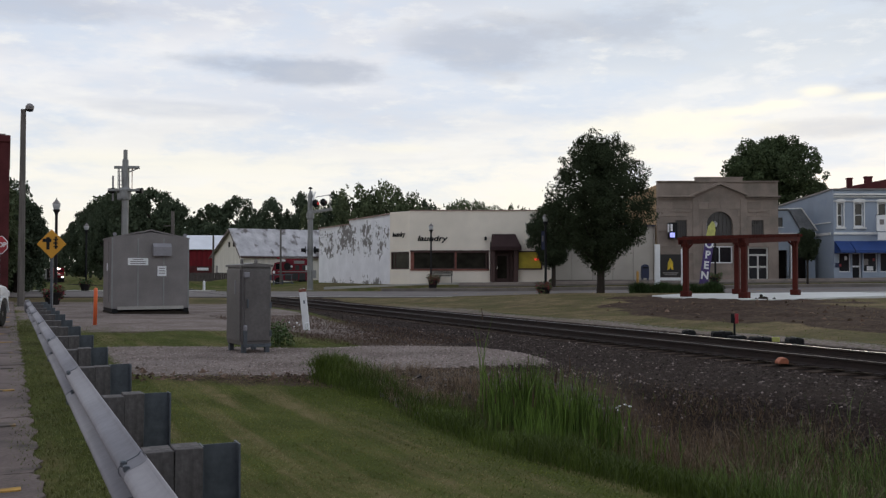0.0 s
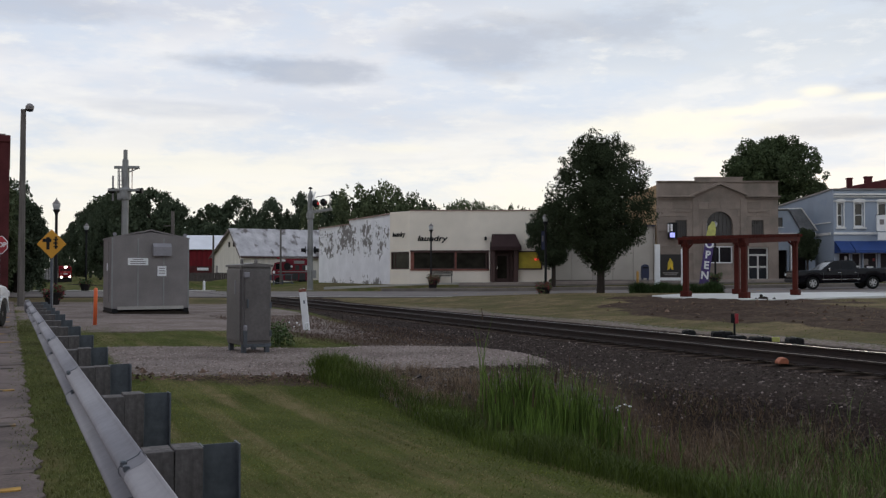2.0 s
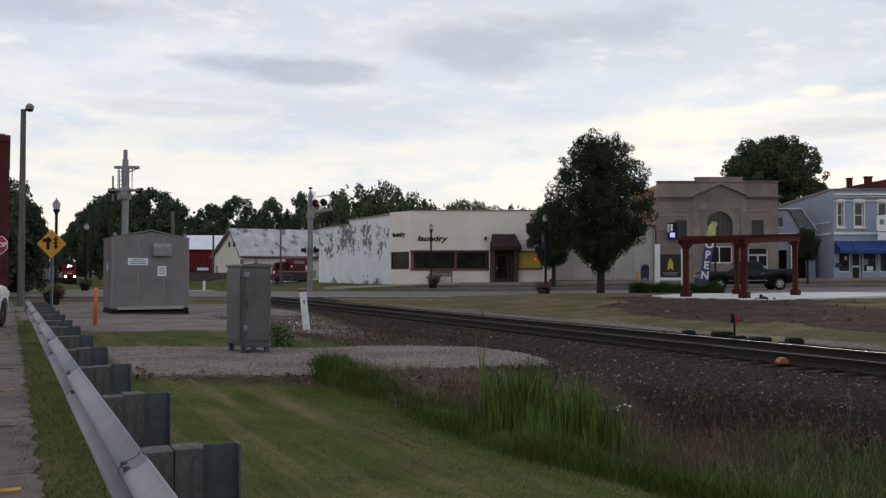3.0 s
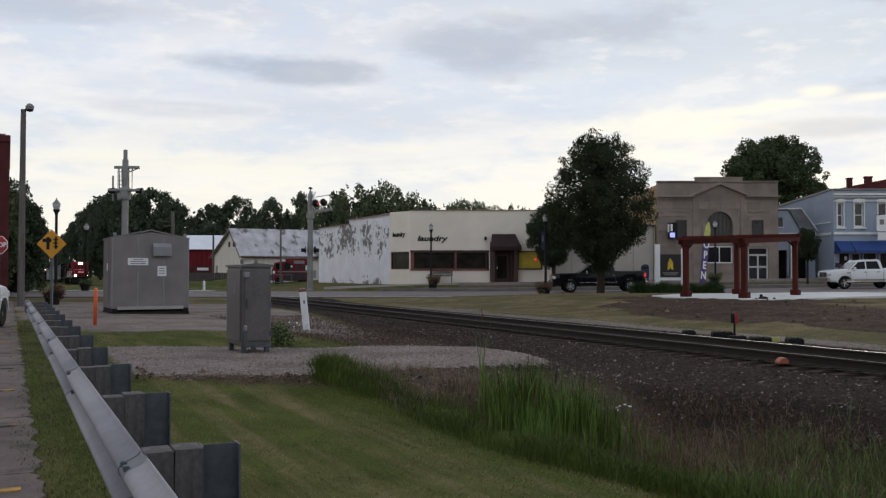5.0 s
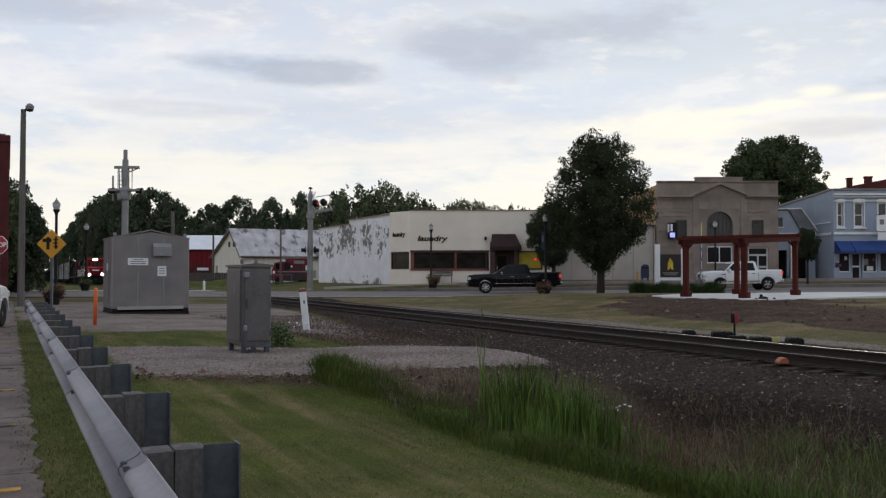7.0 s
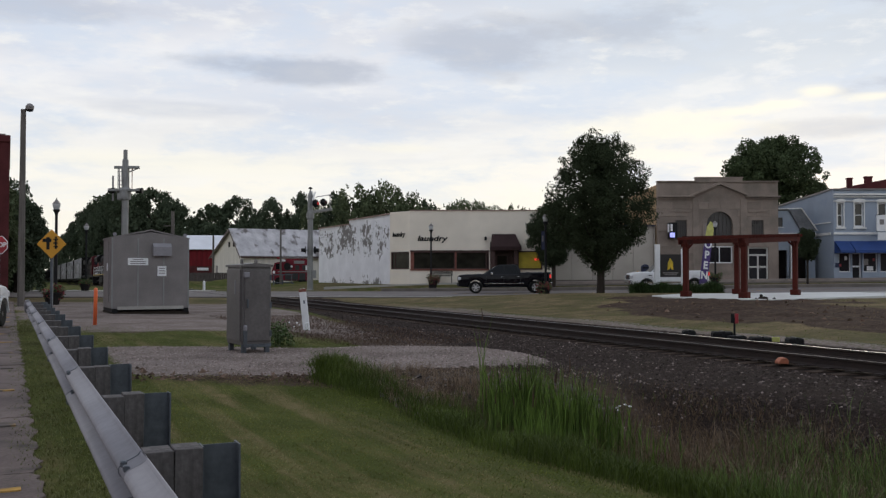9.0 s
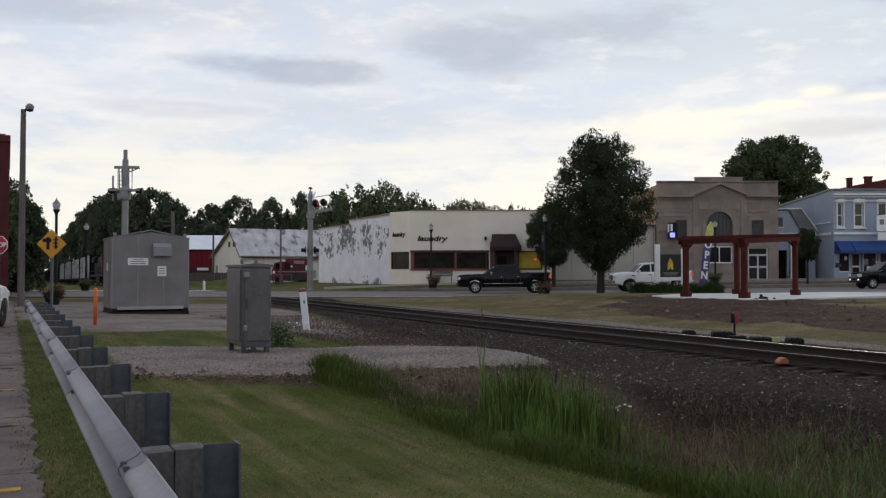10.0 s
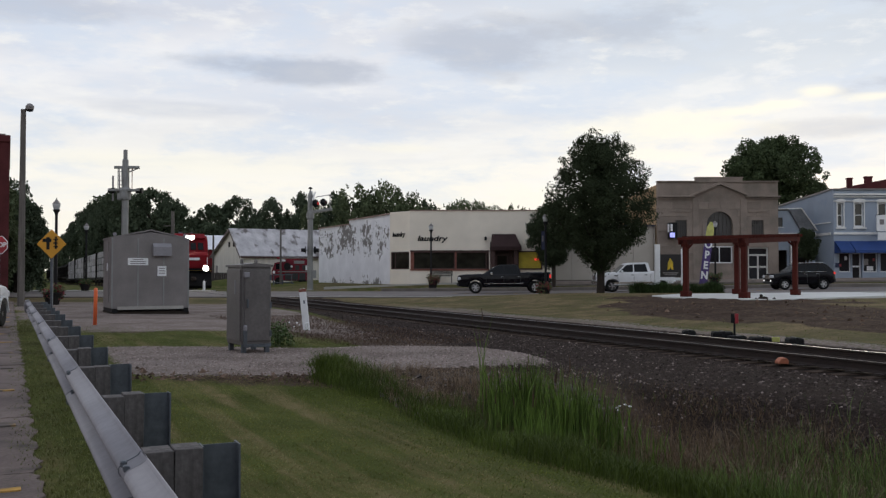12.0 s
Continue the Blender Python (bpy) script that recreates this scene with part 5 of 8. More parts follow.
    for x, y, z in ((0.45, -0.35, 6.75), (1.05, -0.25, 6.85), (-0.34, -0.3, 3.15), (0.42, -0.3, 3.15)):
        flasher(m, x, y, z, x == 0.45, 48 if z > 5 else 80 if x > 0 else -76)
    part("flasher_bar", box((0.05, -0.28, 3.15), (0.8, 0.08, 0.08)), "pole_grey", m)
    part("bell", moved(lathe([(0.0, 0), (0.16, 0.02), (0.16, 0.08), (0.05, 0.16)], 12), pose(0, 0, 7.9)), "black_metal", m)
    part("handrail", rod((0.4, 0.2, 7.3), (1.6, 0.2, 7.5), 0.03), "galv", m)
    part("handrail_post", rod((1.5, 0.2, 6.4), (1.5, 0.2, 7.5), 0.03), "galv", m)
    part("junction_box", box((0.32, -0.1, 1.3), (0.3, 0.4, 0.6), bevel=0.02), "pole_grey", m)


make_masts()


# ---------------------------------------------------------------- street lamps and pots
def make_street_lamp(m, banner=False, label="black cast street lamp with a frosted acorn globe"):
    s = thing("street_lamp", m, label, "street lamp", "lamps along the street")
    part("pole", lathe([(0.17, 0), (0.17, 0.35), (0.12, 0.5), (0.075, 0.9), (0.06, 4.15), (0.085, 4.2), (0.085, 4.3), (0.05, 4.34)], 12), "black_metal", s, smooth=False)
    g = part("globe", moved(lathe([(0.09, 0), (0.12, 0.04), (0.175, 0.24), (0.165, 0.32), (0.10, 0.38), (0.02, 0.40)], 14), pose(0, 0, 4.34)), "lamp_white", s, "frosted white globe", smooth=True)
    part("globe_cap", moved(lathe([(0.185, 0), (0.16, 0.04), (0.07, 0.16), (0.025, 0.19), (0.02, 0.28), (0.0, 0.29)], 12), pose(0, 0, 4.64)), "house_grey", g)
    part("globe_holder", moved(lathe([(0.07, -0.06), (0.15, 0.0), (0.15, 0.07), (0.11, 0.1)], 12), pose(0, 0, 4.30)), "black_metal", s)
    if banner:
        part("banner", box((-0.14, 0, 3.3), (0.2, 0.02, 1.05)), "navy", s, "narrow dark blue banner")
        part("banner_bar", box((-0.16, -0.012, 3.4), (0.06, 0.01, 0.34)), "house_grey", s)
        for z in (2.76, 3.84):
            part("banner_arm", rod((0, 0, z), (-0.32, 0, z), 0.014), "black_metal", s)
    return s


def cloud_leaves(rg, n, size, blobs, flat=0.0):
    """Small leaf faces scattered in round clumps (centre, radius): vertices and faces."""
    c = np.array([b[0] for b in blobs], float)
    r = np.array([b[1] for b in blobs], float)
    p = r ** 2
    pick = rg.choice(len(blobs), n, p=p / p.sum())
    d = rg.normal(size=(n, 3))
    d /= np.linalg.norm(d, axis=1)[:, None]
    q = c[pick] + d * (r[pick] * (rg.uniform(0.3, 1.0, n) ** 0.6 * np.where(rg.random(n) < 0.14, rg.uniform(1.0, 1.4, n), 1.0)))[:, None] * np.array([1, 1, 1 - flat])
    u = rg.normal(size=(n, 3))
    u /= np.linalg.norm(u, axis=1)[:, None]
    w = np.cross(u, rg.normal(size=(n, 3)))
    w /= np.linalg.norm(w, axis=1)[:, None]
    s = size * rg.uniform(0.6, 1.4, n)[:, None]
    v = np.stack([q - u * s, q + w * s * 0.55, q + u * s, q - w * s * 0.55], 1).reshape(-1, 3)
    f = np.arange(n * 4).reshape(-1, 4)
    return v, f


def leaf_mesh(name, v, f, material):
    me = bpy.data.meshes.new(name)
    me.from_pydata(v.tolist(), [], f.tolist())
    me.materials.append(M[material])
    return me


def make_pot(m, seed, r=0.32, blooms=520):
    s = thing("flower_pot", m, "dark round pot full of red flowers and leaves", "flower pot", "pots under the lamps")
    part("pot", lathe([(r * 0.65, 0), (r, 0.50), (r * 1.06, 0.52), (r * 1.06, 0.6), (r * 0.9, 0.6), (r * 0.85, 0.53)], 14), "pot", s)
    part("soil", lathe([(r * 0.86, 0.48), (r * 0.86, 0.54), (0.01, 0.55)], 12), "soil", s)
    rg = np.random.default_rng(seed)
    blobs = [((rg.uniform(-.36, .36), rg.uniform(-.36, .36), 0.52 + rg.uniform(-0.12, .34)), 0.24) for _ in range(16)]
    for nm, k, n, mt in (("leaves", 0, 700, "leaf_b"), ("flowers", 1, blooms, "flower_red")):
        v, f = cloud_leaves(rg, n, 0.05, blobs)
        ob = tagged(new(nm, leaf_mesh(nm, v, f, mt)), kind="stuff")
        ob.parent = s
    return s


LAMPS = ((5.9, 52.6, True), (-0.9, 68.9, False), (-18.9, 44.7, False), (-26.9, 69.0, False), (20.5, 68.9, False))
for k, (x, y, ban) in enumerate(LAMPS):
    z = float(ground_z(x, y)) if y < 60 else (0.31 + float(rise(x)) if x > -4.6 else 0.04)
    lamp = make_street_lamp(pose(x, y, z + (0 if y > 60 else -0.02)), ban)
    if x < -10:
        lamp.scale = (1.06, 1.06, 1.06)
for k, (x, y) in enumerate(((5.75, 52.2), (-0.75, 68.55), (-18.75, 44.0), (-26.8, 68.6), (20.3, 68.5))):
    z = float(ground_z(x, y)) if y < 60 else (0.31 + float(rise(x)) if x > -4.6 else 0.04)
    make_pot(pose(x, y, z - 0.01), 20 + k, 0.42 if k == 2 else 0.36, 90 if k > 2 else 520)


# ---------------------------------------------------------------- trees
def make_tree(name, m, height, crown, leaf, n, size, seed, label, trunk_r=0.16, fork=0.2, group=""):
    """crown: clump centres and radii in the tree's own space."""
    t = thing(name, m, label, "tree", group)
    rg = np.random.default_rng(seed)
    bm = bmesh.new()
    top = height * 0.82
    pts = [Vector((0, 0, -0.1)), Vector((0.02, 0.01, height * fork)), Vector((0.06, -0.04, height * 0.5)), Vector((0, 0, top))]
    rad = [trunk_r * 1.25, trunk_r, trunk_r * 0.6, 0.02]
    for a, b, r0, r1 in zip(pts, pts[1:], rad, rad[1:]):
        add_rod(bm, a, b, r0, r1, 9)
    for c, r in crown[:: max(1, len(crown) // 26)]:
        z0 = min(max(height * fork * 0.9, c[2] - math.hypot(c[0], c[1]) * 1.1), top * 0.9)
        add_rod(bm, (0, 0, z0), c, trunk_r * 0.35, 0.012, 6)
    part("trunk", bm, "bark", t, "brown-grey trunk and limbs")
    v, f = cloud_leaves(rg, n, size, crown)
    ob = new("crown", leaf_mesh("crown", v, f, leaf))
    ob.parent = t
    return t


def crown_from(profile, seed, count, rmin, rmax, sx=1.0, fill=0.55):
    """Clumps inside a turned outline of (height, radius)."""
    rg = np.random.default_rng(seed)
    zs, rs = zip(*profile)
    out = []
    while len(out) < count:
        z = rg.uniform(zs[0], zs[-1])
        R = np.interp(z, zs, rs)
        if rg.random() * max(rs) > R + 0.1:
            continue
        a = rg.uniform(0, math.tau)
        r = R * rg.uniform(fill, 1.0) ** 0.7 * rg.choice([1, 1, 1, 0.55])
        k = rg.uniform(rmin, rmax)
        if rg.random() < 0.12:
            r, k = R * rg.uniform(0.86, 0.99), rmin * rg.uniform(0.7, 1.1)
        else:
            r = max(0, r - k * 0.55)
        out.append(((r * math.cos(a) * sx, r * math.sin(a), z), k))
    return out


# the dense pear tree on the verge and the smaller one by the shops
pear = crown_from([(1.5, 0.4), (2.1, 1.1), (3.2, 2.3), (4.4, 3.15), (5.7, 3.05), (7.1, 2.55), (8.0, 2.0), (8.6, 1.6), (9.0, 1.15)], 5, 400, 0.22, 0.55, 1.03)
pear += crown_from([(2.0, 0.5), (3.4, 1.6), (5.0, 2.2), (7.0, 1.8), (8.5, 1.1)], 55, 90, 0.4, 0.7, 1.0, 0.0)
make_tree("pear_tree", pose(8.95, 52.0, 0.2), 9.3, pear, "leaf", 120000, 0.052, 1, "dense dark green pear tree on the grass verge", 0.2, 0.16)
small = crown_from([(1.9, 0.6), (2.6, 1.6), (3.6, 2.2), (4.6, 2.1), (5.6, 1.5), (6.5, 0.5)], 6, 130, 0.25, 0.6, 1.0)
make_tree("street_tree", pose(8.35, 69.2, 0.3), 6.6, small, "leaf", 42000, 0.06, 2, "smaller dark green tree on the pavement by the laundry", 0.14, 0.3)
ball = crown_from([(1.95, 0.55), (2.3, 0.85), (3.0, 0.92), (3.6, 0.85), (3.95, 0.5)], 7, 90, 0.2, 0.36, 1.0, 0.2)
make_tree("round_tree", pose(27.55, 69.2, 0.62), 3.9, ball, "leaf", 14000, 0.065, 3, "small round clipped tree on the pavement", 0.07, 0.4)
big = crown_from([(6, 2.6), (8.5, 5.2), (11, 6.1), (13.6, 6.1), (15.5, 5.0), (16.9, 2.8)], 8, 300, 0.4, 1.1, 0.98)
big += crown_from([(10.5, 3.6), (13.5, 4.6), (15.8, 4.0), (16.8, 2.6)], 82, 80, 0.5, 1.1, 0.98, 0.0)
make_tree("maple_tree", pose(38.3, 106.0, -0.25), 16.8, big, "leaf_m", 70000, 0.14, 4, "broad dark maple tree behind the bank", 0.45, 0.35)
low = crown_from([(10.2, 0.4), (11.2, 1.5), (11.9, 0.6)], 18, 14, 0.35, 0.7, 1.3)
make_tree("side_tree", pose(43.7, 106.0, 0), 12.0, low, "leaf_m", 2200, 0.18, 14, "leaning tree top behind the blue shop", 0.25, 0.5)

# the tree belt behind the town: three shapes, many stands
SHAPES = []
for k, (prof, n, lf) in enumerate((([(0.4, 3.6), (3, 5.2), (6, 5.6), (9, 5.0), (11.5, 3.6), (13, 1.6)], 14000, "leaf_far"),
                                   ([(0.6, 3.0), (3, 4.0), (6.5, 4.2), (10, 3.8), (12, 2.6), (13, 1.3)], 12500, "leaf_far"),
                                   ([(0.8, 2.6), (4, 4.4), (7, 4.6), (10, 4.2), (12, 3.0), (13, 1.5)], 8000, "leaf_c"))):
    cr = crown_from(prof, 30 + k, 170, 0.3, 1.15)
    SHAPES.append(make_tree("belt_tree", pose(0, -150 - 30 * k, 0), 13.0, cr, lf, n, 0.225, 40 + k, "dark full-leaved tree in the belt behind the town", 0.3, 0.12, "trees behind the town"))


def stand(shape, x, y, h, turn, wide=1.0):
    src = SHAPES[shape]
    k = h / 13.0
    src.scale = (k * wide, k * wide, k)
    return copy_thing(src, pose(x, y, -0.1, 0, 0, turn))


# (shape, bearing as x/y, distance, height, width)
BELT = ((0, -0.478, 66, 8.2, 0.8), (1, -0.466, 64, 7.4, 0.9), (2, -0.500, 60, 7.8, 0.9), (0, -0.458, 72, 6.2, 0.8),
        (1, -0.411, 430, 21, 0.9), (0, -0.397, 345, 21.0, 0.8), (0, -0.385, 296, 22.0, 0.85), (1, -0.425, 540, 20, 0.9), (1, -0.372, 290, 26, 0.85),
        (0, -0.358, 235, 22.0, 0.75), (1, -0.338, 192, 19.0, 0.8), (0, -0.318, 148, 14.6, 0.9), (1, -0.300, 146, 14.2, 0.8), (0, -0.368, 262, 23, 0.8),
        (1, -0.270, 140, 11.0, 0.7), (0, -0.252, 138, 11.4, 1.0), (0, -0.225, 138, 12.6, 0.75), (1, -0.205, 140, 11.6, 0.7), (0, -0.188, 136, 12.2, 0.6),
        (1, -0.172, 138, 11.2, 0.7), (0, -0.155, 136, 13.0, 0.55), (2, -0.140, 132, 12.0, 0.6), (1, -0.115, 126, 13.0, 0.65), (2, -0.098, 122, 13.3, 0.7),
        (2, -0.062, 122, 13.7, 0.7), (1, -0.080, 126, 13.0, 0.65), (2, -0.045, 124, 12.4, 0.6), (1, -0.018, 126, 11.9, 0.6), (2, 0.004, 126, 11.0, 0.6), (2, 0.022, 126, 11.6, 0.65),
        (2, 0.045, 126, 11.2, 0.5), (2, 0.078, 128, 10.9, 0.55), (2, -0.033, 124, 12.3, 0.6), (2, 0.013, 127, 11.4, 0.6), (2, 0.033, 127, 11.5, 0.6), (2, 0.060, 127, 10.8, 0.6), (2, 0.092, 128, 10.5, 0.5), (1, -0.452, 196, 15.0, 0.85), (0, -0.455, 232, 17.0, 0.8), (1, -0.459, 270, 18.0, 0.8), (0, -0.462, 312, 19.0, 0.8), (1, -0.374, 205, 17.0, 0.6), (0, -0.285, 180, 9.5, 1.2), (0, -0.235, 185, 9, 1.2), (0, -0.33, 200, 9, 1.3))
for k, (shape, bx, d, h, wide) in enumerate(BELT):
    stand(shape, bx * d, d, h, 67 * k, wide)
for t in SHAPES:
    for o in (*t.children_recursive, t):
        bpy.data.objects.remove(o)


# ---------------------------------------------------------------- pergola and its slab
def make_pergola():
    P = [Vector((10.9, 41.1, 0)), Vector((12.83, 39.0, 0)), Vector((17.0, 44.2, 0)), Vector((14.86, 46.3, 0))]
    cx, cy = 13.93, 42.65
    zs = 0.40
    # in front an uneven rounded edge, to the right a path to the street
    pts = [(9.9, 43.4), (10.3, 40.8), (12.3, 37.9), (13.4, 37.5), (16.2, 39.6), (21.0, 43.4), (27.0, 46.2), (36.0, 49.5), (36.0, 53.0), (22.0, 51.0), (16.0, 48.4), (12.0, 46.6)]
    solid("terrace", prism(pts, "z", -0.2, zs, 0.02), "slab", "pale new concrete terrace slab with a path", "terrace", "structure")
    g = thing("pergola", pose(0, 0, zs), "red-brown stained timber pergola on four posts", "pergola")
    d1, d2 = (P[2] - P[1]).normalized(), (P[0] - P[1]).normalized()
    r1 = math.degrees(math.atan2(d1.y, d1.x))
    r2 = math.degrees(math.atan2(d2.y, d2.x))
    lift = lambda p: 0.040 * (p - P[1]).dot(d1)      # the roof climbs a little along its length
    for p in P:
        up = lift(p)
        q = part("post", box((p.x, p.y, 1.2 + up / 2), (0.22, 0.22, 2.4 + up), r1, 0.012), "wood_red", g)
        part("post_foot", box((p.x, p.y, 0.13), (0.40, 0.40, 0.26), r1, 0.02), "wood_red", q)
        part("post_cap", box((p.x, p.y, 2.29 + up), (0.32, 0.32, 0.14), r1, 0.015), "wood_red", q)
        for sgn in (1, -1):
            for d, r in ((d1, r1), (d2, r2)):
                c = p + d * 0.26 * sgn
                inside = (c - Vector((cx, cy, 0))).length < (p - Vector((cx, cy, 0))).length
                if inside:
                    part("knee_brace", rod((p.x + d.x * sgn * 0.08, p.y + d.y * sgn * 0.08, 2.08 + up), (p.x + d.x * sgn * 0.36, p.y + d.y * sgn * 0.36, 2.36 + up), 0.045, seg=6), "wood_red", q)
    for a, b, off in ((P[1], P[2], 1), (P[0], P[3], 1)):
        c = (a + b) / 2
        for o in (-0.13, 0.13):
            n = d2 * o
            part("beam", box((c.x + n.x, c.y + n.y, 2.44 + lift(c)), ((b - a).length + 0.62, 0.06, 0.22), r1, 0.008, ry=-2.29), "wood_red", g)
    k = 0
    L1 = (P[2] - P[1]).length
    while k * 0.42 < L1 + 0.5:
        c = (P[0] + P[1]) / 2 + d1 * (-0.25 + 0.42 * k)
        part("rafter", box((c.x, c.y, 2.60 + lift(c)), ((P[0] - P[1]).length + 0.6, 0.05, 0.12), r2, 0.006), "wood_red", g)
        k += 1
    for k in range(7):
        c = (P[1] + P[2]) / 2 + d2 * (-0.1 + 0.5 * k)
        part("slat", box((c.x, c.y, 2.675 + lift(c)), (L1 + 0.5, 0.05, 0.04), r1, ry=-2.29), "wood_red", g)


make_pergola()
rg = random.Random(12)
bm = bmesh.new()
for k in range(22):
    u = rg.uniform(0, 1)
    bmesh.ops.create_icosphere(bm, subdivisions=1, radius=rg.uniform(0.04, 0.09), matrix=pose(rg.gauss(0, 0.12), rg.gauss(0, 0.09), 0.14 * u * u, rg.uniform(0, 90), rg.uniform(0, 90)))
solid("soil_heap", bm, "soil", "small heap of dark soil on the terrace edge", "soil heap", m=pose(13.22, 37.8, 0.40))


M["board_dark"] = mat("dark_sign_board", (0.014, 0.011, 0.010), 0.5, var=0.2)


# ---------------------------------------------------------------- community sign, shrubs, feather flag, bench, boxes
def make_sign():
    s = thing("notice_sign", pose(13.42, 51.0, 0.2), "white-framed dark sign board with a gold emblem", "sign")
    X0, X1 = -1.49, -0.06
    for x in (X0, X1):
        part("post", box((x, 0, 1.42 if x == X0 else 1.3), (0.30, 0.14, 2.85) if x == X0 else (0.2, 0.14, 2.6), bevel=0.01), "sign_white", s)
    part("rail", box(((X0 + X1) / 2, 0, 0.92), (X1 - X0 - 0.1, 0.1, 0.16)), "sign_white", s)
    b = part("board", box(((X0 + X1) / 2 + 0.02, 0, 1.66), (X1 - X0 - 0.28, 0.1, 1.26)), "board_dark", s, "nearly black board")
    part("emblem", prism([(p + 0.0, q + 0.72) for p, q in ((-0.93, 0.72), (-0.84, 0.72), (-0.77, 0.86), (-0.70, 0.72), (-0.61, 0.72), (-0.63, 1.12), (-0.77, 1.36), (-0.91, 1.12))], "y", -0.075, -0.05), "gold", b, "gold arrow-shaped emblem")
    part("text_bar", box(((X0 + X1) / 2 + 0.02, -0.057, 1.26), (0.85, 0.012, 0.07)), "house_grey", b, "unreadable line of pale letters")
    part("text_bar", box(((X0 + X1) / 2 + 0.02, -0.057, 1.16), (0.7, 0.012, 0.05)), "house_grey", b, "unreadable line of pale letters")


make_sign()


def make_shrub(x0, x1, y, z, h, n, seed, label, leaf="leaf_b", size=0.06):
    rg = np.random.default_rng(seed)
    blobs = [((rg.uniform(x0, x1), y + rg.uniform(-0.35, 0.35), z + rg.uniform(0.1, h * 0.75)), h * rg.uniform(0.28, 0.45)) for _ in range(int((x1 - x0) * 9))]
    v, f = cloud_leaves(rg, n, size, blobs)
    t = thing("shrub", pose(0, 0, 0), label, "shrub")
    ob = new("foliage", leaf_mesh("foliage", v, f, leaf))
    ob.parent = t
    for c, r in blobs[::3]:
        part("stem", rod((c[0], c[1], z - 0.1), c, 0.02, 0.008, 5), "bark", t)


BEDS = ((10.4, 13.2, 50.6, 0.95, 6000, 61, "bed of dark strap-leaved plants before the sign"), (13.7, 15.3, 50.4, 0.95, 3600, 62, "bed of dark strap-leaved plants beside the sign"))
make_shrub(8.6 - 0.4, 8.9, 71.3, 0.7, 0.3, 400, 63, "low plant at the pavement edge", "leaf_b")

flag = thing("feather_flag", pose(14.72, 52.4, 0.22), "purple feather flag with yellow top reading open", "flag")
part("flag_pole", rod((0, 0.02, 0), (0.42, 0.02, 4.1), 0.018), "galv", flag)
cloth = part("cloth", prism([(-0.08, 0.60), (0.46, 0.68), (0.66, 2.0), (0.86, 3.25), (0.30, 3.10)], "y", 0.0, 0.012), "purple", flag, "purple cloth")
part("cloth_top", prism([(0.305, 3.12), (0.86, 3.27), (0.92, 3.7), (0.86, 4.12), (0.72, 4.2), (0.48, 3.9)], "y", 0.0, 0.012), "lime", flag, "yellow-green cloth top")
for ch, x, z in (("O", 0.54, 2.86), ("P", 0.44, 2.26), ("E", 0.35, 1.66), ("N", 0.26, 1.08)):
    part("letter", moved(lettering(ch, 0.60, 0.004, 0.0, 0.022), pose(x, -0.012, z, 90, 0, 0) @ pose(0, 0, 0, 0, 0, -5)), "sign_white", cloth, "white letter of the word open")
part("flag_base", box((0, 0.02, 0.03), (0.5, 0.5, 0.05), bevel=0.01), "black_metal", flag)


def make_bench():
    b = thing("bench", pose(-0.05, 71.0, 0.70), "dark slatted metal bench beside the laundry wall", "bench")
    for k in range(4):
        part("seat_slat", box((0, -0.2 + k * 0.13, 0.44), (1.6, 0.1, 0.03)), "black_metal", b)
    for k in range(4):
        part("back_slat", box((0, 0.28 + k * 0.03, 0.55 + k * 0.11), (1.6, 0.03, 0.08)), "black_metal", b)
    for x in (-0.72, 0.72):
        part("leg_frame", box((x, 0.0, 0.22), (0.06, 0.55, 0.44)), "black_metal", b)
        part("arm_rest", box((x, 0.0, 0.62), (0.06, 0.5, 0.05)), "black_metal", b)


make_bench()
mb = thing("mailbox", pose(15.62, 70.8, 0.70 + float(rise(15.6))), "dark blue street mailbox on the pavement", "mailbox")
part("body", prism([(-0.27, 0.2), (0.27, 0.2), (0.27, 1.05), (0.2, 1.2), (0.0, 1.28), (-0.2, 1.2), (-0.27, 1.05)], "y", -0.25, 0.25, 0.01), "navy", mb)
for x in (-0.2, 0.2):
    for y in (-0.18, 0.18):
        part("leg", box((x, y, 0.1), (0.06, 0.06, 0.22)), "navy", mb)
part("chute", box((0, -0.26, 1.0), (0.4, 0.04, 0.12)), "black_metal", mb)
M["ochre"] = mat("ochre_plastic", (0.42, 0.23, 0.05), 0.6)
solid("bollard", lathe([(0.09, 0), (0.09, 1.05), (0.06, 1.12), (0.01, 1.14)], 12), "ochre", "yellow bollard on the pavement", "bollard", m=pose(14.66, 69.0, 0.31 + float(rise(14.66))))
solid("bollard", lathe([(0.10, 0), (0.10, 0.75), (0.07, 0.85), (0.01, 0.87)], 12), "sign_white", "white bollard beside the level crossing", "bollard", m=pose(-18.05, 69.2, 0.0))


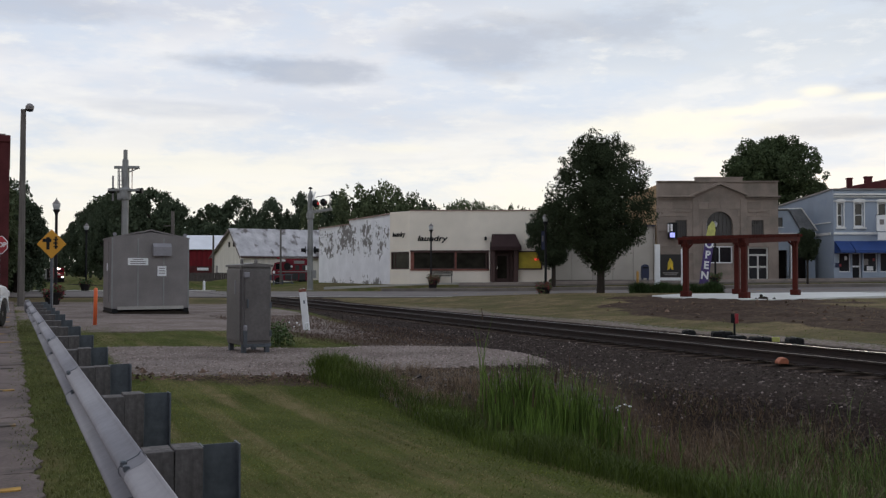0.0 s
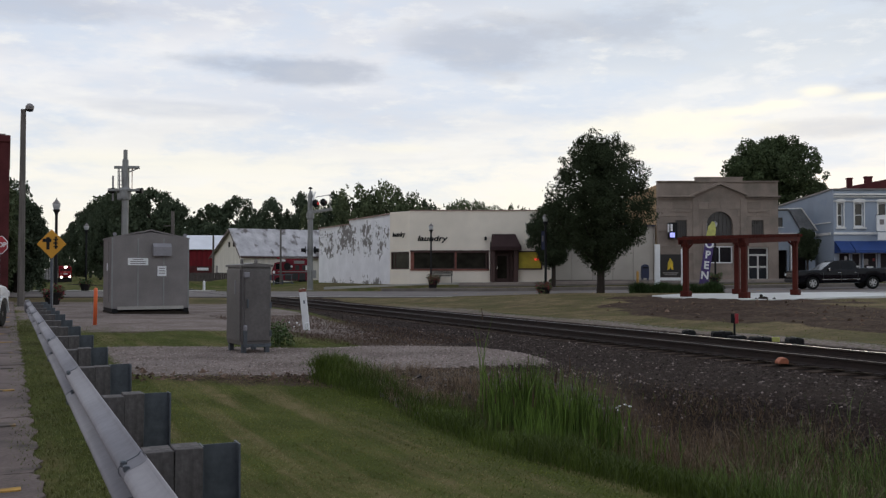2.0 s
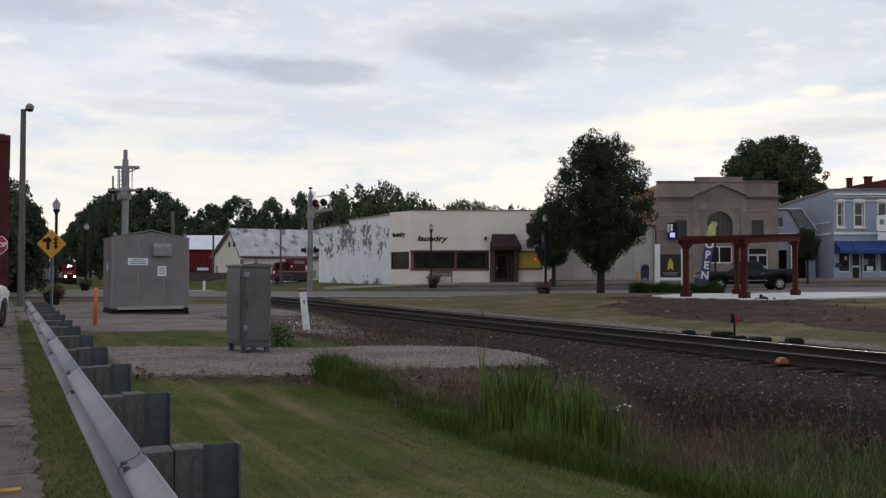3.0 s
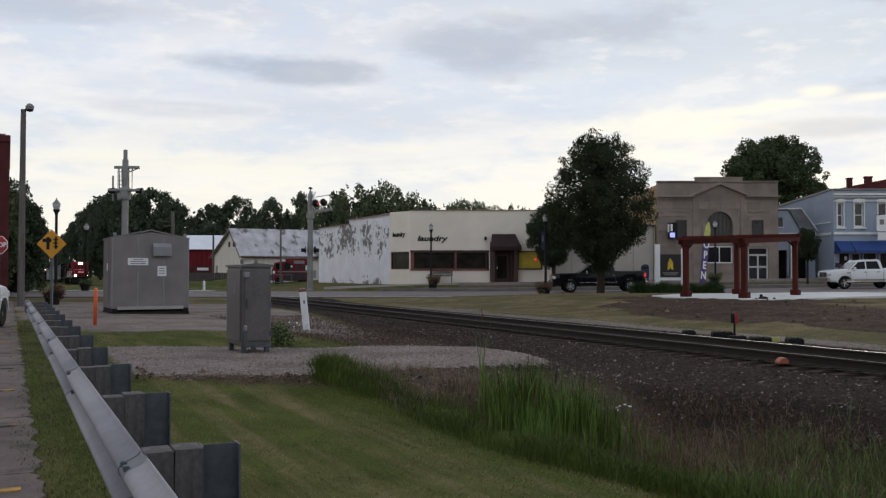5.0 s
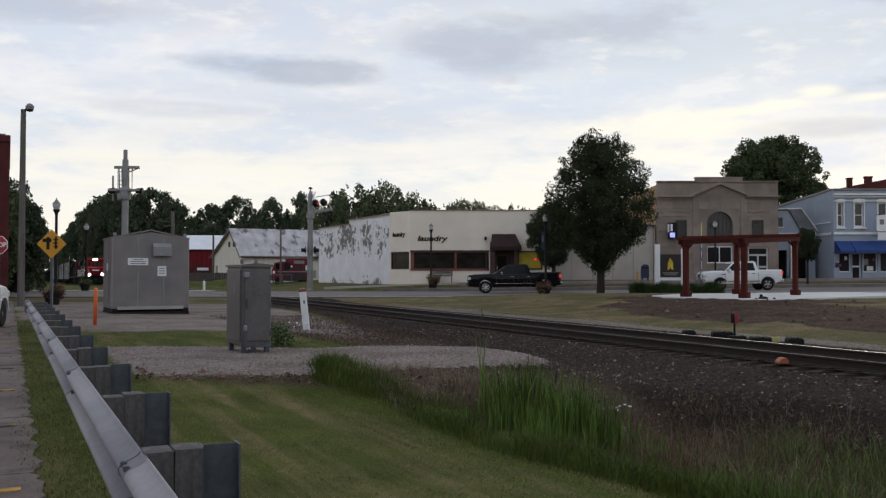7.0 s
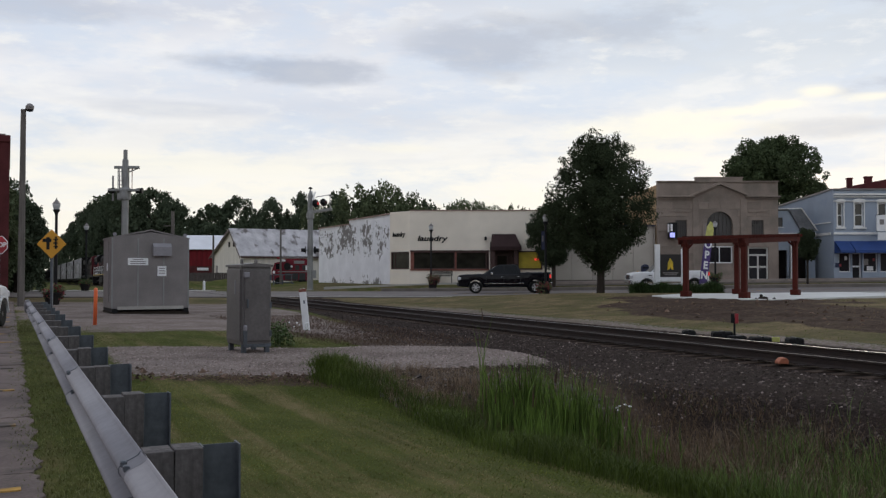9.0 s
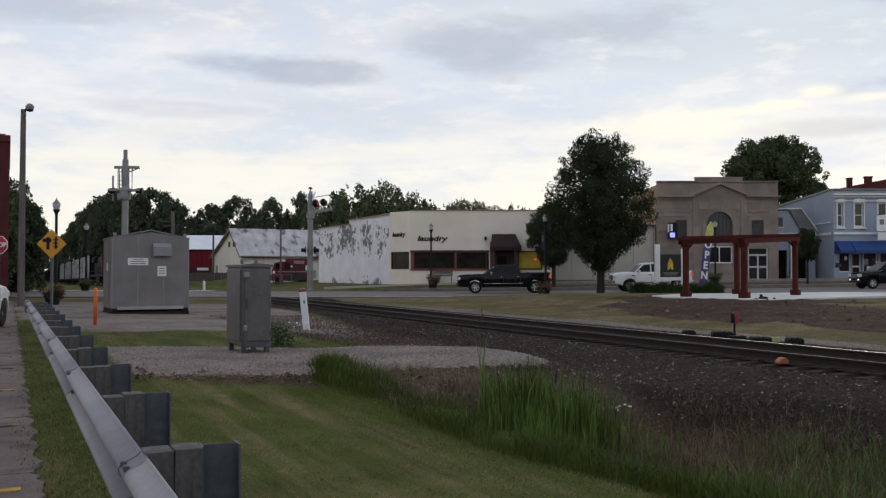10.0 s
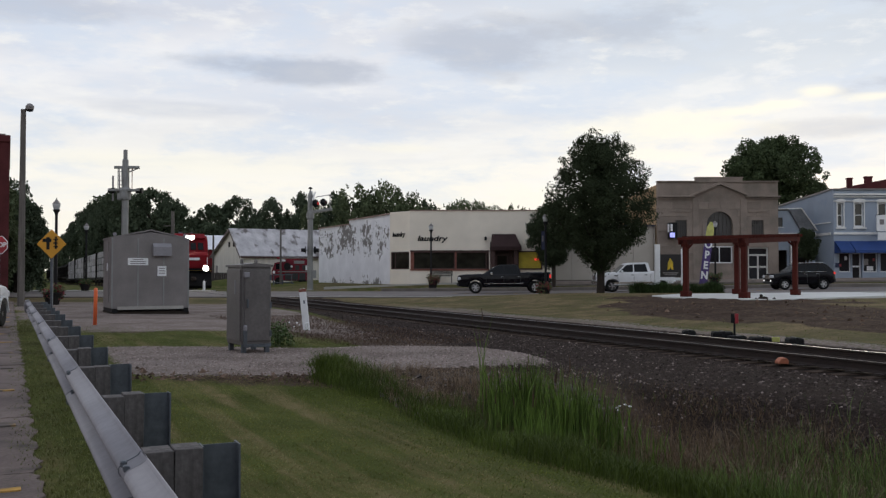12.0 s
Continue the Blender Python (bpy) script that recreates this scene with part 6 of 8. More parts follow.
# ---------------------------------------------------------------- barns and far left
def barn(name, corner, rz, length, width, ze, zr, wall_m, roof_m, label, gambrel=False, ridge=None):
    """Front corner on the ground, x along the ridge, y along the gable."""
    b = thing(name, pose(corner[0], corner[1], 0, 0, 0, rz), label, "barn")
    h = ridge or width / 2
    prof = [(0, -0.3), (width, -0.3), (width, ze), (h, zr), (0, ze)]
    if gambrel:
        prof = [(0, -0.3), (width, -0.3), (width, ze), (width * 0.8, ze + (zr - ze) * 0.7), (h, zr), (width * 0.2, ze + (zr - ze) * 0.7), (0, ze)]
    part("shell", prism(prof, "x", 0, length), wall_m, b)
    up = prof[2:]
    for (y0, z0), (y1, z1) in zip(up, up[1:]):
        d = Vector((y1 - y0, z1 - z0)).normalized()
        n = Vector((-d.y, d.x)) * (-1 if d.x < 0 else 1)
        n = n if n.y > 0 else -n
        e0 = 0.35 if z0 == ze else 0.0
        e1 = 0.35 if z1 == ze else 0.0
        q = [(y0 - d.x * e0, z0 - d.y * e0), (y1 + d.x * e1, z1 + d.y * e1)]
        part("roof", prism([(p[0] + n.x * 0.02, p[1] + n.y * 0.02) for p in q] + [(p[0] + n.x * 0.12, p[1] + n.y * 0.12) for p in reversed(q)], "x", -0.35, length + 0.35), roof_m, b)
    return b


bn = barn("white_barn", (-21.9, 100.0), 25.4, 11.0, 16.3, 3.36, 6.42, "barn_cream", "barn_roof_b", "cream barn with a long rear slope and a worn tin roof", ridge=5.4)
for y, z in ((4.2, 4.7), (6.6, 4.7)):
    part("gable_window", box((-0.03, y, z), (0.06, 0.7, 0.6)), "dark", bn)
part("gable_door", box((-0.03, 13.6, 1.2), (0.06, 1.0, 2.2)), "house_grey", bn)
part("shed_wall", box((3, -0.05, 1.6), (5.5, 0.1, 3.0)), "barn_cream", bn)
part("eaves_board", box((5.5, -0.37, 3.14), (11.6, 0.05, 0.16)), "brown_frame", bn, "rusty eaves edge")
for y0, y1 in ((-0.35, 5.4), (16.65, 5.4)):
    z0 = 3.36 - 0.35 * 3.06 / (5.4 if y0 < 0 else 10.9)
    part("rake_board", prism([(y0, z0 - 0.16), (y1, 6.26), (y1, 6.42), (y0, z0)], "x", -0.40, -0.36), "brown_frame", bn, "dark weathered rake board")
rb = barn("red_barn", (-33.4, 117.7), 8.0, 10.0, 8.0, 4.5, 6.3, "barn_red", "barn_roof", "dark red barn with a bright white tin roof")
part("low_wall", box((4.9, -0.6, 1.2), (9.8, 1.2, 2.2)), "brick_red", rb)
part("window", box((2.6, -1.24, 1.9), (1.4, 0.06, 0.35)), "sign_white", rb)
part("window", box((6.4, -1.24, 1.4), (0.8, 0.06, 0.3)), "sign_white", rb)
M["old_board"] = mat("old_fence_board", (0.085, 0.072, 0.068), 0.9, var=0.3, scale=3, streak=(4, 4, 0.5))
fence = thing("board_fence", pose(-34, 104.5, 0), "grey weathered board fence before the barns", "fence")
for k in range(44):
    part("board", box((k * 0.26, 0.02 * (k % 3), 0.95), (0.24, 0.03, 0.95 + 0.08 * ((k * 7) % 5) / 5)), "old_board", fence)
for z in (0.75, 1.25):
    part("fence_rail", box((5.7, 0.08, z), (11.5, 0.06, 0.1)), "old_board", fence)

# red farm truck body and crates before the barn
M["truck_red"] = mat("faded_truck_red", (0.16, 0.018, 0.028), 0.6, var=0.3, scale=1.2, spec=0.15)
rt = thing("fire_truck", pose(-16.1, 97.0, 0.0, 0, 0, 6), "red and white fire truck parked by the barn", "fire truck")
part("body", prism([(-2.4, 0.6), (2.4, 0.6), (2.4, 2.9), (-0.8, 2.9), (-1.0, 2.6), (-2.0, 2.5), (-2.4, 1.6)], "y", -1.1, 1.1, 0.04), "truck_red", rt)
for x, z, w, h in ((-0.9, 2.72, 0.5, 0.22), (2.05, 1.95, 0.3, 0.5), (-2.1, 1.5, 0.3, 0.3), (0.1, 2.1, 0.34, 0.2)):
    part("fitting", box((x, -1.14, z), (w, 0.07, h), bevel=0.02), "sign_white", rt)
for x in (-0.15, 0.75, 1.65):
    part("shutter", box((x + 0.1, -1.13, 1.98), (0.5, 0.03, 0.5)), "plastic", rt)
part("stripe", box((0.4, -1.12, 1.55), (4.0, 0.04, 0.10)), "pole_grey", rt)
part("hose_reel", moved(rod((0, -0.12, 0), (0, 0.12, 0), 0.42, seg=14), pose(-0.4, -1.2, 2.1)), "black_metal", rt)
part("ladder_rail", box((0.6, -1.15, 3.05), (3.4, 0.06, 0.08)), "galv", rt)
part("ladder_rail", box((0.6, -0.75, 3.05), (3.4, 0.06, 0.08)), "galv", rt)
for k in range(7):
    part("rung", box((-0.9 + k * 0.5, -0.95, 3.05), (0.04, 0.4, 0.04)), "galv", rt)
part("beacon", box((-1.5, 0, 2.98), (0.5, 1.2, 0.16), bevel=0.03), "sign_red", rt)
part("running_board", box((0.6, -1.25, 0.62), (3.2, 0.4, 0.06)), "black_metal", rt)
part("panel", box((1.1, -1.12, 2.55), (1.3, 0.04, 0.32)), "pole_grey", rt)
part("cab_window", box((-1.5, -1.12, 2.1), (0.7, 0.04, 0.6)), "car_glass", rt)
for x in (-1.5, 1.5):
    for y in (-1.0, 1.0):
        part("wheel", moved(rod((0, -0.14, 0), (0, 0.14, 0), 0.48, seg=16), pose(x, y, 0.48)), "tyre", rt)
for k in range(3):
    part("locker", box((-0.3 + k * 0.9, -1.13, 1.05), (0.75, 0.04, 0.7)), "plastic", rt)
rt.scale = (0.82, 0.82, 1.0)


fr = thing("implement_frame", pose(-16.2, 92.5, 0.0, 0, 0, 12), "grey steel farm implement frame standing in the grass", "farm implement")
for x in (-0.9, 0.0, 0.9):
    part("upright", box((x, 0, 0.65), (0.09, 0.09, 1.3)), "galv_post", fr)
for z in (0.45, 1.25):
    part("cross_bar", box((0, 0.0, z), (2.0, 0.11, 0.1)), "galv_post", fr)
part("drawbar", rod((0.9, 0, 0.45), (1.6, -0.5, 0.05), 0.05), "galv_post", fr)


def utility_pole(x, y, top, r, label, arm=0.0, drop=0):
    p = thing("utility_pole", pose(x, y, -0.1), label, "utility pole")
    part("pole", rod((0, 0, 0), (0, 0, top), r * 1.2, r * 0.85, 10), "pole_wood", p)
    if arm:
        part("cross_arm", box((0, -0.1, top - 0.5), (arm, 0.1, 0.12)), "pole_wood", p)
        for x_ in (-arm * 0.45, arm * 0.45):
            part("insulator", moved(lathe([(0.05, 0), (0.06, 0.1), (0.02, 0.16)], 8), pose(x_, -0.1, top - 0.44)), "galv", p)
    return p


utility_pole(-16.85, 95.0, 6.1, 0.10, "short weathered timber pole before the barn")
utility_pole(-26.6, 106.0, 5.9, 0.12, "thin dark timber pole beside the red barn")
up = utility_pole(-20.45, 69.2, 6.2, 0.14, "timber utility pole beside the street")
part("bracket", box((-0.3, 0, 5.1), (0.7, 0.06, 0.08)), "pole_wood", up)
part("wire_drop", rod((0, 0, 6.0), (0.1, 0.1, 5.1), 0.03), "galv", up)
fl = thing("floodlight_pole", pose(-19.35, 42.0, -0.1), "tall weathered timber pole with a floodlight on top", "lamp pole")
part("pole", rod((0, 0, 0), (0.02, 0, 9.1), 0.16, 0.115, 12), "pole_wood", fl)
part("lamp_arm", rod((0, 0, 9.05), (0.3, -0.05, 9.2), 0.03), "galv_post", fl)
part("lamp_head", moved(lathe([(0.05, -0.16), (0.17, -0.1), (0.19, 0.05), (0.1, 0.16), (0.02, 0.18)], 12), pose(0.34, -0.06, 9.18)), "house_grey", fl)
part("lamp_lens", moved(lathe([(0.14, -0.16), (0.16, -0.11), (0.03, -0.19)], 12), pose(0.34, -0.06, 9.16)), "window", fl)

bb = thing("brick_building", pose(-21.6, 45.5, 0, 0, 0, 25.4), "dark red brick building at the car park's edge", "building")
part("side_wall", wall_bm(-12, 0, -0.1, 8.0, [(-3.2, -1.6, 1.0, 3.2), (-7.5, -5.5, 1.0, 3.2)], 0.35, 0), "brick_red", bb)
part("end_wall", box((-0.17, 7, 3.95), (0.34, 13.3, 8.1)), "brick_red", bb)
part("cornice", box((-6.0, 6.8, 8.15), (12.06, 13.8, 0.35), bevel=0.03), "brick_red", bb)
part("roof", box((-6, 6.8, 8.36), (11.6, 13.4, 0.08)), "asphalt", bb)
for a_, c_ in ((-3.2, -1.6), (-7.5, -5.5)):
    window_unit(bb, a_, c_, 1.0, 3.2, 0.05, "brown_frame", "window")


# ---------------------------------------------------------------- road signs on the left
ts = thing("warning_sign", pose(-11.55, 27.0, -0.05), "yellow diamond warning sign showing a railway side road", "road sign")
part("sign_post", box((0, 0.04, 1.3), (0.07, 0.05, 2.7)), "galv_post", ts)
pl = part("sign_plate", box((0, 0, 2.38), (0.62, 0.02, 0.62), ry=45, bevel=0.012), "sign_yellow", ts, "yellow diamond plate")
part("symbol_road", box((-0.10, -0.016, 2.40), (0.09, 0.008, 0.36)), "black_metal", pl)
part("symbol_branch", box((-0.13, -0.018, 2.49), (0.26, 0.008, 0.1)), "black_metal", pl)
part("symbol_track", box((0.13, -0.016, 2.42), (0.06, 0.008, 0.36)), "black_metal", pl)
for k in range(3):
    part("symbol_tie", box((0.13, -0.018, 2.30 + 0.11 * k), (0.14, 0.008, 0.035)), "black_metal", pl)

st = thing("stop_sign", pose(-17.48, 36.0, -0.05), "red octagonal stop sign with white border and letters", "road sign")
part("sign_post", box((0, 0.04, 1.35), (0.06, 0.05, 2.8)), "galv_post", st)
oct_ = [(0.38 * math.cos(math.tau * (k + 0.5) / 8), 2.62 + 0.38 * math.sin(math.tau * (k + 0.5) / 8)) for k in range(8)]
pl = part("sign_plate", prism(oct_, "y", -0.01, 0.01), "sign_white", st, "white-edged octagonal plate")
part("sign_face", prism([(x * 0.93, 2.62 + (z - 2.62) * 0.93) for x, z in oct_], "y", -0.014, -0.009), "sign_red", pl)
part("letters", moved(lettering("STOP", 0.26, 0.003, 0, 0.008), pose(0, -0.018, 2.62, 90, 0, 0)), "sign_white", pl, "white word stop")

# switch stand and covered switch gear beyond the track
M["target_red"] = mat("target_red", (0.32, 0.02, 0.03), 0.6)
sw = thing("switch_stand", pose(6.42, 20.2, -0.12), "low switch stand with a red target", "switch stand")
part("base", box((0, 0, 0.12), (0.3, 0.3, 0.22), bevel=0.02), "black_metal", sw)
part("mast", rod((0, 0, 0.2), (0, 0, 0.62), 0.022), "black_metal", sw)
part("target", box((0.045, -0.02, 0.60), (0.09, 0.012, 0.22), 20, 0.004), "target_red", sw, "red target plate")
part("target", box((-0.04, 0.0, 0.60), (0.07, 0.012, 0.20), -30, 0.004), "black_metal", sw)
for x, y, w, h, r in ((5.68, 21.2, 0.28, 0.26, -8), (6.22, 20.45, 0.44, 0.28, -8), (6.56, 20.3, 0.2, 0.20, 4), (6.78, 19.6, 0.42, 0.22, -6), (7.24, 18.9, 0.30, 0.25, -5)):
    t = thing("switch_cover", pose(x, y, -0.12, 0, 0, r), "black rubber cover over switch gear", "switch cover")
    part("body", box((0, 0, h / 2 + 0.02), (w, 0.4, h), bevel=0.035), "tyre", t)
    part("skirt", box((0, 0, 0.03), (w + 0.12, 0.5, 0.06), bevel=0.015), "tyre", t)
    part("strap", box((0, 0, h / 2 + 0.03), (0.05, 0.42, h + 0.01)), "black_metal", t)
sb = thing("warning_tag", pose(6.93, 19.1, -0.12), "small bright yellow marker beside the switch", "marker")
part("plate", box((0, 0, 0.22), (0.16, 0.03, 0.10), bevel=0.005), "lime", sb)
part("stake", box((0, 0.02, 0.1), (0.03, 0.03, 0.22)), "galv_post", sb)
M["salmon"] = mat("faded_orange_plastic", (0.42, 0.14, 0.075), 0.7, var=0.3)
pb = thing("orange_clip", pose(5.87, 15.9, -0.085, 4, 3, 20), "orange plastic clip lying on the ballast by the rail", "clip")
part("shell", prism([(-0.11, 0), (0.11, 0), (0.10, 0.06), (0.04, 0.11), (-0.06, 0.10), (-0.11, 0.04)], "y", -0.06, 0.06, 0.01), "salmon", pb)


# ---------------------------------------------------------------- grass, weeds and stones
def blade_mesh(name, P, H, lean, width, material, rg, label):
    """Curved tapering blades at the places P with heights H, as one body of plants."""
    n = len(P)
    a = rg.uniform(0, math.tau, n)
    side_v = np.stack([np.cos(a), np.sin(a), np.zeros(n)], 1) * (width * rg.uniform(0.6, 1.3, n))[:, None]
    b = rg.uniform(0, math.tau, n)
    out = np.stack([np.cos(b), np.sin(b), np.zeros(n)], 1) * (H * lean * rg.uniform(0.2, 1.3, n))[:, None]
    up = np.stack([np.zeros(n), np.zeros(n), H], 1)
    v = np.stack([P - side_v, P + side_v, P + up * 0.55 + out * 0.3 - side_v * 0.75, P + up * 0.55 + out * 0.3 + side_v * 0.75, P + up * (1 - 0.25 * lean) + out], 1)
    i = np.arange(n)[:, None] * 5
    quads = i + np.array([[0, 1, 3, 2]])
    tris = i + np.array([[2, 3, 4]])
    me = bpy.data.meshes.new(name)
    me.from_pydata(v.reshape(-1, 3).tolist(), [], quads.tolist() + tris.tolist())
    me.materials.append(M[material])
    return tagged(new(name, me), label, "plants", kind="stuff")


def scatter(rg, n, s0, s1, a0, a1, keep=None):
    s, a = rg.uniform(s0, s1, n), rg.uniform(a0, a1, n)
    base = across(0, 0)
    X = base.x - G.x * s + TRACK_DIR.x * a
    Y = base.y - G.y * s + TRACK_DIR.y * a
    if keep is not None:
        k = rg.random(n) < keep(X, Y, s, a)
        X, Y, s, a = X[k], Y[k], s[k], a[k]
    return np.stack([X, Y, ground_z(X, Y) - 0.01], 1), s, a


M["blade"] = mat("grass_blade", (0.140, 0.145, 0.050), 0.6, var=0.3, scale=0.9, fine=3, bump=0, island=0.2, spec=0.2)
M["blade_dry"] = mat("dry_grass_blade", (0.215, 0.163, 0.096), 0.7, var=0.25, scale=0.9, fine=3, bump=0, island=0.25, spec=0.2)
M["blade_tall"] = mat("tall_grass_blade", (0.066, 0.092, 0.014), 0.55, var=0.25, scale=0.8, fine=3, bump=0, island=0.45, spec=0.2)
M["near_weed"] = mat("ditch_weed_blade", (0.092, 0.136, 0.034), 0.6, var=0.35, scale=0.8, fine=3, bump=0, island=0.6, spec=0.15)
M["lawn_lush"] = mat("lush_lawn_blade", (0.102, 0.122, 0.022), 0.65, var=0.3, scale=1.1, fine=9, bump=0, island=0.25, spec=0.1)
M["bed_leaf"] = mat("dark_strap_leaf", (0.040, 0.066, 0.022), 0.7, var=0.3, scale=0.8, fine=3, bump=0, island=0.4, spec=0.15)
M["reed"] = mat("reed_blade", (0.098, 0.150, 0.028), 0.6, var=0.3, scale=0.8, fine=3, bump=0, island=0.6, spec=0.2)
M["stalk"] = mat("dead_stalk", (0.122, 0.082, 0.050), 0.85, var=0.3, scale=1, fine=5, bump=0, island=0.5, spec=0.1)
M["straw"] = mat("pale_straw", (0.20, 0.145, 0.10), 0.8, var=0.2, scale=1, fine=5, bump=0, island=0.4, spec=0.1)
M["seed"] = mat("brown_seed_head", (0.07, 0.045, 0.03), 0.8, bump=0, island=0.4)
M["stone"] = mat("ballast_stone", (0.064, 0.049, 0.044), 0.9, var=0.25, scale=5, fine=40, bump=0.1, island=0.7, spec=0.05)
M["stone_pale"] = mat("pale_gravel_stone", (0.255, 0.205, 0.188), 0.9, var=0.2, scale=5, fine=40, bump=0.1, island=0.45, spec=0.05)
M["stone_mid"] = mat("grey_bank_stone", (0.115, 0.098, 0.09), 0.9, var=0.25, scale=5, fine=40, bump=0.1, island=0.8, spec=0.05)


def lawn_blade():
    """Lawn blades take the same mowing stripes as the turf under them."""
    m = mat("lawn_blade", (0.166, 0.170, 0.048), 0.65, var=0.3, scale=1.1, fine=9, bump=0, island=0.2, spec=0.1)
    nt = m.node_tree
    N, L = nt.nodes.new, nt.links.new
    b = nt.nodes["Principled BSDF"]
    base = b.inputs["Base Color"].links[0].from_socket
    tc, tn, mp, n, r, x = (N("ShaderNode" + k) for k in ("TexCoord", "Mapping", "Mapping", "TexNoise", "MapRange", "Mix"))
    tn.inputs[2].default_value = (0, 0, radians(-25.4))
    mp.inputs[3].default_value = (1.7, 0.14, 1)
    n.inputs["Scale"].default_value, n.inputs["Detail"].default_value, n.inputs["Roughness"].default_value = 1.0, 4, 0.6
    L(tc.outputs["Object"], tn.inputs[0]), L(tn.outputs[0], mp.inputs[0]), L(mp.outputs[0], n.inputs["Vector"]), L(n.outputs["Fac"], r.inputs[0])
    r.inputs[1].default_value, r.inputs[2].default_value = 0.48, 0.66
    x.data_type = "RGBA"
    x.inputs[7].default_value = (0.30, 0.235, 0.125, 1)
    L(r.outputs[0], x.inputs[0]), L(base, x.inputs[6]), L(x.outputs[2], b.inputs["Base Color"])
    M["lawn_blade"] = m


lawn_blade()
rv = np.random.default_rng(11)


def patchy(X, Y, f, seed):
    return 0.5 + 0.5 * wob(X, Y, f, seed)


for x0, x1, y, h, n, seed, label in BEDS:
    bed = thing("plant_bed", pose((x0 + x1) / 2, y, 0.2), label, "plants")
    rg = np.random.default_rng(seed)
    u = rg.uniform(-0.5, 0.5, n) * (x1 - x0)
    P = np.stack([u, rg.uniform(-0.45, 0.45, n), np.full(n, -0.02)], 1)
    ob = blade_mesh("foliage", P, rg.uniform(0.5, 1.1, n) * h * (0.85 + 0.15 * np.sin(u * 5)), 0.5, 0.014, "bed_leaf", rg, "")
    del ob["category"], ob["kind"]
    ob.parent = bed
    part("soil", lathe([((x1 - x0) / 2, -0.1), ((x1 - x0) / 2, 0.0), (0.05, 0.05)], 20), "soil", bed).scale = (1, 0.34, 1)

def edge_line(X, Y, a):
    return 8.3 - 0.5 * (1 - smoothstep(6.0, 9.8, a)) + 0.16 * wob(X, Y, 1.3, 7)


# mown lawn between guard rail and ditch
P, s, a = scatter(rv, 160000, 7.8, 12.5, 2.0, 15.5, lambda X, Y, s, a: (s > edge_line(X, Y, a) + 0.1) * (1 - pad_weight(X, Y) * 1.2) * (0.55 + 0.45 * patchy(X, Y, 2.1, 3)))
stripe = patchy(s * 0.9, a * 0.12, 2.3, 5.0)
dry_p = rv.random(len(P)) < np.clip(stripe * 0.2 - 0.05, 0.02, 0.12)
H = rv.uniform(0.013, 0.034, len(P))
lush_p = ~dry_p & (rv.random(len(P)) < 0.5 * (1 - smoothstep(8.9, 10.6, s + 0.5 * wob(P[:, 0], P[:, 1], 0.8, 2.0))))
dry_p &= ~lush_p
blade_mesh("lawn_grass", P[~dry_p & ~lush_p], H[~dry_p & ~lush_p], 0.9, 0.0035, "lawn_blade", rv, "short mown green lawn grass")
blade_mesh("lush_lawn_grass", P[lush_p], H[lush_p] * 1.15, 0.9, 0.0035, "lawn_lush", rv, "denser dark green lawn grass towards the ditch")
blade_mesh("dry_lawn_grass", P[dry_p], H[dry_p] * 0.8, 1.0, 0.0035, "blade_dry", rv, "straw-coloured dry grass in the lawn")
# rough strip under the rail
P, s, a = scatter(rv, 70000, 11.9, 13.05, 1.0, 32, lambda X, Y, s, a: np.clip(1.45 - np.abs(s - 12.45) * 2.1 + 0.35 * wob(X, Y, 5.0, 2), 0, 1) * patchy(X, Y, 3, 1) ** 0.5)
blade_mesh("rail_grass", P, rv.uniform(0.02, 0.07, len(P)), 0.9, 0.004, "blade", rv, "rough uncut grass under the guard rail")
P, s, a = scatter(rv, 26000, 12.7, 16.5, 1.0, 32, lambda X, Y, s, a: (np.abs((a - JOINT + 0.01) % 2.95 - 0.02) < 0.035 + 0.05 * patchy(X, Y, 4, 2)) * patchy(X, Y, 2.2, 7))
blade_mesh("joint_grass", P, rv.uniform(0.015, 0.06, len(P)), 0.9, 0.005, "blade", rv, "weeds growing in the joints of the car park")
# grass between pad and signal house
P, s, a = scatter(rv, 42000, 6.0, 13.0, 19.0, 30, lambda X, Y, s, a: smoothstep(19.0, 19.8, Y) * (1 - smoothstep(22.5, 25.5, Y + wob(X, Y, 0.8, 2) + 0.12 * X)))
blade_mesh("patch_grass", P, rv.uniform(0.02, 0.055, len(P)) * (0.5 + 0.5 * patchy(P[:, 0], P[:, 1], 1.2, 6)), 0.9, 0.006, "blade", rv, "patch of grass before the signal house")
# verge beyond the track
P, s, a = scatter(rv, 90000, -22, -4.0, 8, 60, lambda X, Y, s, a: (Y < 52.5) * (patchy(X, Y, 0.5, 4) ** 1.2) * np.clip(1.0 - 1.4 * bare_soil(X, Y), 0, 1) *
                  ~((X > 9) & (Y > 37.3) & (Y > 37.3 + 0.55 * (X - 13))))
dry_p = rv.random(len(P)) < np.clip(0.3 + 0.6 * patchy(P[:, 0], P[:, 1], 0.55, 9) - 0.6 * (P[:, 0] > 3) * (-s < 7.5), 0, 1)
H = rv.uniform(0.015, 0.05, len(P))
blade_mesh("verge_grass", P[~dry_p], H[~dry_p], 0.9, 0.009, "lawn_lush", rv, "rough green verge grass beyond the track")
blade_mesh("dry_verge_grass", P[dry_p], H[dry_p], 1.0, 0.009, "blade_dry", rv, "dry pale verge grass beyond the track")
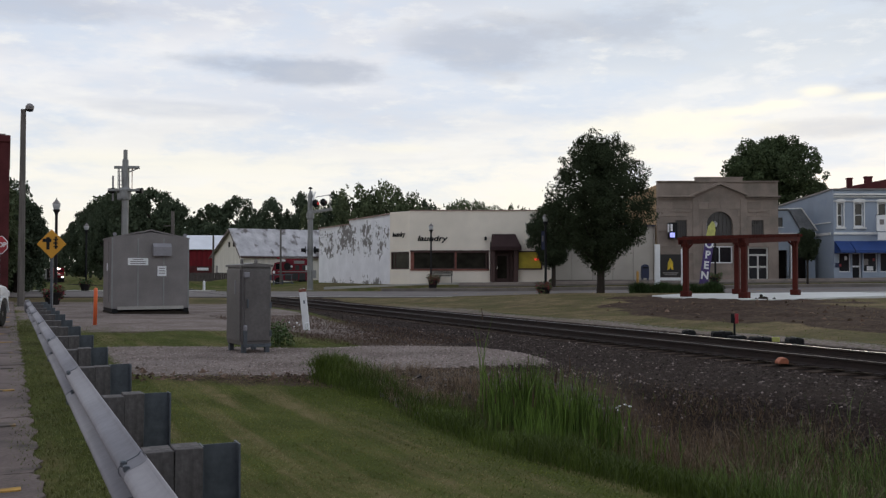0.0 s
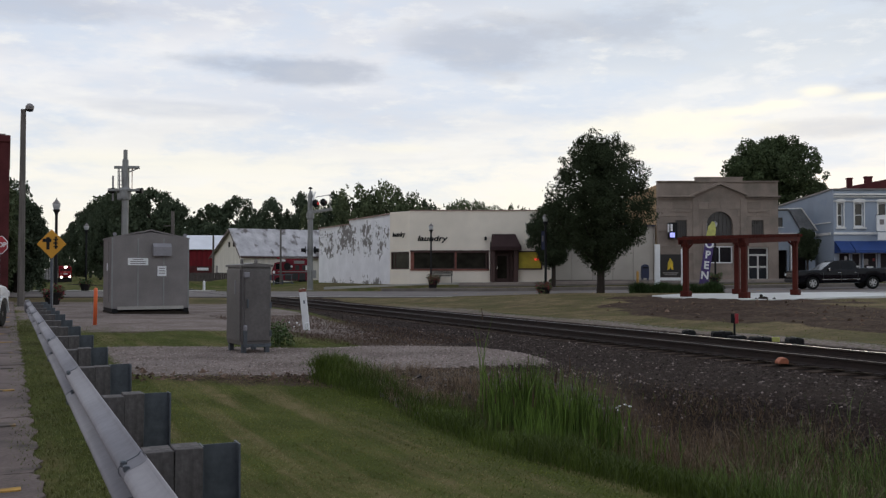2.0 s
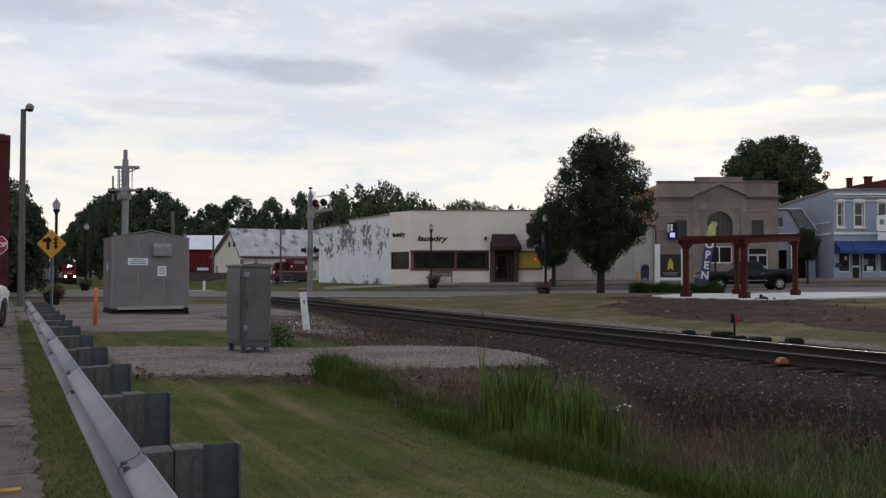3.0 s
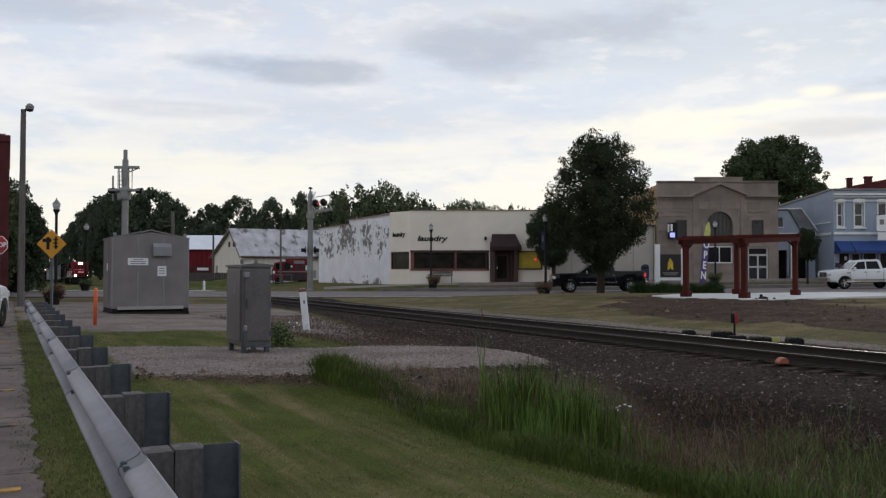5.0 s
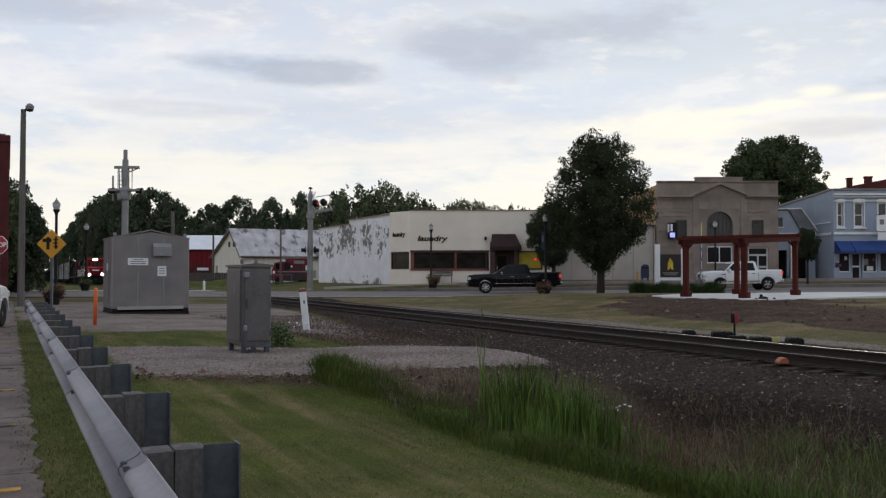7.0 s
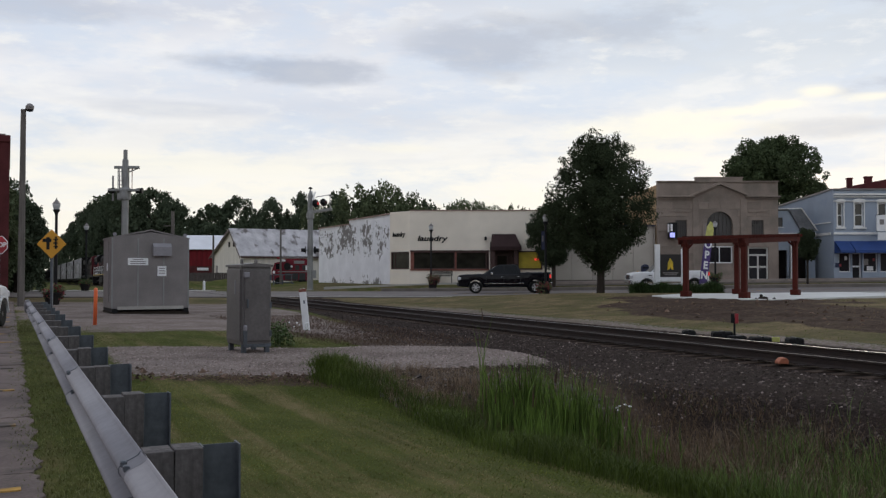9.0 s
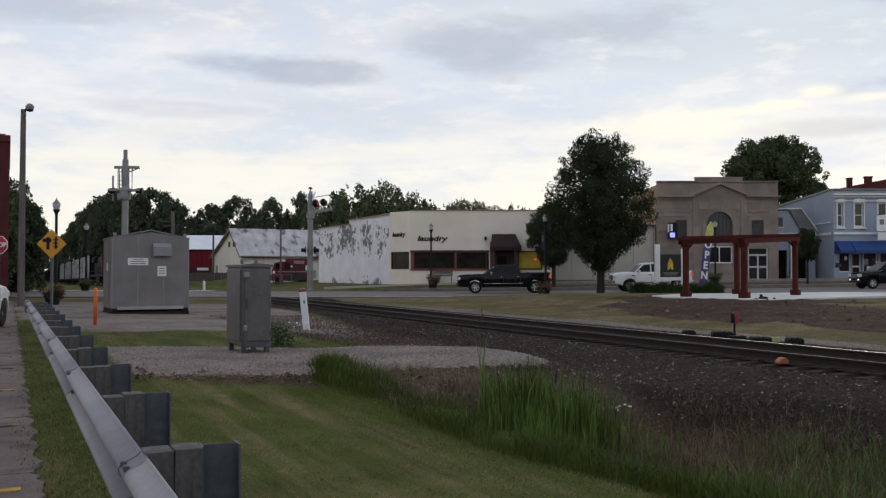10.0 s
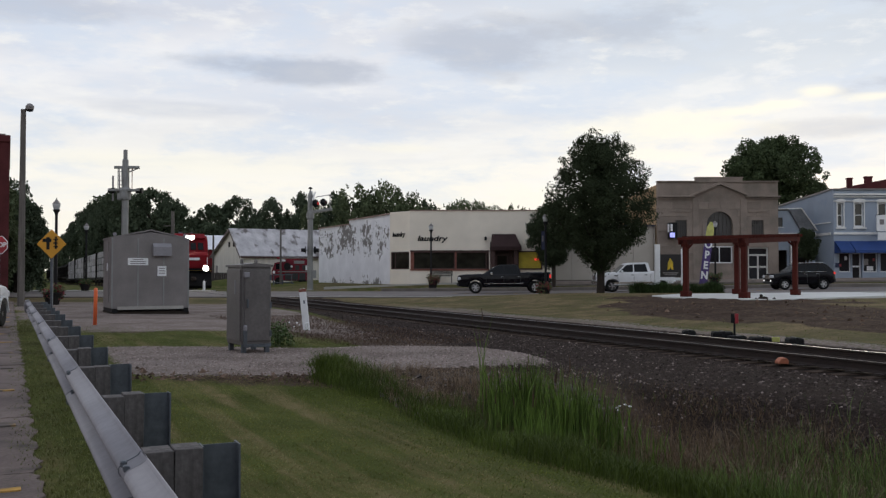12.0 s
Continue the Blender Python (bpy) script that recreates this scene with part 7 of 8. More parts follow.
# the band of taller grass at the lawn's edge
P, s, a = scatter(rv, 165000, 6.3, 9.1, 1.0, 14.6, lambda X, Y, s, a: np.exp(-((s - edge_line(X, Y, a)) / np.where(a > 11.3, 0.24, np.where(s < edge_line(X, Y, a), 0.62, 0.3))) ** 2) * (0.35 + 0.65 * patchy(X, Y, 1.7, 9)))
H = rv.uniform(0.06, 0.33, len(P)) * (0.55 + 0.7 * patchy(P[:, 0], P[:, 1], 2.6, 4)) * (1 - 0.5 * smoothstep(0.1, 0.5, s - edge_line(P[:, 0], P[:, 1], a)))
blade_mesh("edge_grass", P, H, 0.55, 0.0036, "blade_tall", rv, "taller uncut green grass along the ditch")


def clump(n, s0, a0, ds, da):
    s, a = rv.normal(s0, ds, n), rv.normal(a0, da, n)
    base = across(0, 0)
    X = base.x - G.x * s + TRACK_DIR.x * a
    Y = base.y - G.y * s + TRACK_DIR.y * a
    return np.stack([X, Y, ground_z(X, Y) - 0.01], 1)


# reeds: (amount, across, along, spread across, spread along, height)
REEDS = ((330, 7.15, 9.9, 0.16, 0.16, 1.02), (300, 7.0, 9.2, 0.16, 0.18, 0.98), (120, 6.95, 8.6, 0.12, 0.14, 0.8), (120, 7.3, 10.45, 0.14, 0.14, 0.82),
         (420, 7.4, 9.5, 0.22, 0.4, 0.55), (60, 6.8, 8.2, 0.2, 0.2, 0.5), (9, 7.25, 11.0, 0.05, 0.05, 1.3), (7, 7.05, 10.3, 0.05, 0.06, 1.25))
parts = [(clump(n, s0, a0, ds, da), rv.uniform(0.55, 1.05, n) * h) for n, s0, a0, ds, da, h in REEDS]
P, H = np.concatenate([p for p, _ in parts]), np.concatenate([h for _, h in parts])
blade_mesh("reeds", P, H, 0.2, 0.0085, "reed", rv, "clump of tall bright green reeds in the ditch")
k = rv.choice(len(P), 40)
top = P[k] + np.stack([rv.normal(0, 0.05, 40), rv.normal(0, 0.05, 40), H[k] * 0.85], 1)
blade_mesh("seed_heads", top, rv.uniform(0.14, 0.24, 40), 0.2, 0.008, "seed", rv, "brown seed heads on the reeds")
P = np.concatenate([clump(1100, 8.85, 12.85, 0.08, 0.10), clump(1500, 8.75, 12.55, 0.16, 0.22), clump(900, 8.6, 11.9, 0.16, 0.25)])
k = np.arange(len(P))
blade_mesh("tall_tuft", P, rv.uniform(0.12, 0.58, len(P)) * np.where(k < 1100, 1.0, np.where(k < 2600, 0.6, 0.45)), 0.45, 0.003, "blade_tall", rv, "bushy tuft of tall grass by the gravel pad")
# dead stalks lying and standing in the ditch, in drifts
P, s, a = scatter(rv, 110000, 3.7, 8.2, 1.5, 13.2, lambda X, Y, s, a: (0.3 + 0.7 * patchy(X, Y, 1.7, 12) ** 2) * np.clip((s - 3.7) / 0.8, 0, 1) * (1 - smoothstep(6.7, 7.4, s) * (a < 9.5)) * (1 - pad_weight(X, Y)) * (1 - 0.8 * smoothstep(9.6, 11.2, a)))
pick = rv.random(len(P))
H = rv.uniform(0.08, 0.34, len(P)) * (0.45 + 0.55 * smoothstep(3.8, 5.5, s)) * (1 - 0.5 * smoothstep(8.8, 10.8, a))
lying = pick < 0.5
blade_mesh("dead_stalks", P[lying], H[lying], 1.5, 0.0032, "stalk", rv, "brown dead weed stalks lying in the ditch")
k = (pick > 0.5) & (pick < 0.68)
blade_mesh("standing_stalks", P[k], H[k] * 1.25, 0.5, 0.003, "stalk", rv, "brown dead stalks standing in the ditch")
k = (pick > 0.68) & (rv.random(len(P)) < np.clip(2.2 * patchy(P[:, 0], P[:, 1], 1.3, 21) - 0.9, 0, 1) * (0.15 + 0.85 * (1 - smoothstep(6.0, 8.0, a))))
blade_mesh("ditch_weeds", P[k], H[k] * 1.2, 0.5, 0.004, "blade_tall", rv, "green weeds between the dead stalks")
P, s, a = scatter(rv, 34000, 3.7, 7.6, 2.5, 8.8, lambda X, Y, s, a: patchy(X, Y, 2.1, 2) ** 1.8 * (1 - smoothstep(6.9, 8.5, a + 1.5 * smoothstep(5.2, 6.6, s))))
blade_mesh("near_weeds", P, rv.uniform(0.10, 0.56, len(P)), 0.5, 0.0036, "near_weed", rv, "green weeds at the near end of the ditch")
P, s, a = scatter(rv, 5200, 6.9, 8.5, 10.6, 13.4, lambda X, Y, s, a: (1 - pad_weight(X, Y)) * patchy(X, Y, 2.4, 5))
blade_mesh("bank_weeds", P, rv.uniform(0.08, 0.32, len(P)), 0.6, 0.003, "straw", rv, "reddish dry grass on the bank below the pad")
M["rust_weed"] = mat("reddish_weed", (0.105, 0.070, 0.052), 0.85, var=0.3, scale=1, fine=5, bump=0, island=0.4, spec=0.05)
# weeds behind the pad and by the cabinet
P, s, a = scatter(rv, 14000, 2.7, 6.4, 19.0, 34, lambda X, Y, s, a: 0.25 + 0.75 * patchy(X, Y, 1.1, 3))
blade_mesh("low_weeds", P, rv.uniform(0.04, 0.14, len(P)), 1.0, 0.006, "rust_weed", rv, "low reddish-brown weeds beside the ballast")
for x, y, n, seed in ((2.02, 10.6, 5, 3), (-3.05, 19.4, 6, 4)):
    rg = random.Random(seed)
    t = thing("wild_daisy", pose(x, y, float(ground_z(x, y))), "small white-flowered weed among the grass", "weed")
    for k in range(n):
        dx, dy, h = rg.gauss(0, 0.12), rg.gauss(0, 0.1), rg.uniform(0.42, 0.55)
        q = part("stem", rod((dx * 0.6, dy * 0.6, 0), (dx, dy, h), 0.003, 0.002, 5), "near_weed", t)
        part("flower", moved(lathe([(0.004, 0), (0.022, 0.006), (0.018, 0.014), (0.004, 0.018)], 8), pose(dx, dy, h, rg.uniform(-30, 30), rg.uniform(-30, 30))), "sign_white", q, "white flower head")
make_shrub(-3.72, -3.15, 19.6, -0.22, 0.66, 800, 71, "leafy green weed bush behind the cabinet", "leaf_b", 0.035)


def stones(name, P, size, material, rg, label):
    """Small angular stones: squashed, turned octahedra."""
    n = len(P)
    base = np.array([[1, 0, 0], [-1, 0, 0], [0, 1, 0], [0, -1, 0], [0, 0, 1], [0, 0, -1]], float)
    jit = base[None] * rg.uniform(0.6, 1.3, (n, 6, 1)) + rg.normal(0, 0.18, (n, 6, 3))
    c, s_ = np.cos(rg.uniform(0, math.tau, n)), np.sin(rg.uniform(0, math.tau, n))
    x = jit[..., 0] * c[:, None] - jit[..., 1] * s_[:, None]
    y = jit[..., 0] * s_[:, None] + jit[..., 1] * c[:, None]
    v = np.stack([x, y, jit[..., 2] * 0.75], -1) * (size * rg.uniform(0.55, 1.45, n))[:, None, None] + P[:, None]
    f = np.array([[0, 2, 4], [2, 1, 4], [1, 3, 4], [3, 0, 4], [2, 0, 5], [1, 2, 5], [3, 1, 5], [0, 3, 5]])
    me = bpy.data.meshes.new(name)
    me.from_pydata(v.reshape(-1, 3).tolist(), [], (np.arange(n)[:, None, None] * 6 + f[None]).reshape(-1, 3).tolist())
    me.materials.append(M[material])
    return tagged(new(name, me), label, "stones", kind="stuff")


P, s, a = scatter(rv, 46000, -3.2, 4.9, 1.0, 26, lambda X, Y, s, a: np.where(np.abs(s) < 1.25, 0.06, 1.0) * (1 - pad_weight(X, Y)) * np.clip((5.2 - s) / 1.2, 0, 1))
stones("ballast_stones", P, 0.030, "stone", rv, "dark grey crushed ballast stones along the track")
P, s, a = scatter(rv, 9000, -3.2, 3.6, 26, 52, lambda X, Y, s, a: s < left_edge(Y) + 0.3)
stones("far_ballast_stones", P, 0.04, "stone", rv, "dark grey ballast stones further down the track")
P, s, a = scatter(rv, 26000, 3.2, 11.6, 9.5, 20.5, lambda X, Y, s, a: pad_weight(X, Y))
stones("pad_gravel", P, 0.024, "stone_pale", rv, "pale grey gravel of the cabinet's pad")
P, s, a = scatter(rv, 1500, 4.2, 8.2, 9.5, 14.5, lambda X, Y, s, a: (1 - 0.5 * pad_weight(X, Y)) * patchy(X, Y, 1.5, 3) ** 0.7)
stones("pale_rocks", P, 0.026, "stone_pale", rv, "scattered pale rocks below the gravel pad")
P, s, a = scatter(rv, 900, 5.6, 8.5, 10.2, 13.4, lambda X, Y, s, a: patchy(X, Y, 2.2, 9))
stones("bank_rocks", P, 0.055, "stone_mid", rv, "grey rocks on the bank below the gravel pad")
P, s, a = scatter(rv, 12000, -20, -6.2, 8, 46, lambda X, Y, s, a: bare_soil(X, Y) * ~((X > 8.6) & (Y > 37.0 + 0.55 * np.clip(X - 13, 0, 99))) * patchy(X, Y, 0.9, 8))
P, s, a = scatter(rv, 4200, 3.8, 7.2, 2.5, 8.4, lambda X, Y, s, a: patchy(X, Y, 1.9, 14) ** 2.5)
blade_mesh("tall_straw", P, rv.uniform(0.18, 0.55, len(P)), 0.45, 0.003, "straw", rv, "upright pale straw among the ditch weeds")
P, s, a = scatter(rv, 5000, -20, -6.2, 8, 46, lambda X, Y, s, a: bare_soil(X, Y) * ~((X > 8.6) & (Y > 37.0 + 0.55 * np.clip(X - 13, 0, 99))) * patchy(X, Y, 1.3, 5) ** 2)
blade_mesh("soil_straw", P, rv.uniform(0.04, 0.13, len(P)), 1.6, 0.010, "straw", rv, "bits of pale straw on the bare soil")
P, s, a = scatter(rv, 5200, 8.6, 11.6, 10.5, 15.0, lambda X, Y, s, a: smoothstep(13.0, 13.5, Y + 0.3 * wob(X, Y, 1.4, 4)) * (1 - smoothstep(14.3, 14.8, Y)) * (1 - pad_weight(X, Y)) * patchy(X, Y, 1.8, 3))
blade_mesh("pad_edge_grass", P, rv.uniform(0.03, 0.10, len(P)), 1.0, 0.004, "straw", rv, "brown dry grass along the edge of the gravel pad")
M["clod"] = mat("soil_clod", (0.105, 0.070, 0.052), 0.95, var=0.3, scale=4, fine=30, island=0.7, spec=0.03)
stones("soil_clods", P, 0.045, "clod", rv, "loose brown soil clods on the bare verge")
P, s, a = scatter(rv, 600, 1.2, 5.4, 1.0, 24, lambda X, Y, s, a: (1 - pad_weight(X, Y)))
P[:, 2] += 0.012
stones("pale_ballast", P, 0.02, "stone_pale", rv, "single pale stones among the dark ballast")
P, s, a = scatter(rv, 420, -20, -6.2, 8, 46, lambda X, Y, s, a: bare_soil(X, Y) * ~((X > 8.6) & (Y > 37.0 + 0.55 * np.clip(X - 13, 0, 99))))
stones("large_clods", P, 0.08, "clod", rv, "larger brown soil clods on the bare verge")
P, s, a = scatter(rv, 9000, 3.9, 6.8, 2.0, 9.0, lambda X, Y, s, a: patchy(X, Y, 2.3, 6) ** 4)
blade_mesh("straw_clumps", P, rv.uniform(0.15, 0.42, len(P)), 1.3, 0.003, "straw", rv, "clumps of pale bent straw in the ditch")


# ---------------------------------------------------------------- vehicles
def arch(cx, r, z0, n=10, front=-1):
    """Points of a wheel arch, walked from the front to the back along the sill."""
    a0 = math.asin(min(1, max(-1, (z0 - r_axle) / r)))
    return [(cx + r * math.cos(t), r_axle + r * math.sin(t)) for t in np.linspace(math.pi - a0, a0, n)]


r_axle = 0.40


def vehicle(name, label, category, spec):
    """Heads towards -x; origin on the ground under its middle."""
    global r_axle
    r_axle = spec["r"]
    v = thing(name, pose(0, 0, 0), label, category)
    W = spec["w"] / 2
    paint = spec["paint"]
    zs = spec["sill"]
    xf, xr = spec["wheels"]
    bottom = [(spec["x0"] + 0.05, zs + 0.06)] + arch(xf, spec["r"] + 0.09, zs) + arch(xr, spec["r"] + 0.09, zs) + [(spec["x1"] - 0.05, zs + 0.12)]
    prof = bottom + list(reversed(spec["top"]))
    belt = spec["belt"]

    xs = sorted({*np.linspace(spec["x0"], spec["x1"], 70).round(3), *[q[0] for q in prof if spec["x0"] <= q[0] <= spec["x1"]]})
    low = np.interp(xs, [q[0] for q in bottom], [q[1] for q in bottom])
    high = np.interp(xs, [q[0] for q in spec["top"][1:-1]], [q[1] for q in spec["top"][1:-1]])
    bm = bmesh.new()
    rings = []
    for x, lo, hi in zip(xs, low, high):
        e = min(1, max(0, (spec["x0"] + 0.55 - x) / 0.55, (x - spec["x1"] + 0.25) / 0.25))
        w0 = W - 0.16 * e ** 2.2
        ring = []
        for f, k in ((0, 0.93), (0.10, 0.975), (0.35, 1.0), (0.62, 0.995), (0.86, 0.975), (0.95, 0.95), (1.0, 0.90)):
            ring.append((w0 * k, lo + (hi - lo) * f))
        rings.append([bm.verts.new((x, -y, z)) for y, z in ring] + [bm.verts.new((x, y, z)) for y, z in reversed(ring)])
    for A, B in zip(rings, rings[1:]):
        for k in range(len(A)):
            bm.faces.new((A[k], A[(k + 1) % len(A)], B[(k + 1) % len(A)], B[k]))
    bm.faces.new(rings[0]), bm.faces.new(rings[-1])
    bmesh.ops.recalc_face_normals(bm, faces=bm.faces)
    body = part("body", bm, paint, v, spec["body_label"], smooth=False)
    for x in spec.get("gaps", ()):
        for sgn in (-1, 1):
            part("door_gap", box((x, sgn * (W - 0.002), belt - 0.38), (0.016, 0.012, 0.66)), "plastic", body)
    for x in (xf, xr):
        for sgn in (-1, 1):
            ring = [(x + rr * math.cos(t), r_axle + rr * math.sin(t)) for rr, ts in ((spec["r"] + 0.08, np.linspace(0.05, math.pi - 0.05, 14)), (spec["r"] + 0.13, np.linspace(math.pi - 0.05, 0.05, 14))) for t in ts]
            part("wheel_arch", prism(ring, "y", sgn * (W - 0.03), sgn * (W + 0.012)), paint, body)
    cab = spec["cab"]
    hw = lambda p: W - 0.05 - max(0, p[1] - belt) * 0.26
    part("cab", prism(cab, "y", lambda p: -hw(p), hw, 0.02), paint, v)
    for win in spec["windows"]:
        for sgn in (-1, 1):
            part("side_window", prism(win, "y", lambda p: sgn * (hw(p) - 0.03), lambda p: sgn * (hw(p) + 0.006)), "car_glass", v)
    for (x0, z0), (x1, z1), nm in spec["screens"]:
        d = Vector((x1 - x0, z1 - z0)).normalized()
        n = Vector((d.y, -d.x)) * (1 if nm == "rear_window" else -1)
        q = [(x0 - n.x * 0.02, z0 - n.y * 0.02), (x1 - n.x * 0.02, z1 - n.y * 0.02), (x1 + n.x * 0.008, z1 + n.y * 0.008), (x0 + n.x * 0.008, z0 + n.y * 0.008)]
        part(nm, prism(q, "y", lambda p: -(hw(p) - 0.08), lambda p: hw(p) - 0.08), "screen_glass", v)
    for c, s, mt, nm, lb in spec["bits"]:
        for sgn in ((-1, 1) if c[1] else (1,)):
            part(nm, box((c[0], c[1] * sgn, c[2]), s, bevel=min(s) * 0.2), mt, v, lb)
    # dark underbody so that the wheel wells are not seen through
    part("underbody", box(((xf + xr) / 2, 0, zs + 0.12), (xr - xf + 0.9, spec["w"] - 0.75, 0.3)), "plastic", v)
    v["wheelbase"] = xr - xf
    tyre_prof = [(spec["r"] * 0.62, -0.12), (spec["r"] * 0.95, -0.125), (spec["r"], -0.10), (spec["r"], 0.10), (spec["r"] * 0.95, 0.125), (spec["r"] * 0.62, 0.12), (spec["r"] * 0.60, 0.0)]
    wheels = []
    turn = Matrix.Rotation(radians(90), 4, "X")
    for x in (xf, xr):
        for sgn in (-1, 1):
            w = new("wheel", mesh_of("wheel", moved(lathe([(spec["r"] * 0.2, -0.06), (spec["r"] * 0.6, -0.06), (spec["r"] * 0.6, 0.06), (spec["r"] * 0.2, 0.06)], 18), turn), "plastic"))
            w.parent = v
            w.location = (x, sgn * (W - 0.15), spec["r"])
            bm = lathe(tyre_prof, 26)
            part("tyre", moved(bm, turn), "tyre", w, smooth=True)
            bm = bmesh.new()
            for k in range(spec.get("spokes", 5)):
                a = math.tau * k / spec.get("spokes", 5)
                rot_box(bm, (math.cos(a) * spec["r"] * 0.34, sgn * 0.085, math.sin(a) * spec["r"] * 0.34), (spec["r"] * 0.60, 0.04, 0.075), ry=-math.degrees(a))
            ring = lathe([(spec["r"] * 0.56, 0.05), (spec["r"] * 0.66, 0.07), (spec["r"] * 0.66, 0.115), (spec["r"] * 0.58, 0.115), (spec["r"] * 0.56, 0.05)], 22)
            ring.transform(Matrix.Rotation(radians(90 if sgn < 0 else -90), 4, "X"))
            me = bpy.data.meshes.new("tmp")
            ring.to_mesh(me)
            bm.from_mesh(me)
            bpy.data.meshes.remove(me)
            part("rim", bm, spec.get("rim", "rim"), w, "bright alloy rim")
            part("hub", moved(rod((0, -0.02, 0), (0, 0.02, 0), 0.07, seg=10), pose(0, sgn * 0.10, 0)), spec.get("rim", "rim"), w)
            wheels.append((w, (x, sgn * (W - 0.15), spec["r"])))
    return v, wheels, spec["r"]


BLACK = dict(r=0.41, w=2.0, x0=-3.15, x1=3.05, sill=0.42, wheels=(-1.98, 2.02), belt=1.18, paint="car_black", body_label="glossy black body", spokes=6, gaps=(-1.28, -0.10, 1.02),
             top=[(-3.15, 0.60), (-3.15, 1.14), (-3.06, 1.23), (-2.6, 1.28), (-1.7, 1.31), (-1.45, 1.30), (1.05, 1.29), (1.08, 1.38), (3.02, 1.38), (3.05, 1.34), (3.05, 0.62)],
             cab=[(-1.48, 1.23), (-0.62, 1.82), (-0.40, 1.91), (0.66, 1.93), (0.86, 1.87), (1.08, 1.23)],
             windows=[[(-1.12, 1.32), (-0.56, 1.77), (-0.12, 1.81), (-0.12, 1.32)], [(-0.04, 1.32), (-0.04, 1.81), (0.66, 1.81), (0.86, 1.32)]],
             screens=[((-1.42, 1.28), (-0.66, 1.80), "windscreen"), ((1.04, 1.34), (0.88, 1.81), "rear_window")],
             bits=[((-3.05, 0.78, 1.0), (0.24, 0.30, 0.20), "headlamp", "headlamp", "clear headlamp"), ((-3.16, 0, 0.98), (0.06, 1.05, 0.32), "chrome", "grille", "chrome grille"),
                   ((-3.15, 0, 0.62), (0.16, 1.7, 0.2), "plastic", "front_bumper", "dark bumper"), ((3.06, 0, 0.62), (0.16, 1.8, 0.20), "chrome", "rear_bumper", "chrome bumper"),
                   ((3.0, 0.92, 1.12), (0.12, 0.10, 0.24), "tail", "tail_lamp", "lit red tail lamp"), ((-0.92, 1.06, 1.33), (0.12, 0.22, 0.17), "chrome", "wing_mirror", "chrome mirror"),
                   ((-0.1, 0.995, 0.66), (2.6, 0.02, 0.035), "chrome", "side_trim", ""), ((-0.24, 1.0, 1.10), (0.18, 0.03, 0.03), "chrome", "door_handle", ""),
                   ((0.86, 1.0, 1.10), (0.18, 0.03, 0.03), "chrome", "door_handle", ""), ((-0.1, 0.93, 0.42), (2.4, 0.14, 0.05), "plastic", "running_board", ""),
                   ((2.1, 0, 1.385), (1.9, 1.6, 0.02), "plastic", "bed_cover", "")])
M["tan_trim"] = mat("tan_car_trim", (0.26, 0.21, 0.16), 0.4, var=0.05, bump=0)
WHITE = dict(r=0.41, w=2.0, x0=-2.9, x1=2.9, sill=0.46, wheels=(-1.80, 1.84), belt=1.20, paint="car_white", body_label="white body", spokes=5, rim="chrome", gaps=(-1.14, 0.04, 1.2),
             top=[(-2.9, 0.62), (-2.9, 1.12), (-2.82, 1.22), (-2.3, 1.31), (-1.5, 1.33), (-1.30, 1.29), (1.22, 1.31), (1.25, 1.37), (2.86, 1.36), (2.9, 1.3), (2.9, 0.64)],
             cab=[(-1.32, 1.24), (-0.52, 1.82), (-0.3, 1.93), (0.9, 1.96), (1.08, 1.89), (1.24, 1.24)],
             windows=[[(-1.0, 1.32), (-0.46, 1.79), (0.0, 1.83), (0.0, 1.32)], [(0.08, 1.32), (0.08, 1.83), (0.88, 1.84), (1.02, 1.32)]],
             screens=[((-1.26, 1.30), (-0.56, 1.80), "windscreen"), ((1.22, 1.34), (1.08, 1.82), "rear_window")],
             bits=[((-2.82, 0.78, 0.98), (0.22, 0.30, 0.20), "headlamp", "headlamp", "clear headlamp"), ((-2.90, 0, 0.96), (0.06, 1.1, 0.28), "plastic", "grille", "dark grille"), ((-2.92, 0, 1.12), (0.05, 1.2, 0.05), "chrome", "grille_surround", ""), ((-2.92, 0, 0.96), (0.06, 0.07, 0.3), "chrome", "grille_bar", ""),
                   ((-2.90, 0, 0.64), (0.18, 1.86, 0.30), "chrome", "front_bumper", "chrome bumper"), ((2.9, 0, 0.62), (0.16, 1.85, 0.2), "chrome", "rear_bumper", "chrome bumper"),
                   ((2.86, 0.93, 1.14), (0.10, 0.10, 0.24), "tail", "tail_lamp", "red tail lamp"), ((-0.80, 1.06, 1.34), (0.13, 0.22, 0.2), "car_white", "wing_mirror", ""),
                   ((-0.06, 0.99, 1.12), (0.2, 0.04, 0.04), "plastic", "door_handle", ""), ((0.86, 0.99, 1.12), (0.2, 0.04, 0.04), "plastic", "door_handle", ""),
                   ((-1.36, 0.995, 1.08), (0.22, 0.03, 0.06), "plastic", "badge_bar", ""), ((-0.1, 0.96, 0.50), (2.4, 0.10, 0.10), "rim", "running_board", "grey running board"), ((0.0, 0.985, 0.60), (2.55, 0.03, 0.10), "tan_trim", "rocker_trim", "tan lower trim"),
                   ((-2.95, 0.68, 0.62), (0.06, 0.14, 0.08), "headlamp", "fog_lamp", "")])
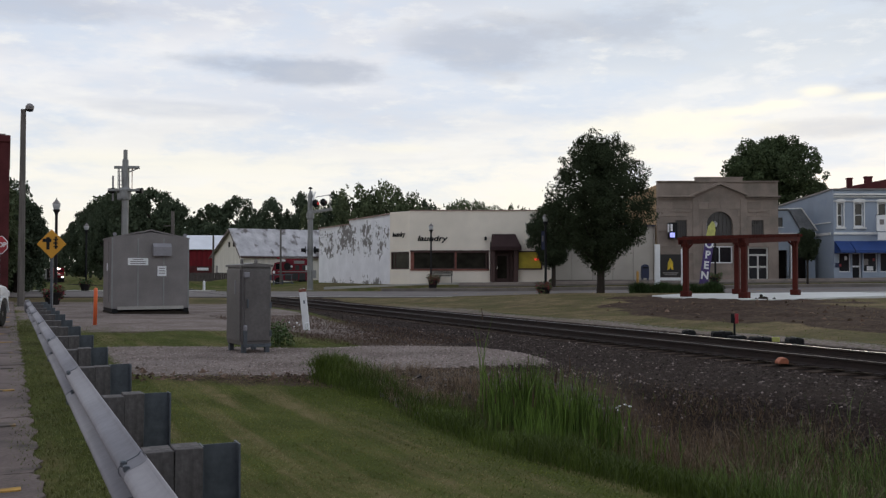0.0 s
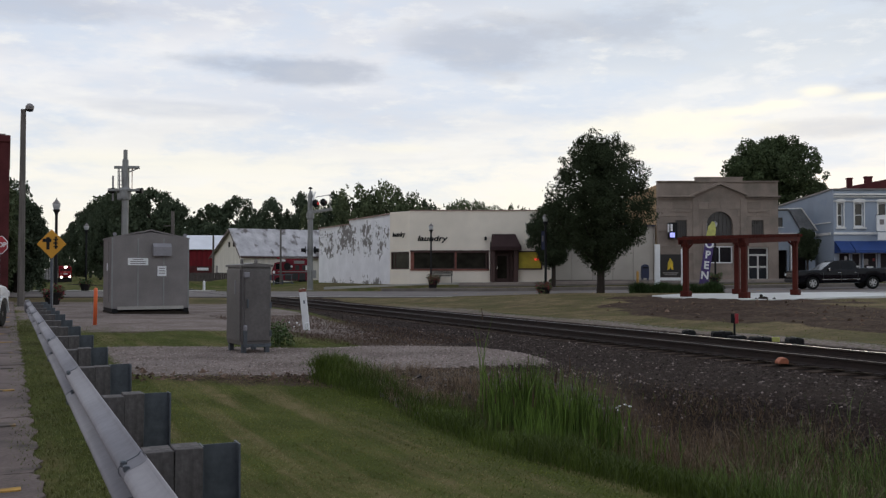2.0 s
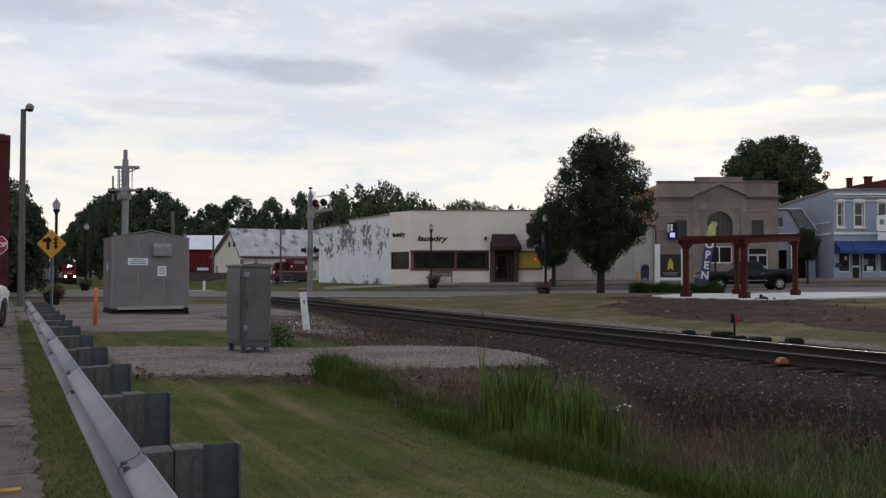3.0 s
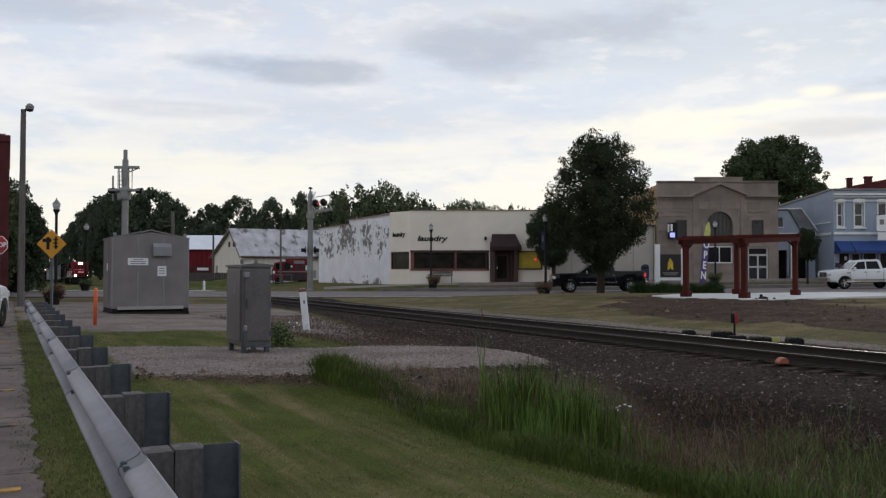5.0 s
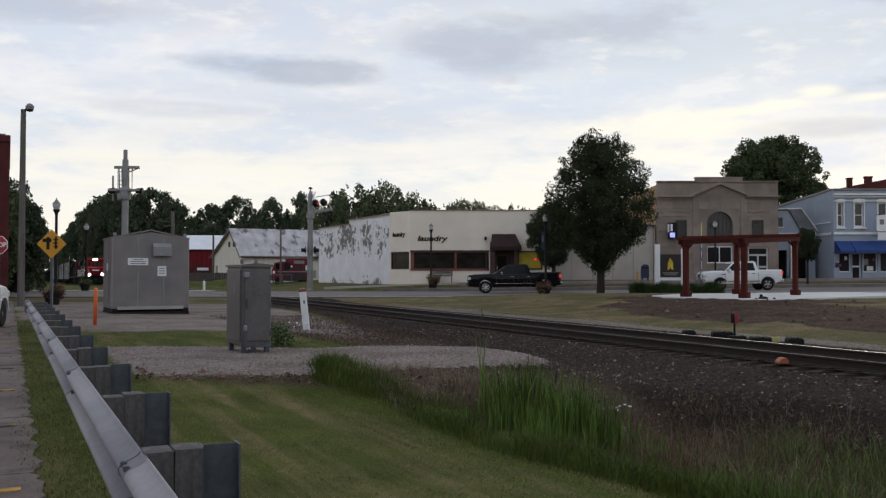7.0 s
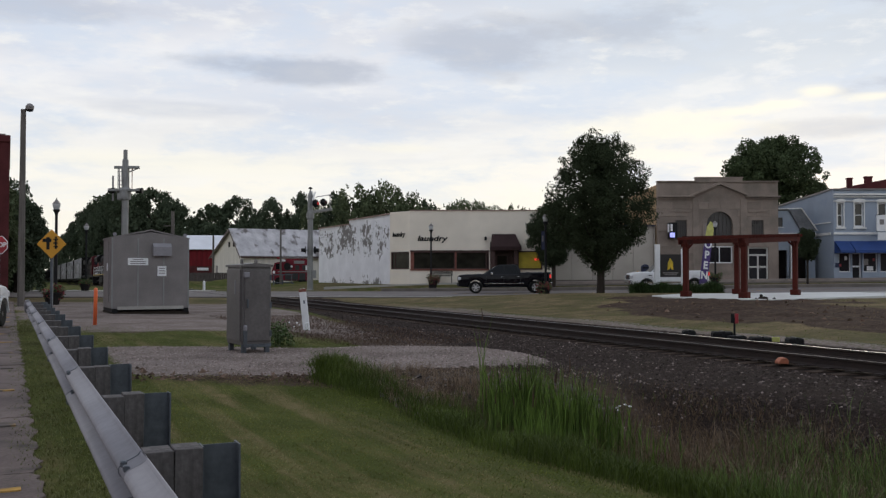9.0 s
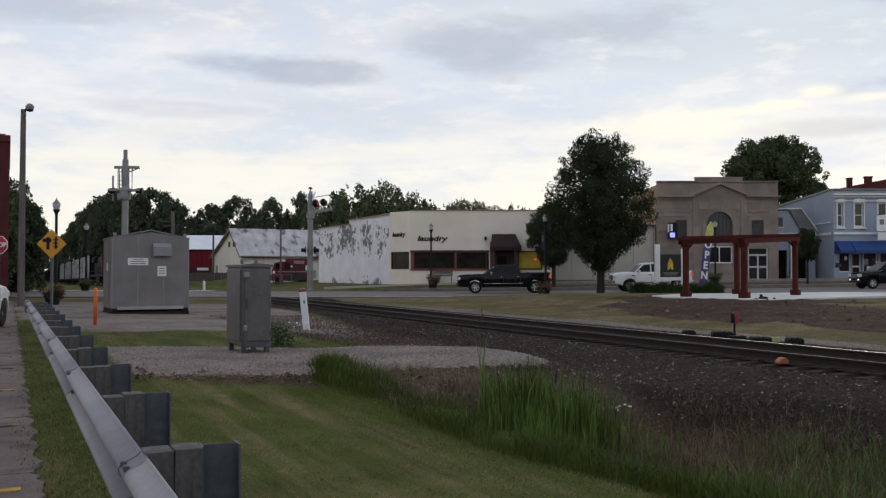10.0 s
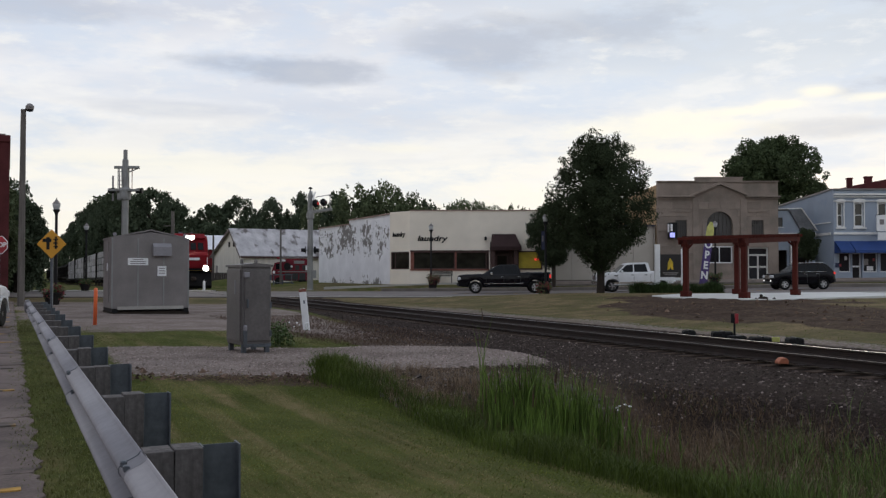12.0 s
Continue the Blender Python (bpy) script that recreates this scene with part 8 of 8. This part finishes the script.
SUV = dict(r=0.36, w=1.86, x0=-2.36, x1=2.36, sill=0.36, wheels=(-1.42, 1.44), belt=1.06, paint="car_black", body_label="glossy black body", spokes=5, gaps=(-0.95, 0.22, 1.1),
           top=[(-2.36, 0.5), (-2.34, 0.85), (-2.2, 1.0), (-1.2, 1.10), (-0.95, 1.10), (1.9, 1.12), (2.25, 1.10), (2.36, 1.0), (2.36, 0.55)],
           cab=[(-1.15, 1.08), (-0.35, 1.58), (-0.1, 1.66), (1.45, 1.66), (1.75, 1.60), (2.28, 1.08)],
           windows=[[(-0.85, 1.14), (-0.25, 1.54), (0.18, 1.57), (0.18, 1.14)], [(0.26, 1.14), (0.26, 1.57), (0.95, 1.57), (1.05, 1.14)], [(1.12, 1.16), (1.04, 1.56), (1.42, 1.54), (1.75, 1.2)]],
           screens=[((-1.08, 1.14), (-0.40, 1.56), "windscreen"), ((2.22, 1.14), (1.82, 1.56), "rear_window")],
           bits=[((-2.30, 0.68, 0.84), (0.2, 0.34, 0.2), "headlamp", "headlamp", "clear headlamp"), ((-2.36, 0, 0.80), (0.05, 0.9, 0.26), "chrome", "grille", "chrome grille"),
                 ((-2.34, 0, 0.48), (0.14, 1.6, 0.14), "plastic", "front_bumper", ""), ((-2.36, 0.62, 0.56), (0.08, 0.10, 0.12), "drl", "fog_lamp", "lit fog lamp"),
                 ((2.33, 0, 0.55), (0.12, 1.6, 0.2), "plastic", "rear_bumper", ""), ((2.26, 0.80, 1.02), (0.14, 0.2, 0.16), "tail", "tail_lamp", "lit red tail lamp"),
                 ((-0.6, 0.98, 1.16), (0.12, 0.18, 0.14), "car_black", "wing_mirror", ""), ((0.55, 0.80, 1.68), (1.7, 0.04, 0.04), "chrome", "roof_rail", "chrome roof rail"),
                 ((0.3, 0.875, 1.125), (2.4, 0.02, 0.025), "chrome", "window_trim", ""), ((0.06, 0.92, 0.98), (0.18, 0.03, 0.03), "chrome", "door_handle", ""),
                 ((0.98, 0.92, 0.98), (0.18, 0.03, 0.03), "chrome", "door_handle", "")])


def resized(spec, kx, kz):
    """The same pattern a little shorter or taller."""
    q = lambda p: (p[0] * kx, p[1] * kz)
    out = dict(spec, x0=spec["x0"] * kx, x1=spec["x1"] * kx, wheels=tuple(w * kx for w in spec["wheels"]), belt=spec["belt"] * kz, gaps=tuple(g * kx for g in spec["gaps"]))
    out["top"], out["cab"] = [q(p) for p in spec["top"]], [q(p) for p in spec["cab"]]
    out["windows"] = [[q(p) for p in w] for w in spec["windows"]]
    out["screens"] = [(q(a), q(b), n) for a, b, n in spec["screens"]]
    out["bits"] = [((c[0] * kx, c[1], c[2] * kz), s, m, n, lb) for c, s, m, n, lb in spec["bits"]]
    return out




def cab_forward(spec, by):
    """The same pattern with everything behind the front wheels moved forward."""
    f = lambda x: x - by * float(smoothstep(-1.9, -0.9, x))
    q = lambda p: (f(p[0]), p[1])
    out = dict(spec, x1=f(spec["x1"]), wheels=tuple(f(w) for w in spec["wheels"]), gaps=tuple(f(g) for g in spec["gaps"]))
    out["top"], out["cab"] = [q(p) for p in spec["top"]], [q(p) for p in spec["cab"]]
    out["windows"] = [[q(p) for p in w] for w in spec["windows"]]
    out["screens"] = [(q(a), q(b), n) for a, b, n in spec["screens"]]
    out["bits"] = [((f(c[0]), c[1], c[2]), s, m, n, lb) for c, s, m, n, lb in spec["bits"]]
    return out


SUV = resized(SUV, 0.905, 1.06)
WHITE = cab_forward(WHITE, 0.36)
WHITE = resized(WHITE, 0.965, 1.0)
truck_black = vehicle("black_pickup", "black crew-cab pickup truck with chrome trim on the street", "pickup truck", BLACK)
truck_white = vehicle("white_pickup", "white crew-cab pickup truck with dark windows on the street", "pickup truck", WHITE)
suv_black = vehicle("black_suv", "black sport utility car with chrome roof rails on the street", "car", SUV)
PARKED = dict(SUV, paint="car_white", body_label="white body", rim="rim")
PARKED["bits"] = [b for b in SUV["bits"] if b[3] not in ("fog_lamp", "wing_mirror")]
parked, _, _ = vehicle("parked_car", "white car parked in the car park, beside the guard rail", "car", PARKED)
parked.matrix_world = pose(-12.80, 23.9, 0, 0, 0, 281)


# ---------------------------------------------------------------- train
def bogie(parent, x, axles, spread, r=0.5, m="loco_black"):
    b = part("bogie", box((x, 0, 0.62), (spread * (axles - 1) + 1.0, 2.3, 0.34), bevel=0.04), m, parent)
    for k in range(axles):
        xk = x + (k - (axles - 1) / 2) * spread
        bm = bmesh.new()
        for y in (-0.76, 0.76):
            add_rod(bm, (xk, y - 0.07, r), (xk, y + 0.07, r), r, r, 18)
        add_rod(bm, (xk, -0.8, r), (xk, 0.8, r), 0.09, 0.09, 8)
        part("wheelset", bm, "rust", b)
        for y in (-1.2, 1.2):
            part("axle_box", box((xk, y, r + 0.04), (0.36, 0.16, 0.34), bevel=0.03), m, b)


def make_loco(name, label, lit, red=True):
    """Heads towards +x, its nose at x = 0; rails at z = 0."""
    cab_m, rail_m, mark_m = ("loco_red", "sign_white", "sign_white") if red else ("loco_maroon", "loco_black", "loco_black")
    t = thing(name, pose(0, 0, 0), label, "locomotive", "locomotives of the train")
    part("frame", box((-10.9, 0, 1.45), (21.2, 3.0, 0.36), bevel=0.03), "loco_black", t)
    part("frame_stripe", box((-10.9, 0, 1.56), (21.22, 3.03, 0.06)), "loco_stripe" if red else "loco_black", t, "thin yellow edge stripe" if red else "")
    part("pilot", prism([(-0.45, 0.12), (0.05, 0.12), (0.28, 0.35), (0.0, 1.35), (-0.45, 1.35)], "y", -1.45, 1.45, 0.02), "loco_black", t, "black snow plough")
    part("anticlimber", box((0.05, 0, 1.62), (0.4, 2.9, 0.12)), "loco_black", t)
    part("nose", prism([(-0.4, 1.64), (-0.1, 1.72), (-0.12, 2.75), (-0.45, 3.0), (-1.7, 3.02), (-1.7, 1.64)], "y", -1.25, 1.25, 0.05), cab_m, t, "red short nose")
    c = part("cab", prism([(-1.7, 1.64), (-1.45, 3.0), (-1.75, 3.95), (-2.0, 4.35), (-4.0, 4.35), (-4.0, 1.64)], "y", -1.5, 1.5, 0.06), cab_m, t, "red driver's cab")
    part("cab_roof", prism([(-1.6, 4.15), (-2.1, 4.52), (-3.6, 4.52), (-4.1, 4.2), (-4.1, 4.1), (-1.7, 4.1)], "y", -1.3, 1.3, 0.04), cab_m, t)
    for y in (-0.9, -0.32, 0.32, 0.9):
        part("windscreen", box((-1.57, y, 3.48), (0.05, 0.44, 0.62), ry=-17, bevel=0.01), "car_glass", c)
    for sgn in (-1, 1):
        for x in (-2.4, -3.3):
            part("side_window", box((x, sgn * 1.50, 3.45), (0.7, 0.05, 0.66), bevel=0.01), "car_glass", c)
        # the railway's mark becomes plain white bars
        part("cab_mark", box((-2.8, sgn * 1.515, 2.45), (1.7, 0.03, 0.16)), mark_m, c, "plain white mark" if red else "")
        part("hood_stripe", prism([(-6.2, 1.7), (-5.2, 1.7), (-6.6, 3.9), (-7.6, 3.9)], "y", sgn * 0.92, sgn * 0.945), mark_m, t)
        for z in (2.15, 2.65):
            part("handrail", rod((-4.2, sgn * 1.46, z), (-20.8, sgn * 1.46, z), 0.022, seg=6), rail_m, t)
        for k in range(9):
            part("stanchion", rod((-4.4 - k * 2.0, sgn * 1.46, 1.62), (-4.4 - k * 2.0, sgn * 1.46, 2.66), 0.022, seg=6), rail_m, t)
        for k in range(4):
            part("step", box((-0.55, sgn * 1.36, 0.4 + k * 0.3), (0.6, 0.3, 0.04)), "loco_black", t)
        part("front_rail", rod((0.15, sgn * 1.1, 1.66), (0.15, sgn * 1.1, 2.6), 0.022, seg=6), rail_m, t)
    part("front_mark", box((-0.08, 0, 2.45), (0.05, 1.1, 0.2)), "sign_white", t, "plain white mark on the nose")
    part("hood", prism([(-0.92, 1.64), (0.92, 1.64), (0.92, 3.95), (0.7, 4.3), (-0.7, 4.3), (-0.92, 3.95)], "x", -20.9, -4.0), "loco_black", t, "black long engine hood")
    part("hood_band", box((-12.4, 0, 3.1), (16.6, 1.87, 0.5)), "loco_red" if red else "loco_black", t)
    for k in range(7):
        part("hood_door", box((-6.5 - k * 1.9, 0, 2.6), (1.5, 1.90, 1.7), bevel=0.01), "loco_black", t)
    part("radiator", prism([(-1.4, 3.5), (1.4, 3.5), (1.4, 4.1), (0.9, 4.5), (-0.9, 4.5), (-1.4, 4.1)], "x", -20.6, -16.2), "loco_black", t)
    part("exhaust", box((-9.5, 0, 4.42), (1.2, 0.7, 0.3)), "loco_black", t)
    part("fuel_tank", box((-10.6, 0, 0.82), (5.4, 2.7, 0.9), bevel=0.12), "loco_black", t)
    part("horn", moved(rod((0, 0, 0), (0.4, 0, 0), 0.03, 0.09, 8), pose(-2.6, 0.3, 4.62)), "galv_post", t)
    part("bell", box((-3.2, -0.4, 4.6), (0.3, 0.3, 0.2)), "galv_post", t)
    part("coupler", box((0.45, 0, 0.9), (0.7, 0.3, 0.3), bevel=0.05), "rust", t)
    part("coupler", box((-21.6, 0, 0.9), (0.7, 0.3, 0.3), bevel=0.05), "rust", t)
    part("light_box", box((-1.62, 0, 4.20), (0.25, 0.9, 0.46), bevel=0.03), "loco_black", t)
    for y, z in ((-0.2, 4.20), (0.2, 4.20)):
        part("headlight", moved(rod((0, 0, 0), (0.012, 0, 0), 0.18, seg=22), pose(-1.49, y, z)), "lamp_glow" if lit else "headlamp", t, "lit round headlight" if lit else "")
    for y in (-0.98, 0.98):
        part("light_housing", moved(rod((0, 0, 0), (0.2, 0, 0), 0.25, seg=14), pose(0.06, y, 1.72)), "loco_black", t)
        part("ditch_light", moved(rod((0, 0, 0), (0.012, 0, 0), 0.205, seg=22), pose(0.262, y, 1.72)), "lamp_glow" if lit else "headlamp", t, "lit lower light" if lit else "")
    bogie(t, -4.2, 3, 1.7)
    bogie(t, -17.2, 3, 1.7)
    return t


def make_wagon(grp):
    """A ribbed covered hopper, its leading end at x = 0."""
    L = 16.0
    mt = "wagon_dark"
    t = thing("hopper_wagon", pose(0, 0, 0), "dark ribbed covered hopper wagon", "railway wagon", grp)
    part("body", prism([(-0.9, 1.0), (0.9, 1.0), (1.5, 1.5), (1.55, 3.9), (1.1, 4.45), (-1.1, 4.45), (-1.55, 3.9), (-1.5, 1.5)], "x", -L + 0.9, -0.9, 0.02), mt, t)
    for k in range(13):
        for sgn in (-1, 1):
            part("rib", box((-1.4 - k * (L - 2.8) / 12, sgn * 1.58, 2.7), (0.12, 0.1, 2.4)), mt, t)
    for z in (1.5, 3.9):
        for sgn in (-1, 1):
            part("side_sill", box((-L / 2, sgn * 1.56, z), (L - 1.0, 0.12, 0.16)), mt, t)
    for x in (-0.5, -L + 0.5):
        part("end_platform", box((x, 0, 1.25), (0.9, 2.7, 0.16)), mt, t)
        for sgn in (-1, 1):
            part("end_ladder", box((x, sgn * 1.3, 2.8), (0.06, 0.06, 3.1)), mt, t)
            part("end_strut", rod((x, sgn * 1.1, 1.3), (-0.9 if x > -2 else -L + 0.9, sgn * 0.8, 2.6), 0.05, seg=6), mt, t)
    for k in range(3):
        part("chute", prism([(-1.2, 1.05), (1.2, 1.05), (0.4, 0.4), (-0.4, 0.4)], "x", -4.4 - k * 3.6 - 1.2, -4.4 - k * 3.6 + 1.2), mt, t)
    part("roof_walk", box((-L / 2, 0, 4.5), (L - 2, 0.6, 0.05)), "galv_post", t)
    part("coupler", box((0.1, 0, 0.9), (0.8, 0.3, 0.3)), "rust", t)
    bogie(t, -1.8, 2, 1.7, 0.42)
    bogie(t, -L + 1.8, 2, 1.7, 0.42)
    return t


def make_lumber_wagon():
    """A centre-beam flat wagon with wrapped bundles in four tiers, its leading end at x = 0."""
    L = 23.2
    t = thing("lumber_wagon", pose(0, 0, 0), "flat wagon loaded with pale wrapped lumber bundles", "railway wagon", "lumber wagons of the train")
    part("deck", box((-L / 2, 0, 1.0), (L - 0.4, 2.9, 0.26), bevel=0.02), "wagon_dark", t)
    part("centre_beam", box((-L / 2, 0, 2.9), (L - 1.6, 0.16, 3.6)), "wagon_dark", t)
    for x in (-0.7, -L + 0.7):
        part("bulkhead", box((x, 0, 2.95), (0.22, 2.8, 3.8), bevel=0.02), "wagon_dark", t)
    rg = random.Random(3)
    me = [mesh_of("lumber_pack", box((0, 0, 0), (w, 1.22, 0.86), bevel=0.06), "wrap") for w in (3.35, 3.5)]
    for k in range(6):
        for sgn in (-1, 1):
            for z in range(4):
                piece("lumber_pack", me[rg.randrange(2)], t, pose(-2.5 - k * 3.6 + rg.uniform(-0.06, 0.06), sgn * (0.74 + rg.uniform(-0.02, 0.02)), 1.6 + z * 0.905))
            part("strap", box((-2.5 - k * 3.6 + 0.8, sgn * 1.38, 2.95), (0.06, 0.02, 3.6)), "wagon_dark", t)
    part("coupler", box((0.1, 0, 0.9), (0.8, 0.3, 0.3)), "rust", t)
    bogie(t, -2.2, 2, 1.7, 0.42)
    bogie(t, -L + 2.2, 2, 1.7, 0.42)
    return t


M["wrap"] = mat("pale_lumber_wrap", (0.185, 0.18, 0.195), 0.6, var=0.35, scale=0.7, fine=4, each=0.45)
M["loco_maroon"] = mat("dark_locomotive_red", (0.05, 0.006, 0.008), 0.7, var=0.3, spec=0.1)
TRAIN = []          # (thing, metres behind the leading headlight)
lead = make_loco("lead_locomotive", "red and black diesel locomotive with lit headlights", True)
TRAIN.append((lead, -1.5))
second = make_loco("locomotive", "dark red and black diesel locomotive behind the first", False, False)
TRAIN.append((second, 20.9))
dark_wagon = make_wagon("dark wagons of the train")
lumber_wagon = make_lumber_wagon()
at = 45.0
for k in range(4):
    TRAIN.append((lumber_wagon if k == 0 else copy_thing(lumber_wagon, pose(0, 0, 0)), at))
    at += 23.9
for k in range(7):
    TRAIN.append((dark_wagon if k == 0 else copy_thing(dark_wagon, pose(0, 0, 0)), at))
    at += 16.5


# ---------------------------------------------------------------- what moves
STREET_Y = 62.0


def glide(keys, t):
    """A smooth curve through (seconds, value)."""
    ts, vs = np.array([k[0] for k in keys], float), np.array([k[1] for k in keys], float)
    m = np.gradient(vs, ts)
    i = int(np.clip(np.searchsorted(ts, t) - 1, 0, len(ts) - 2))
    h = ts[i + 1] - ts[i]
    u = (t - ts[i]) / h
    return ((2 * u**3 - 3 * u**2 + 1) * vs[i] + (u**3 - 2 * u**2 + u) * h * m[i] + (-2 * u**3 + 3 * u**2) * vs[i + 1] + (u**3 - u**2) * h * m[i + 1])


# metres along the street of each front bumper
BLACK_X = ((0, 36.2), (1.2, 28.65), (1.5, 26.65), (1.8, 24.75), (2.1, 22.8), (2.4, 20.9), (2.7, 19.05), (3.0, 17.25), (3.2, 16.05), (4.0, 11.7), (4.8, 8.1), (5.2, 6.5), (5.6, 4.95), (6.0, 3.64), (6.4, 2.62), (6.8, 1.92), (7.2, 1.40), (8.0, 1.05), (8.8, 0.98), (9.2, 0.96), (12.0, 0.96))
WHITE_X = ((0, 50.0), (3.2, 34.5), (4.8, 26.45), (5.0, 25.5), (5.5, 23.25), (6.0, 20.97), (6.5, 18.98), (6.8, 17.95), (7.2, 16.4), (8.0, 14.1), (8.8, 12.6), (9.2, 11.98), (9.6, 11.48), (10.0, 11.15), (10.5, 10.85), (11.0, 10.4), (11.5, 10.1), (12.0, 10.0))
SUV_X = ((0, 60.0), (5, 44.5), (8.8, 32.1), (9.5, 29.6), (10.0, 27.63), (10.5, 25.9), (10.8, 24.9), (11.2, 23.85), (11.6, 22.8), (12.0, 21.75))


def drive(v, keys, y, front):
    ob, wheels, r = v
    times = [k * 0.1 for k in range(121)]
    xs = [glide(keys, t) for t in times]
    walk(ob, [(t, pose(x + front, y, ROAD_Z + 0.005 + float(rise(x + front)), 0, -0.72 * float(smoothstep(2.0, 6.0, x + front)), 0)) for t, x in zip(times, xs)])
    fine_t = [k / 30 for k in range(0, 361)]
    for w, place in wheels:
        rows, last = [], None
        for t in fine_t:
            x = glide(keys, t)
            ang = math.degrees(-(x - xs[0]) / r)
            if last is not None and abs(ang - last) < 18 and t < 12.0 and (round(t * 30) % 15):
                continue
            rows.append((t, Matrix.Translation(place) @ Matrix.Rotation(radians(-ang), 4, "Y")))
            last = ang
        walk(w, rows)


def motions():
    drive(truck_black, BLACK_X, STREET_Y, 3.2)
    drive(truck_white, WHITE_X, STREET_Y, 3.05)
    drive(suv_black, SUV_X, STREET_Y, 2.36)
    # the train at 15.8 m of depth a second down the straight track
    for ob, back in TRAIN:
        rows = []
        for k in range(13):
            d = 73.2 + 15.8 * (12 - k) + back * TC
            fall = 0.0098 * max(0.0, d - 78.6)
            tilt = 0.51 if d > 80 else 0.0
            rows.append((float(k), pose(T0 - TS * d, d, RAIL_Z - fall, 0, 0, TRACK_RZ + 180) @ pose(0, 0, 0, 0, -tilt, 0)))
        walk(ob, rows)
    # the feather flag swings a little in the wind
    turn = [4, 0, 6, 10, 0, -2, 0, 12, 30, 45, 34, 24, 30, 26, 66, 40, 20, 24, 18, 14, 18, 22, 16, 20, 16]
    walk(flag, [(k * 0.5, pose(14.72, 52.4, 0.22, 0, 0, a)) for k, a in enumerate(turn)])


motions()
